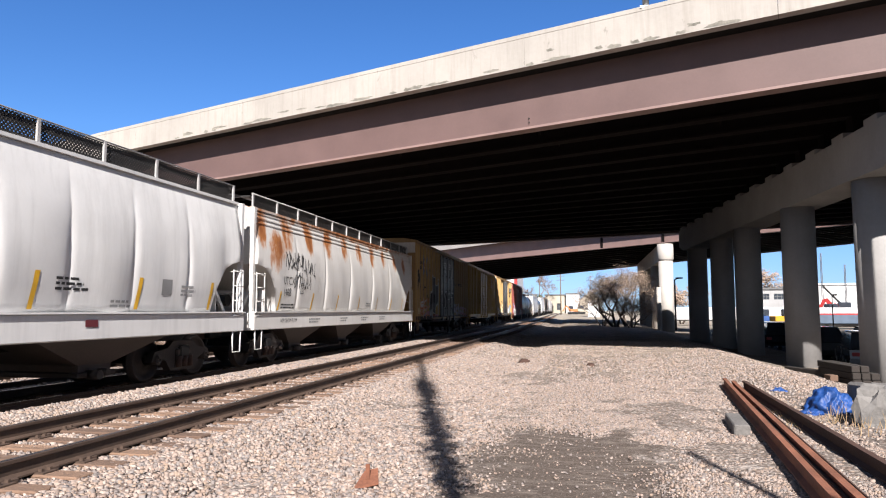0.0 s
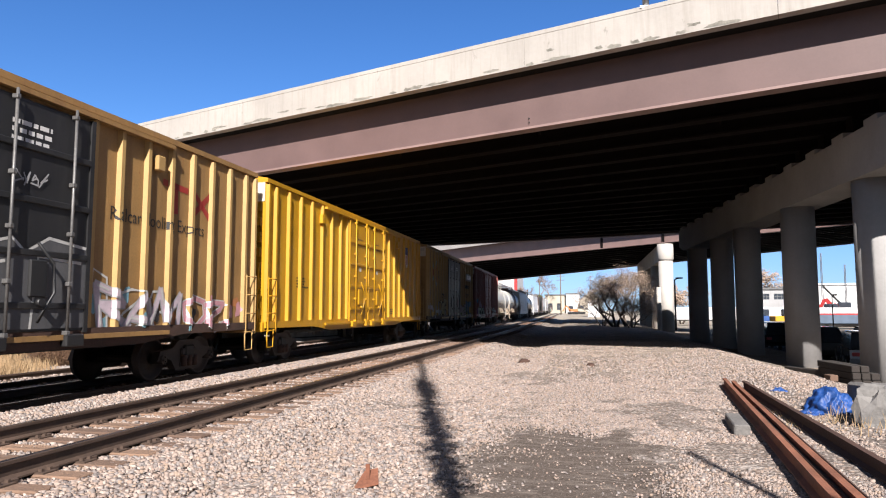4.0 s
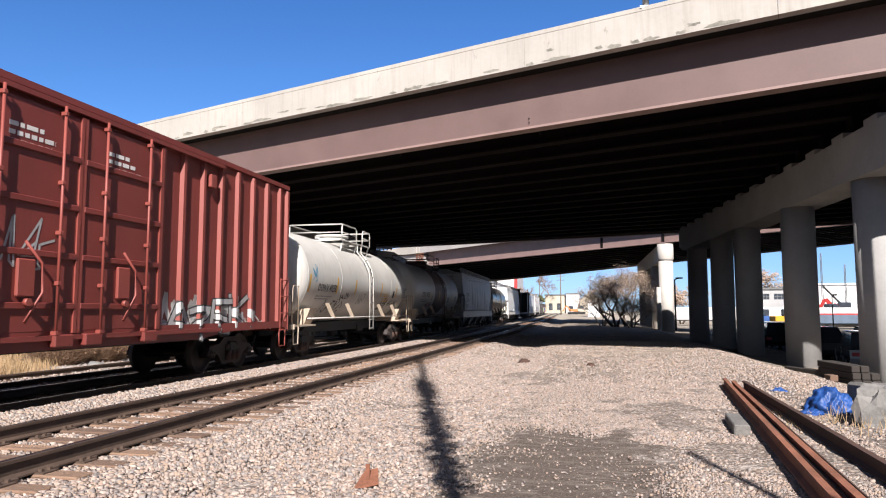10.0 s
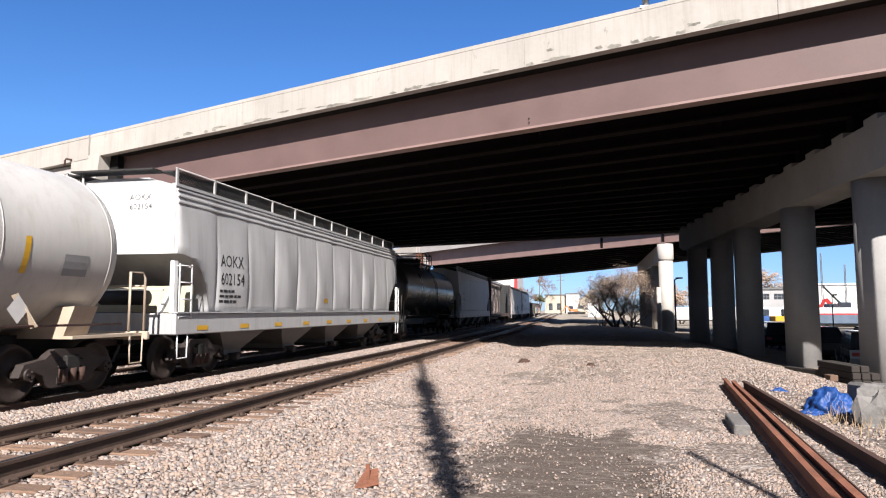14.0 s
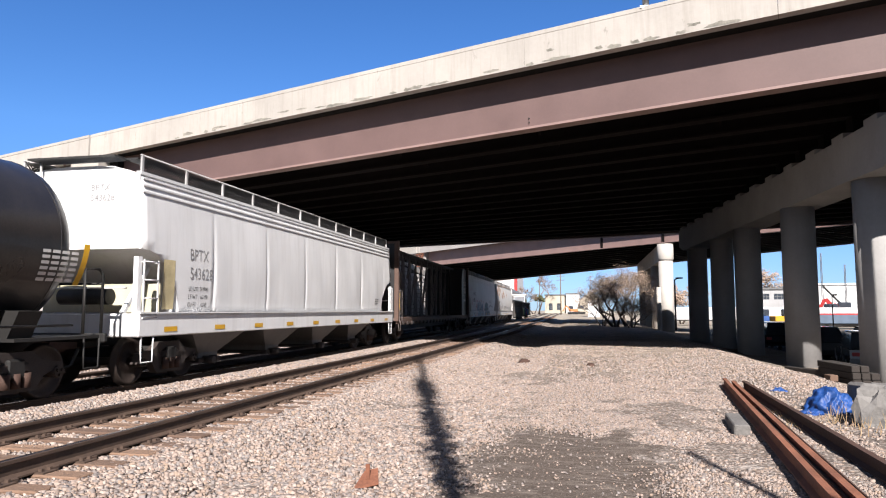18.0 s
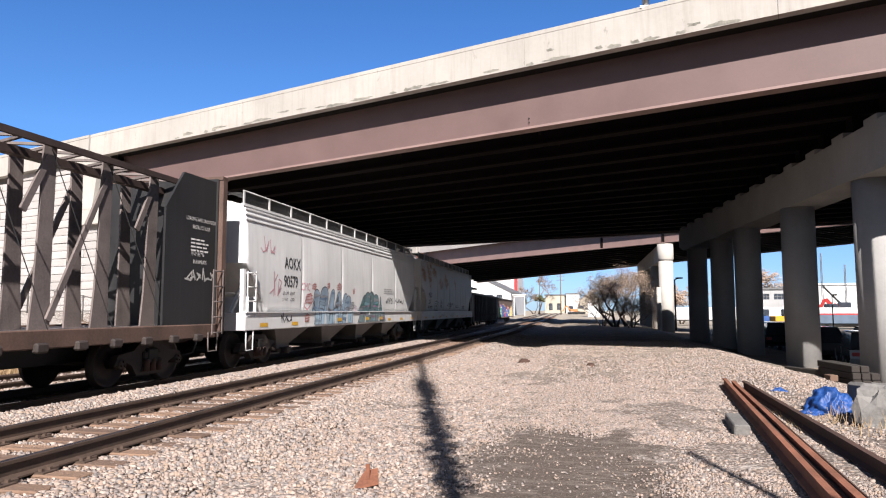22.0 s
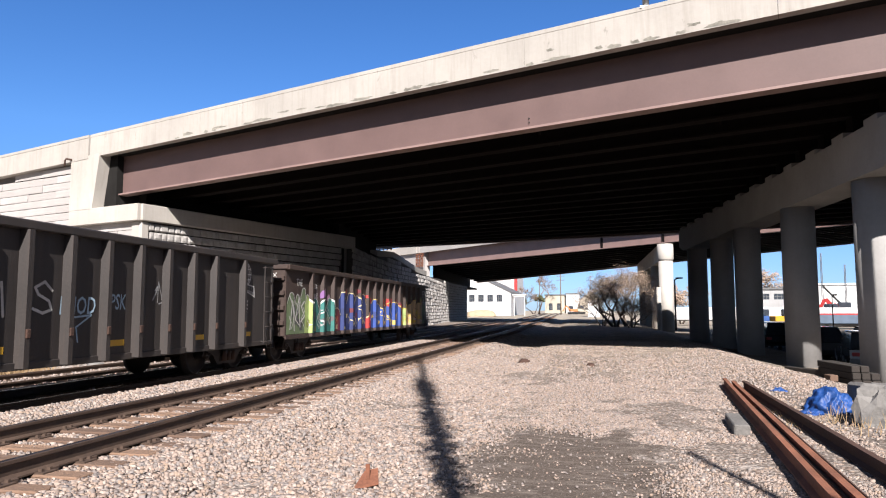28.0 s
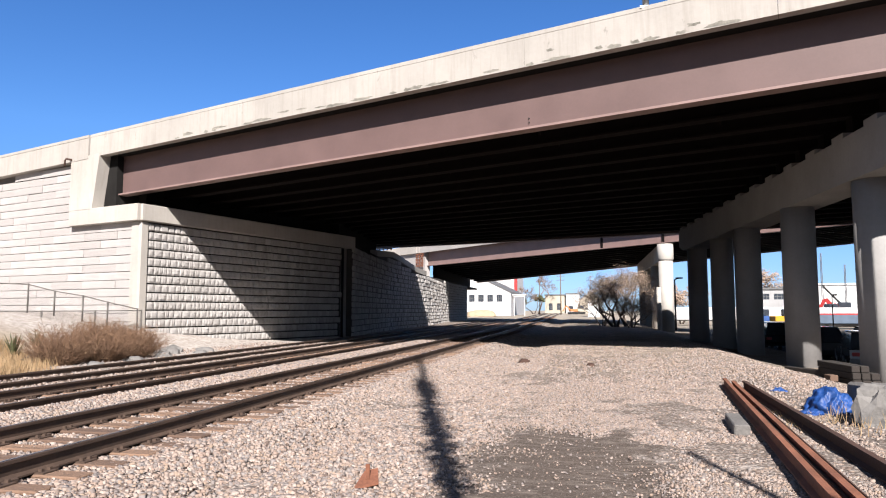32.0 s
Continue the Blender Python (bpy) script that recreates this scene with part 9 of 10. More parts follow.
# poles that throw the long shadows over the gravel
def utility_pole(x, y, h, name, label, r=0.16, arms=True, vine=False, lean=0.0):
    p = thing(name, label, "pole", pose(x, y, gz(x, y), 0, lean, 0))
    g = Geo()
    g.tube([(0, 0, -0.3), (0, 0, h)], [r, r * 0.7], 12)
    part("shaft", g, M["wood_pole"], p)
    if arms:
        for z in (h - 0.5, h - 1.6):
            g = Geo()
            g.bar((-1.1, 0, z), (1.1, 0, z), 0.1, 0.12)
            part("crossarm", g, M["wood_pole"], p)
    if vine:
        rnd = random.Random(12)
        g = Geo()
        for k in range(1500):
            z = rnd.choice((rnd.uniform(1.0, h - 1.0), rnd.gauss(h * 0.69, 0.55), rnd.uniform(h * 0.35, h * 0.62)))
            a, q = rnd.uniform(0, 6.28), r + abs(rnd.gauss(0, 0.1))
            c = Vector((q * math.cos(a), q * math.sin(a), z))
            u = Vector((rnd.uniform(-1, 1), rnd.uniform(-1, 1), rnd.uniform(-1, 1))).normalized() * 0.06
            w = u.orthogonal().normalized() * 0.05
            g.add([c - u, c + w, c + u, c - w], [(0, 1, 2, 3)])
        tagged(part("vine", g, M["leaf"], p, "climbing vine leaves"), kind="stuff")
    return p


utility_pole(0.95, -1.6, 18.0, "utility_pole", "very tall vine-covered wooden pole behind the viewer", 0.085, False, True, -1.0)
utility_pole(3.82, -1.4, 8.0, "steel_post", "slim post behind the viewer", 0.08, False)
# out of view, placed so that its shadow splits the first column
utility_pole(9.62, 16.9, 11.6, "sign_post", "unseen post added to shade one half of the first column", 0.24, False)


# ---- the fence corner ----
def fences():
    def run(label, pts, tops, step):
        f = thing("chain_link_fence", label, "fence")
        for (x, y), t in zip(pts, tops):
            g = Geo()
            g.tube([(x, y, gz(x, y) - 0.2), (x, y, t)], 0.035, 8)
            part("post", g, M["fence"], f)
        g = Geo()
        g.tube([(x, y, t - 0.03) for (x, y), t in zip(pts, tops)], 0.024, 6)
        part("top_rail", g, M["fence"], f)
        g = Geo()
        for (xa, ya), (xb, yb), ta, tb in zip(pts, pts[1:], tops, tops[1:]):
            L = math.hypot(xb - xa, yb - ya)
            h = 1.35
            n = int((L + h) / step)
            for k in range(n):
                for sg in (1, -1):
                    u0, u1 = k * step - h, k * step
                    z0, z1 = 0.0, h
                    if u0 < 0:
                        z0, u0 = -u0, 0.0
                    if u1 > L:
                        z1, u1 = h - (u1 - L), L
                    if u1 <= u0:
                        continue

                    def at(u, z):
                        q = u / L if sg > 0 else 1 - u / L
                        return (xa + (xb - xa) * q, ya + (yb - ya) * q, ta + (tb - ta) * q - 0.05 - h + z)

                    g.tube([at(u0, z0), at(u1, z1)], 0.0024, 3)
        tagged(part("wire_mesh", g, M["fence"], f), kind="stuff")

    run("low chain-link fence beside the track", [(-27.5, 23.6), (-25.2, 24.1), (-22.9, 24.6), (-20.7, 25.1), (-18.8, 25.55)], [1.33, 1.33, 1.33, 1.34, 1.36], 0.09)
    run("sagging chain-link fence along the wing wall", [(-27.6, 24.6), (-25.6, 25.0), (-24.3, 25.3), (-23.2, 25.6), (-22.0, 25.9), (-20.9, 26.1), (-19.6, 26.35)], [2.55, 2.55, 2.5, 2.2, 2.0, 1.72, 1.42], 0.11)


fences()


def brush(x, y, r, h, seed, n=460):
    rnd = random.Random(seed)
    g = Geo()
    for k in range(n):
        a, q = rnd.uniform(0, 6.28), r * math.sqrt(rnd.random())
        bx, by = x + 0.5 * q * math.cos(a), y + 0.5 * q * math.sin(a)
        z0 = gz(bx, by) - 0.05
        p = Vector((bx, by, z0))
        d = Vector((rnd.uniform(-0.6, 0.6) + 0.5 * math.cos(a), rnd.uniform(-0.6, 0.6) + 0.5 * math.sin(a), rnd.uniform(0.7, 1.3))).normalized()
        L = h * rnd.uniform(0.5, 1.05)
        pts = [p]
        for j in range(3):
            d = (d + Vector((rnd.uniform(-0.35, 0.35), rnd.uniform(-0.35, 0.35), rnd.uniform(-0.25, 0.1)))).normalized()
            pts.append(pts[-1] + d * L / 3)
        g.tube(pts, [0.009, 0.007, 0.005, 0.002], 3)
        for j in range(7):
            b = pts[1 + j % 3].lerp(pts[max(0, j % 3)], rnd.random())
            e = b + Vector((rnd.uniform(-1, 1), rnd.uniform(-1, 1), rnd.uniform(-0.2, 1))).normalized() * L * rnd.uniform(0.15, 0.3)
            w = Vector((rnd.uniform(-1, 1), rnd.uniform(-1, 1), rnd.uniform(-1, 1))).normalized() * 0.009
            g.add([b - w, b + w, e], [(0, 1, 2)])
    ob = part("dry_bush", g, M["twig"])
    return tagged(ob, "tangled leafless brown brush by the fence", "bush", "dry brush")


for k, (x, y, r, h) in enumerate(((-16.6, 18.6, 1.0, 1.35), (-17.6, 20.2, 1.1, 1.5), (-16.3, 20.2, 1.0, 1.3), (-17.9, 22.0, 1.1, 1.45), (-16.6, 22.0, 1.0, 1.35), (-18.9, 23.8, 1.0, 1.3), (-17.7, 23.8, 0.9, 1.2))):
    brush(x, y, r, h, 60 + k)


def grass_field():
    rnd = random.Random(77)
    g = Geo()
    for k in range(9000):
        x, y = rnd.uniform(-20, -14.6), rnd.uniform(14.0, 19.5)
        if x + 0.9 * (y - 14) > -12.4 - rnd.random() * 1.5:
            continue
        z = gz(x, y)
        h = rnd.uniform(0.1, 0.4)
        a = rnd.uniform(0, 3.14)
        w = 0.014
        dx, dy = w * math.cos(a), w * math.sin(a)
        lx, ly = rnd.uniform(-0.15, 0.15), rnd.uniform(-0.15, 0.15)
        g.add([(x - dx, y - dy, z - 0.02), (x + dx, y + dy, z - 0.02), (x + lx, y + ly, z + h)], [(0, 1, 2)])
    for k in range(260):
        x, y = rnd.uniform(2.6, 4.9), rnd.uniform(10.6, 12.6)
        z, h = gz(x, y), rnd.uniform(0.08, 0.32) if x > 3.5 else rnd.uniform(0.04, 0.12)
        lx, ly = rnd.uniform(-0.12, 0.12), rnd.uniform(-0.12, 0.12)
        g.add([(x - 0.006, y, z - 0.02), (x + 0.006, y, z - 0.02), (x + lx, y + ly, z + h)], [(0, 1, 2)])
    tagged(part("dry_grass", g, M["dry_grass"]), "tufts of straw-coloured dry grass", "grass", kind="stuff")


grass_field()


# ---- trees ----
def tree(name, label, x, y, h, spread, seed, depth=5, stems=1, leaves=0, leaf_mat=None, lean=(0, 0), base=None, leaf=0.16, r0=None, thick=1.0):
    rnd = random.Random(seed)
    t = thing(name, label, "tree", pose(x, y, (gz(x, y) if base is None else base) - 0.1))
    trunk, crown, tips = Geo(), Geo(), []

    def grow(p, d, L, r, k):
        pts, rr = [p], [r]
        for j in range(3):
            d = (d + Vector((rnd.uniform(-0.22, 0.22), rnd.uniform(-0.22, 0.22), rnd.uniform(-0.08, 0.14)))).normalized()
            pts.append(pts[-1] + d * L / 3)
            rr.append(r * (1 - 0.14 * (j + 1)))
        (trunk if k >= depth - 1 else crown).tube(pts, rr, 6 if k >= depth - 1 else (4 if k > 1 else 3))
        if k == 0:
            tips.append(pts[-1])
            return
        for j in range(rnd.choice((2, 3, 3)) if k > 1 else 3):
            q = pts[rnd.choice((2, 3, 3))] if j else pts[3]
            a = rnd.uniform(0, 6.28)
            nd = (d * rnd.uniform(0.6, 1.0) + Vector((math.cos(a) * spread, math.sin(a) * spread, rnd.uniform(-0.15, 0.45)))).normalized()
            grow(q, nd, L * rnd.uniform(0.58, 0.82), max(r * 0.58, 0.008 * thick), k - 1)

    for s in range(stems):
        a = 6.28 * s / stems + rnd.uniform(0, 1)
        tilt = 0.12 if stems == 1 else 0.55
        grow(Vector((0.2 * math.cos(a) * (stems > 1), 0.2 * math.sin(a) * (stems > 1), 0)), Vector((tilt * math.cos(a) + lean[0], tilt * math.sin(a) + lean[1], 1)).normalized(), h * 0.33, (r0 or h * 0.022), depth)
    part("trunk", trunk, M["bark"], t)
    tagged(part("twig_mass", crown, M["crown"], t, "bare twigs"), kind="stuff")
    if leaves:
        g = Geo()
        for k in range(leaves):
            c = rnd.choice(tips) + Vector((rnd.gauss(0, 0.3), rnd.gauss(0, 0.3), rnd.gauss(0, 0.25)))
            u = Vector((rnd.uniform(-1, 1), rnd.uniform(-1, 1), rnd.uniform(-1, 1))).normalized() * leaf
            w = u.orthogonal().normalized() * leaf * 0.5
            g.add([c - u, c + w, c + u, c - w], [(0, 1, 2, 3)])
        tagged(part("leaves", g, leaf_mat or M["dead_leaf"], t, "sparse leaves"), kind="stuff")
    return t


tree("bare_tree", "spreading bare tree beside the ramp pier", 1.7, 67.0, 5.6, 0.95, 3, 7, 3, 6500, M["dead_leaf"], lean=(-0.3, 0), leaf=0.045, r0=0.16)
tree("bare_tree", "dense leafless scrub tree beside the ramp pier", 2.9, 70.0, 6.0, 0.8, 4, 7, 3, 6000, M["dead_leaf"], leaf=0.045, r0=0.14)
tree("bare_tree", "low tangled scrub under the ramp overpass", 3.1, 65.0, 3.4, 0.9, 9, 6, 5, 4500, M["dead_leaf"], leaf=0.045, r0=0.07)
tree("bare_tree", "low leafless scrub beside the ramp pier", 0.6, 72.0, 4.6, 0.85, 10, 6, 4, 2500, M["dead_leaf"], leaf=0.045, r0=0.08)
tree("distant_tree", "tall bare tree far down the line", -20.4, 250.0, 17.0, 0.62, 5, 7, 1, 900, M["twig"], leaf=0.12, thick=3)
tree("distant_tree", "bare tree far down the line", -24.4, 230.0, 9.3, 0.6, 6, 6, 1, 700, M["twig"], leaf=0.14, thick=3)
tree("distant_tree", "greenish tree far down the line", -21.3, 240.0, 7.6, 0.5, 7, 4, 2, 2200, M["leaf"], leaf=0.25, thick=4)
tree("distant_tree", "bare tree behind the car park", 35.0, 160.0, 13.0, 0.7, 8, 5, 1, 1400, M["dead_leaf"], leaf=0.22, thick=3)
tree("distant_tree", "bare brown tree behind the car park", 16.0, 140.0, 8.5, 0.75, 12, 5, 2, 2000, M["dead_leaf"], leaf=0.22, thick=3)
tree("distant_tree", "bare brown tree beyond the parked cars", 13.0, 136.0, 7.5, 0.75, 13, 5, 2, 1500, M["dead_leaf"], leaf=0.2, thick=3)


# ---- far buildings ----
def building(name, label, cat, x0, x1, y0, y1, z0, z1, wall, ridge=0.0, windows=(), roof=None, peak=0.5, over=0.25):
    b = thing(name, label, cat)
    g = Geo()
    xm = x0 + (x1 - x0) * peak
    # the front wall has real openings: strips between and round the windows
    if windows:
        wz0, wz1 = windows[0][1], windows[0][3]
        g.box(x0, x1, y0, y0 + 0.3, z0, wz0)
        g.box(x0, x1, y0, y0 + 0.3, wz1, z1)
        edges = [x0] + [q for w in windows for q in (w[0], w[2])] + [x1]
        for a, c in zip(edges[::2], edges[1::2]):
            g.box(a, c, y0, y0 + 0.3, wz0, wz1)
        g.box(x0, x0 + 0.3, y0 + 0.3, y1, z0, z1)
        g.box(x1 - 0.3, x1, y0 + 0.3, y1, z0, z1)
        g.box(x0 + 0.3, x1 - 0.3, y1 - 0.3, y1, z0, z1)
    else:
        g.box(x0, x1, y0, y1, z0, z1)
    if ridge:
        g.loft([[(x0, y, z1), (x1, y, z1), (xm, y, z1 + ridge)] for y in (y0, y1)], True, False)
    part("wall", g, wall, b)
    g = Geo()
    if ridge:
        for a, c, za, zc in ((x0 - over, xm, z1 - 0.05, z1 + ridge + 0.05), (xm, x1 + over, z1 + ridge + 0.05, z1 - 0.05)):
            g.loft([[(a, y, za), (c, y, zc), (c, y, zc + 0.2), (a, y, za + 0.2)] for y in (y0 - over, y1 + over)], True, False)
    else:
        g.box(x0 - over, x1 + over, y0 - over, y1 + over, z1 + 0.004, z1 + 0.35)
    part("roof", g, roof or M["roof_grey"], b)
    for wx0, wz0, wx1, wz1 in windows:
        g = Geo()
        g.box(wx0, wx1, y0 + 0.14, y0 + 0.18, wz0, wz1)
        w = part("window", g, M["glass"], b)
        g = Geo()
        for q in range(4):
            xx = wx0 + (wx1 - wx0) * q / 3
            g.box(xx - 0.04, xx + 0.04, y0 + 0.06, y0 + 0.13, wz0, wz1)
        for q in range(3):
            zz = wz0 + (wz1 - wz0) * q / 2
            g.box(wx0, wx1, y0 + 0.05, y0 + 0.12, zz - 0.04, zz + 0.04)
        part("window_frame", g, M["roof_grey"], w)
    return b


building("warehouse", "white metal warehouse with a row of four small windows", "building", -40.0, -21.9, 179.0, 215.0, -0.5, 6.0, M["siding_white"], 4.4, [(-33.0 + 2.45 * k, 3.6, -31.5 + 2.45 * k, 5.5) for k in range(4)], peak=0.5)
wide = building("tall_plant_building", "tall white plant building with a red corner stripe", "building", -48.0, -25.9, 222.0, 250.0, -0.5, 19.0, M["siding_white"], roof=M["siding_white"])
g = Geo()
g.box(-25.95, -24.95, 221.6, 222.0, 4.0, 19.5)
part("corner_stripe", g, M["red"], wide, "red corner stripe")
building("open_canopy", "white loading canopy beside the warehouse", "building", -21.6, -18.4, 182.0, 186.0, 4.9, 5.3, M["siding_white"], roof=M["siding_white"])
for k, x in enumerate((-21.4, -18.6)):
    g = Geo()
    g.box(x - 0.12, x + 0.12, 182.2, 182.44, -0.4, 4.9)
    tagged(part("canopy_post", g, M["siding_white"]), "white steel post of the loading canopy", "post")
building("low_depot", "beige industrial depot at the end of the line", "building", -19.0, -11.8, 262.0, 280.0, -0.5, 7.0, M["siding_beige"], windows=[(-17.6, 1.4, -16.2, 4.0), (-14.6, 1.4, -13.2, 4.0)])
building("low_depot", "white industrial depot at the end of the line", "building", -11.4, -6.4, 268.0, 285.0, -0.5, 7.6, M["siding_white"])
building("low_depot", "grey-roofed depot at the end of the line", "building", -6.0, 2.0, 262.0, 282.0, -0.5, 5.0, M["siding_beige"], 3.4, windows=[(-4.6, 1.6, -3.2, 3.6), (-2.4, 1.6, -1.0, 3.6)], roof=M["siding_grey"])
building("metal_shed", "small grey metal shed beside the line", "building", -1.8, 0.6, 150.0, 157.0, -0.3, 3.0, M["siding_white"], 0.5, roof=M["siding_white"])
building("office_block", "grey flat-roofed office with a window band", "building", 29.5, 36.0, 141.0, 148.0, -1.6, 5.3, M["siding_grey"], windows=[(30.6, 3.4, 32.2, 4.5), (33.0, 3.4, 35.0, 4.5)])
building("plant_hall", "pale industrial hall beyond the car park", "building", 42.0, 78.0, 150.0, 175.0, -1.6, 6.4, M["siding_white"], roof=M["siding_white"])
lump("sand_heap", "heap of tan sand beside the warehouse", "sand", -27.5, 165.0, (4.0, 3.0, 1.5), M["sand"], 41, sub=3, rough=0.12)


def trailer(x, y, a, w, body, stripe, label, length=11.0, h=2.7):
    t = thing("box_trailer", label, "trailer", pose(x, y, gz(x, y), 0, 0, a), "parked trailers")
    g = Geo()
    g.box(-length / 2, length / 2, -1.2, 1.2, 1.05, 1.05 + h, 0.04)
    part("box", g, body, t)
    if stripe:
        g = Geo()
        g.box(-length / 2, length / 2, -1.215, -1.204, 1.65, 2.3)
        part("stripe", g, stripe, t)
    g = Geo()
    g.box(-length / 2 + 0.3, length / 2 - 0.3, -1.0, 1.0, 0.85, 1.04)
    part("chassis", g, M["black"], t)
    for q in (-length / 2 + 1.2, -length / 2 + 2.3, length / 2 - 1.6):
        for s in (-1, 1):
            g = Geo()
            g.cyl((q, s * 0.85, 0.5), (q, s * 1.12, 0.5), 0.5, 16)
            part("wheel", g, M["tyre"], t)


trailer(17.0, 129.0, 6, 0, M["siding_white"], None, "long white box trailer beyond the car park", 14.0, 2.2)
trailer(32.0, 131.0, 4, 0, M["siding_white"], None, "white box trailer beyond the car park", 14.0, 2.2)
trailer(38.5, 112.0, 4, 0, M["siding_white"], M["red"], "white box trailer with a red stripe", 16.0, 2.1)
trailer(34.0, 98.0, 3, 0, M["blue_grey"], None, "low blue-grey container trailer beyond the car park", 14.0, 1.1)


def machine(x, y, label, body, arm_len, a=0.0, s=1.0, name="excavator"):
    t = thing(name, label, "machine", pose(x, y, gz(x, y), 0, 0, a))
    for sy in (-1, 1):
        g = Geo()
        g.box(-1.6 * s, 1.6 * s, sy * 1.1 * s - 0.3 * s, sy * 1.1 * s + 0.3 * s, 0, 0.8 * s, 0.2 * s)
        part("track", g, M["tyre"], t)
    g = Geo()
    g.box(-1.5 * s, 1.2 * s, -1.2 * s, 1.2 * s, 0.9 * s, 1.8 * s, 0.1 * s)
    part("engine_housing", g, body, t)
    g = Geo()
    g.box(-0.2 * s, 1.2 * s, -1.2 * s, -0.2 * s, 1.81 * s, 2.9 * s, 0.1 * s)
    part("cab", g, M["glass"], t)
    if arm_len:
        g = Geo()
        g.bar((1.0 * s, 0.3 * s, 1.5 * s), (2.4 * s, 0.3 * s, (1.5 + arm_len * 0.6) * s), 0.35 * s, 0.45 * s)
        g.bar((2.4 * s, 0.3 * s, (1.5 + arm_len * 0.6) * s), (3.8 * s, 0.3 * s, 1.0 * s), 0.28 * s, 0.35 * s)
        part("arm", g, body, t)


machine(-6.8, 205.0, "orange track excavator at the end of the line", SPRAY["orange"], 2.4, 200, 0.85)
machine(-5.0, 212.0, "white and tan loader at the end of the line", M["siding_beige"], 2.0, 20, 0.9, "loader")
machine(29.6, 122.0, "yellow yard loader beside the white trailers", M["yellow_m"], 0, 10, 1.0, "loader")
machine(26.4, 123.0, "small blue yard tractor beside the white trailers", M["blue"], 0, 10, 1.0, "tractor")
machine(41.0, 126.0, "red lifting machine beyond the car park", M["red"], 3.0, 160, 1.4, "lift_machine")
machine(36.8, 125.0, "red telescopic lift beyond the car park", M["red"], 2.2, 30, 1.3, "lift_machine")


def mast(x, y, h, label, name="lattice_mast", w=0.3, arms=0):
    t = thing(name, label, "mast", pose(x, y, gz(x, y)))
    for sx in (-1, 1):
        for sy in (-1, 1):
            g = Geo()
            g.bar((sx * w / 2, sy * w / 2, 0), (sx * w / 4, sy * w / 4, h), 0.05, 0.05)
            part("leg", g, M["galv"], t)
    g = Geo()
    n = int(h / 0.9)
    for k in range(n):
        z0, z1 = h * k / n, h * (k + 1) / n
        s = 1 if k % 2 else -1
        g.bar((-s * w / 2, -w / 2, z0), (s * w / 2, -w / 2, z1), 0.03, 0.03)
        g.bar((-s * w / 2, w / 2, z0), (s * w / 2, w / 2, z1), 0.03, 0.03)
    part("lattice", g, M["galv"], t)
    if arms:
        g = Geo()
        g.bar((0, 0, h * 0.55), (arms, 0, h * 0.2), 0.25, 0.3)
        part("boom", g, M["tyre"], t)


mast(40.0, 136.0, 13.0, "slim lattice mast beyond the car park", arms=4.0)
mast(44.5, 138.0, 11.0, "crane lattice beyond the car park")
for x, y, h in ((-9.5, 190.0, 11.0), (-19.7, 246.0, 12.0), (-2.0, 240.0, 13.0)):
    utility_pole(x, y, h, "utility_pole", "distant wooden utility pole beside the line", 0.16)


def street_lamp(x, y, top, k=1.0):
    t = thing("street_lamp", "dark street lamp with a flat head", "lamp", pose(x, y, gz(x, y)))
    h = top - gz(x, y)
    g = Geo()
    g.tube([(0, 0, -0.1), (0, 0, h)], [0.12 * k, 0.08 * k], 10)
    part("pole", g, M["black"], t)
    g = Geo()
    g.bar((0, 0, h - 0.05), (0.4 * k, 0, h + 0.1), 0.1 * k, 0.1 * k)
    part("arm", g, M["black"], t)
    g = Geo()
    g.box(0.1 * k, 0.85 * k, -0.25 * k, 0.25 * k, h + 0.05, h + 0.2, 0.05)
    part("head", g, M["black"], t)


street_lamp(8.45, 79.0, 4.75)
street_lamp(22.9, 75.0, 2.75, 0.55)


# ---- parked cars ----
def parked_car(x, y, a, paint, label, suv=False):
    t = thing("parked_car", label, "car", pose(x, y, gz(x, y), 0, 0, a), "parked cars")
    hh = 1.72 if suv else 1.45
    prof = [(-2.25, 0.35), (2.2, 0.35), (2.28, 0.6), (2.2, 0.82), (1.1, 0.98), (-1.5, 1.0), (-2.2, 0.95), (-2.3, 0.6)]
    g = Geo()
    g.loft([[(q * k, s * 0.9 * w, z) for q, z in prof] for s, w, k in ((-1, 0.96, 0.97), (-1, 1.0, 1.0), (1, 1.0, 1.0), (1, 0.96, 0.97))], True, False)
    body = part("body", g, paint, t)
    cab = [(-1.9 if suv else -1.5, 0.985), (1.1, 0.975), (0.45, hh - 0.06), (-1.35 if suv else -0.95, hh - 0.06)]
    g = Geo()
    g.loft([[(q, s * (0.84 if z < 1.1 else 0.68), z) for q, z in cab] for s in (-1, 1)], True, False)
    part("cabin_glass", g, M["glass"], t)
    g = Geo()
    g.box(-1.3 if suv else -0.9, 0.4, -0.69, 0.69, hh - 0.06, hh, 0.03)
    part("roof", g, paint, t)
    for q in (-1.35, 1.4):
        for s in (-1, 1):
            g = Geo()
            g.cyl((q, s * 0.72, 0.32), (q, s * 0.93, 0.32), 0.33, 18)
            w = part("wheel", g, M["tyre"], t)
            g = Geo()
            g.cyl((q, s * 0.925, 0.32), (q, s * 0.94, 0.32), 0.2, 14)
            part("rim", g, M["galv"], w)
    for s in (-1, 1):
        g = Geo()
        g.box(2.18, 2.3, s * 0.62 - 0.2, s * 0.62 + 0.2, 0.66, 0.8, 0.02)
        part("headlight", g, M["siding_white"], body)
        g = Geo()
        g.box(-2.32, -2.2, s * 0.68 - 0.14, s * 0.68 + 0.14, 0.7, 0.86, 0.02)
        part("tail_light", g, M["red"], body)


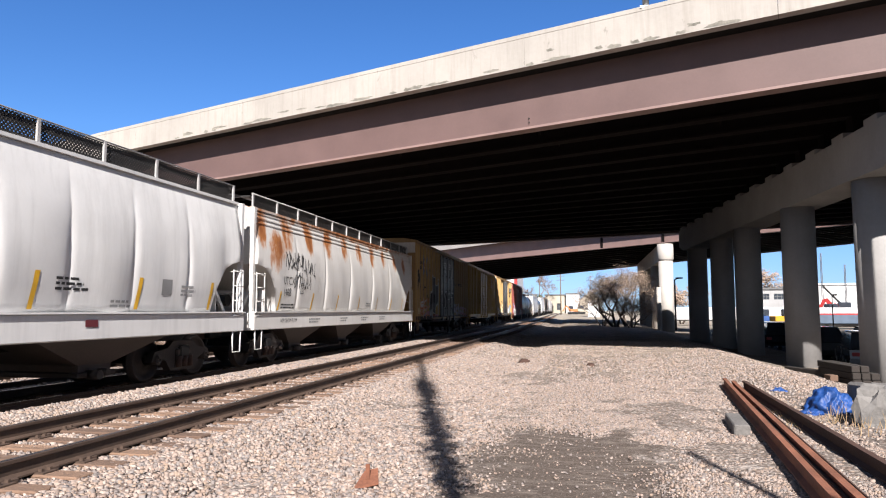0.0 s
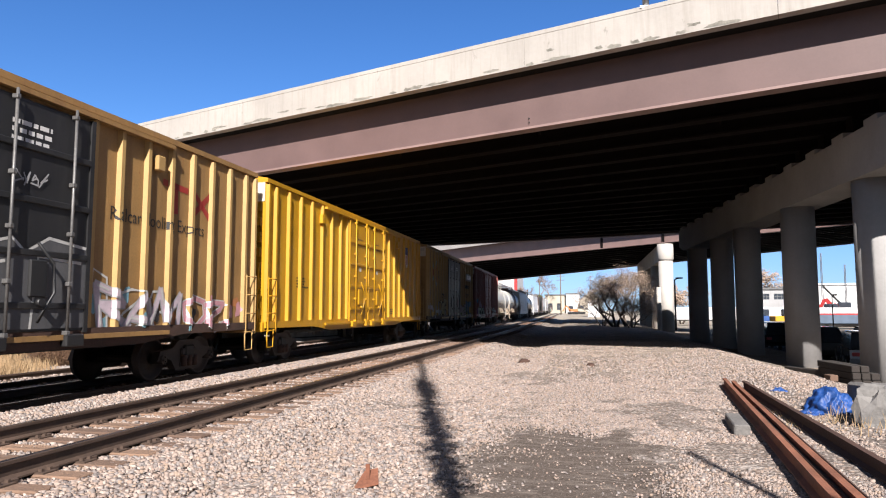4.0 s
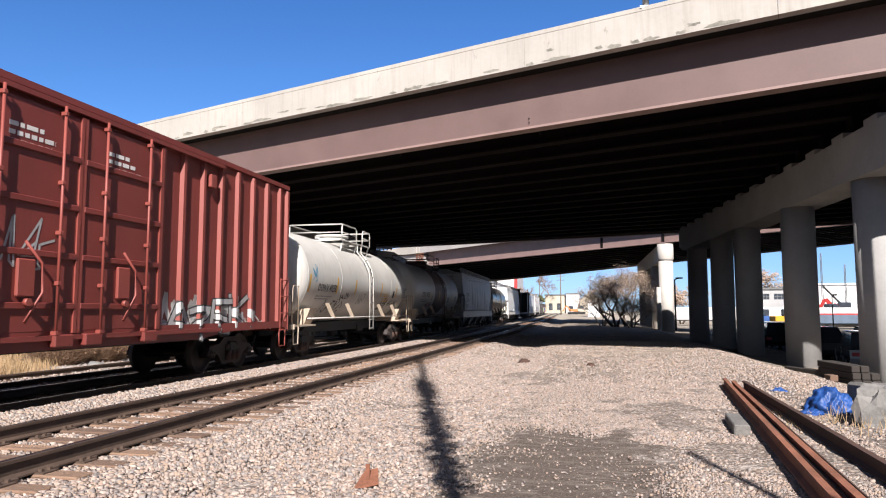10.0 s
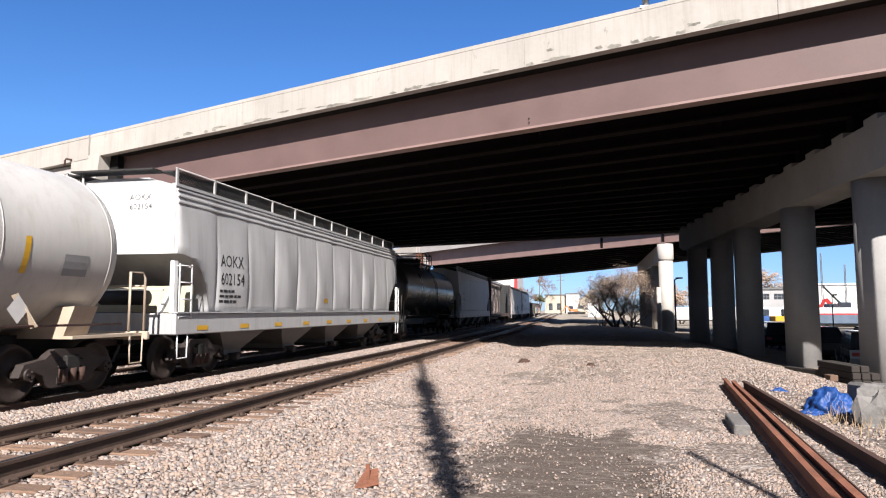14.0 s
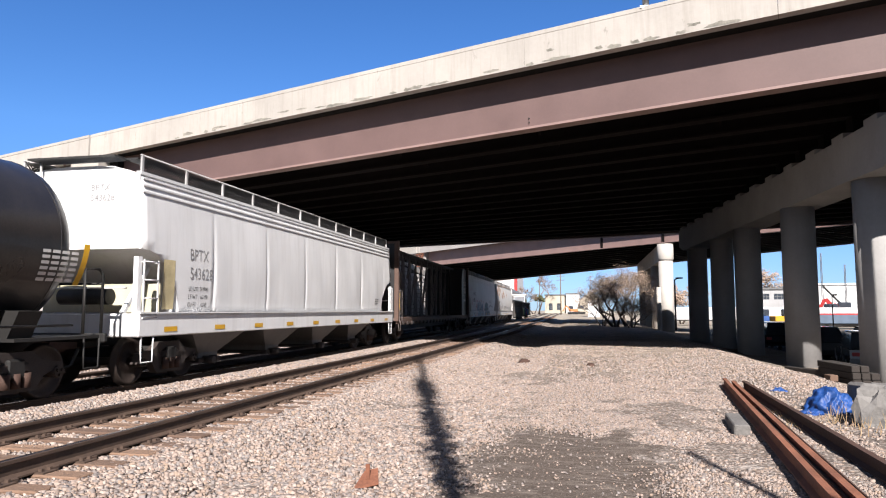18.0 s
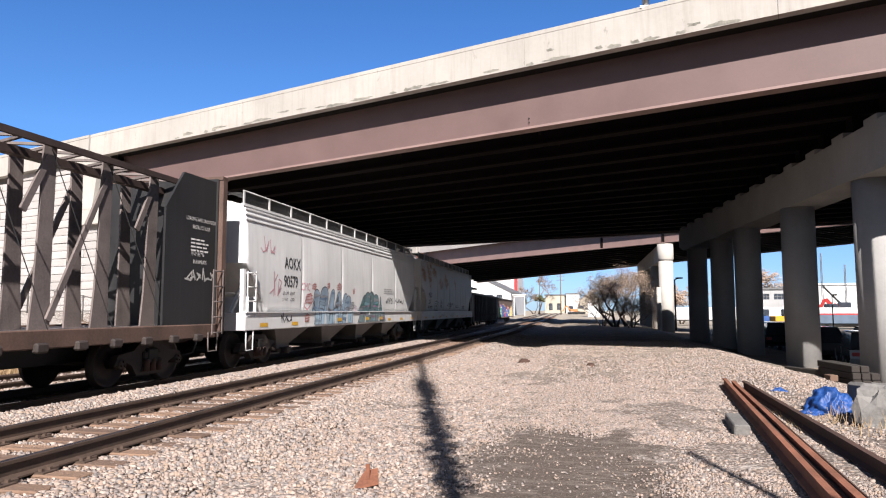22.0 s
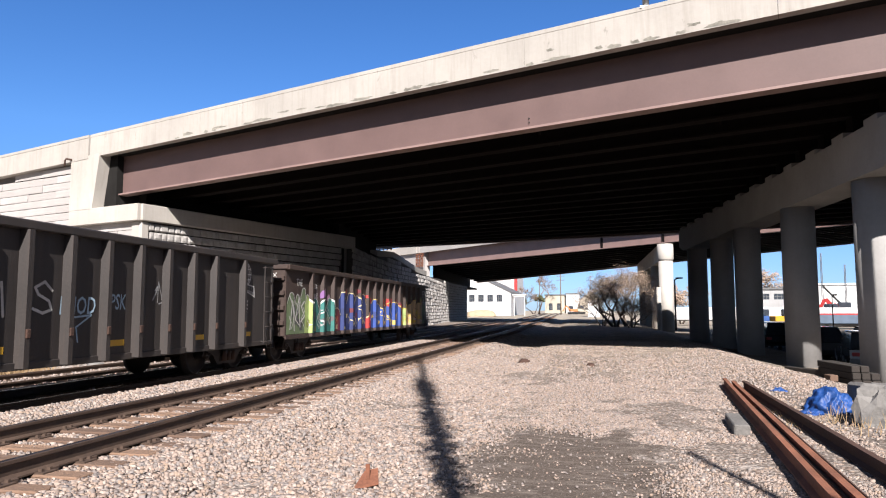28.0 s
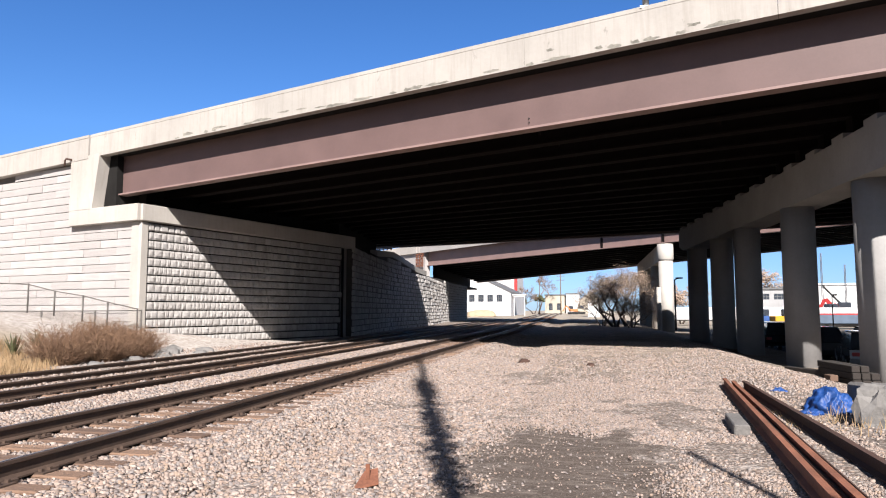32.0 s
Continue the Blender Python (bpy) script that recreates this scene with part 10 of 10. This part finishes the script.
spots = [(11.6, 34.0), (14.4, 34.6), (11.4, 40.0), (14.2, 40.6), (17.2, 35.2), (17.0, 41.2), (10.9, 46.0), (13.6, 46.6), (16.4, 47.2), (10.6, 52.5), (13.2, 53.0), (20.0, 36.0)]
for k, (x, y) in enumerate(spots):
    parked_car(x, y, 80 + (k * 37) % 11, CAR_PAINTS[(k * 2 + k // 3) % 3 if k % 5 else 3], ("black", "dark grey", "dark blue", "silver")[(k * 2 + k // 3) % 3 if k % 5 else 3] + " car parked in the shaded lot", k % 2 == 0)

# lamp column standing on the overpass
def bridge_lamp():
    p = B1 @ Vector((6.3, -0.75, 0))
    t = thing("bridge_lamp_post", "grey lamp post standing on the overpass parapet", "lamp", pose(p.x, p.y, 10.5))
    g = Geo()
    g.tube([(0, 0, 0), (0, 0, 9.0)], [0.1, 0.07], 10)
    part("pole", g, M["galv"], t)
    g = Geo()
    g.box(-0.18, 0.18, -0.18, 0.18, -0.05, 0.03)
    part("base_plate", g, M["galv"], t)


bridge_lamp()


# rust-red bracing frames at the ends of the girders
def end_frames():
    for m, label in ((B2 @ Matrix.Translation((-37.0, -1.0, 0.7)), "rust-red steel bracing frame at the ramp abutment"), (B1 @ Matrix.Translation((-26.8, 34.2, 0.25)), "rust-red steel bracing frame at the far girder end")):
        t = thing("bracing_frame", label, "steel frame", m)
        for k in range(5):
            g = Geo()
            g.box(-0.5 + 0.45 * k, -0.42 + 0.45 * k, -0.06, 0.06, 6.9, 8.9)
            part("upright", g, M["rust_rail"], t)
        for k in range(5):
            g = Geo()
            g.box(-0.5, 1.4, -0.07, 0.05, 7.0 + 0.44 * k, 7.07 + 0.44 * k)
            part("crossbar", g, M["rust_rail"], t)


end_frames()


# white bay lines on the car park
for k, (xa, ya, xb, yb) in enumerate(((14.6, 50.5, 18.3, 60.3), (15.3, 49.5, 22.2, 67.0), (12.2, 38.0, 15.2, 46.0), (13.4, 56.0, 15.6, 66.0))):
    g = Geo()
    g.bar((xa, ya, 0), (xb, yb, 0), 0.22, 0.012)
    ob = part("bay_line", g, M["ink_white"])
    ob.location.z = gz(xa, ya) + 0.012
    tagged(ob, "worn white painted parking bay line", "road marking", "bay lines")

# ---- the train rolls ----
ROLL = [(0.0, 3.65), (1.5, 16.04), (3.5, 32.55), (5.5, 49.5), (7.0, 62.34), (8.5, 75.17), (10.0, 88.11), (11.5, 101.07), (13.0, 114.16), (14.5, 127.08), (16.5, 144.23), (18.0, 157.04), (19.5, 169.82), (21.0, 182.92), (22.5, 196.42), (24.0, 209.76), (25.5, 222.48), (27.5, 239.65), (29.0, 252.54), (30.0, 261.26), (31.5, 274.09), (32.0, 278.36)]


def rolled(t):
    """Metres that the train has gone: a smooth curve through the table."""
    for i in range(len(ROLL) - 1):
        (a, p), (b, q) = ROLL[i], ROLL[i + 1]
        if a <= t <= b:
            pa = ROLL[max(i - 1, 0)]
            qb = ROLL[min(i + 2, len(ROLL) - 1)]
            ma, mb = (q - pa[1]) / (b - pa[0]), (qb[1] - p) / (qb[0] - a)
            h, x = b - a, (t - a) / (b - a)
            return (2 * x ** 3 - 3 * x * x + 1) * p + (x ** 3 - 2 * x * x + x) * h * ma + (3 * x * x - 2 * x ** 3) * q + (x ** 3 - x * x) * h * mb
    return ROLL[-1][1]


def motions():
    times = [0.5 * k for k in range(65)]
    for car, centre in CARS:
        rows = []
        for t in times:
            s = centre - rolled(t)
            rows.append((t, Matrix.Translation(on_track(s, 0.0, TRACK_Z["train"], TRACK_X["train"])) @ Matrix.Rotation(heading(s), 4, "Z")))
        walk(car, rows)
    # the wheels turn: one row every fifteenth of a second
    steps = [k / 15.0 for k in range(481)]
    spin = [-(rolled(t) - rolled(0.0)) / WHEEL_R for t in steps]
    first = {}
    for w in WHEELSETS:
        key = w.location.y > 0
        if key not in first:
            spot = w.location.copy()
            walk(w, [(t, Matrix.Translation(spot) @ Matrix.Rotation(-a, 4, "X")) for t, a in zip(steps, spin)])
            first[key] = w
        else:
            w.rotation_mode = "QUATERNION"
            w.animation_data_create()
            w.animation_data.action = first[key].animation_data.action
            w.animation_data.action_slot = first[key].animation_data.action_slot


motions()
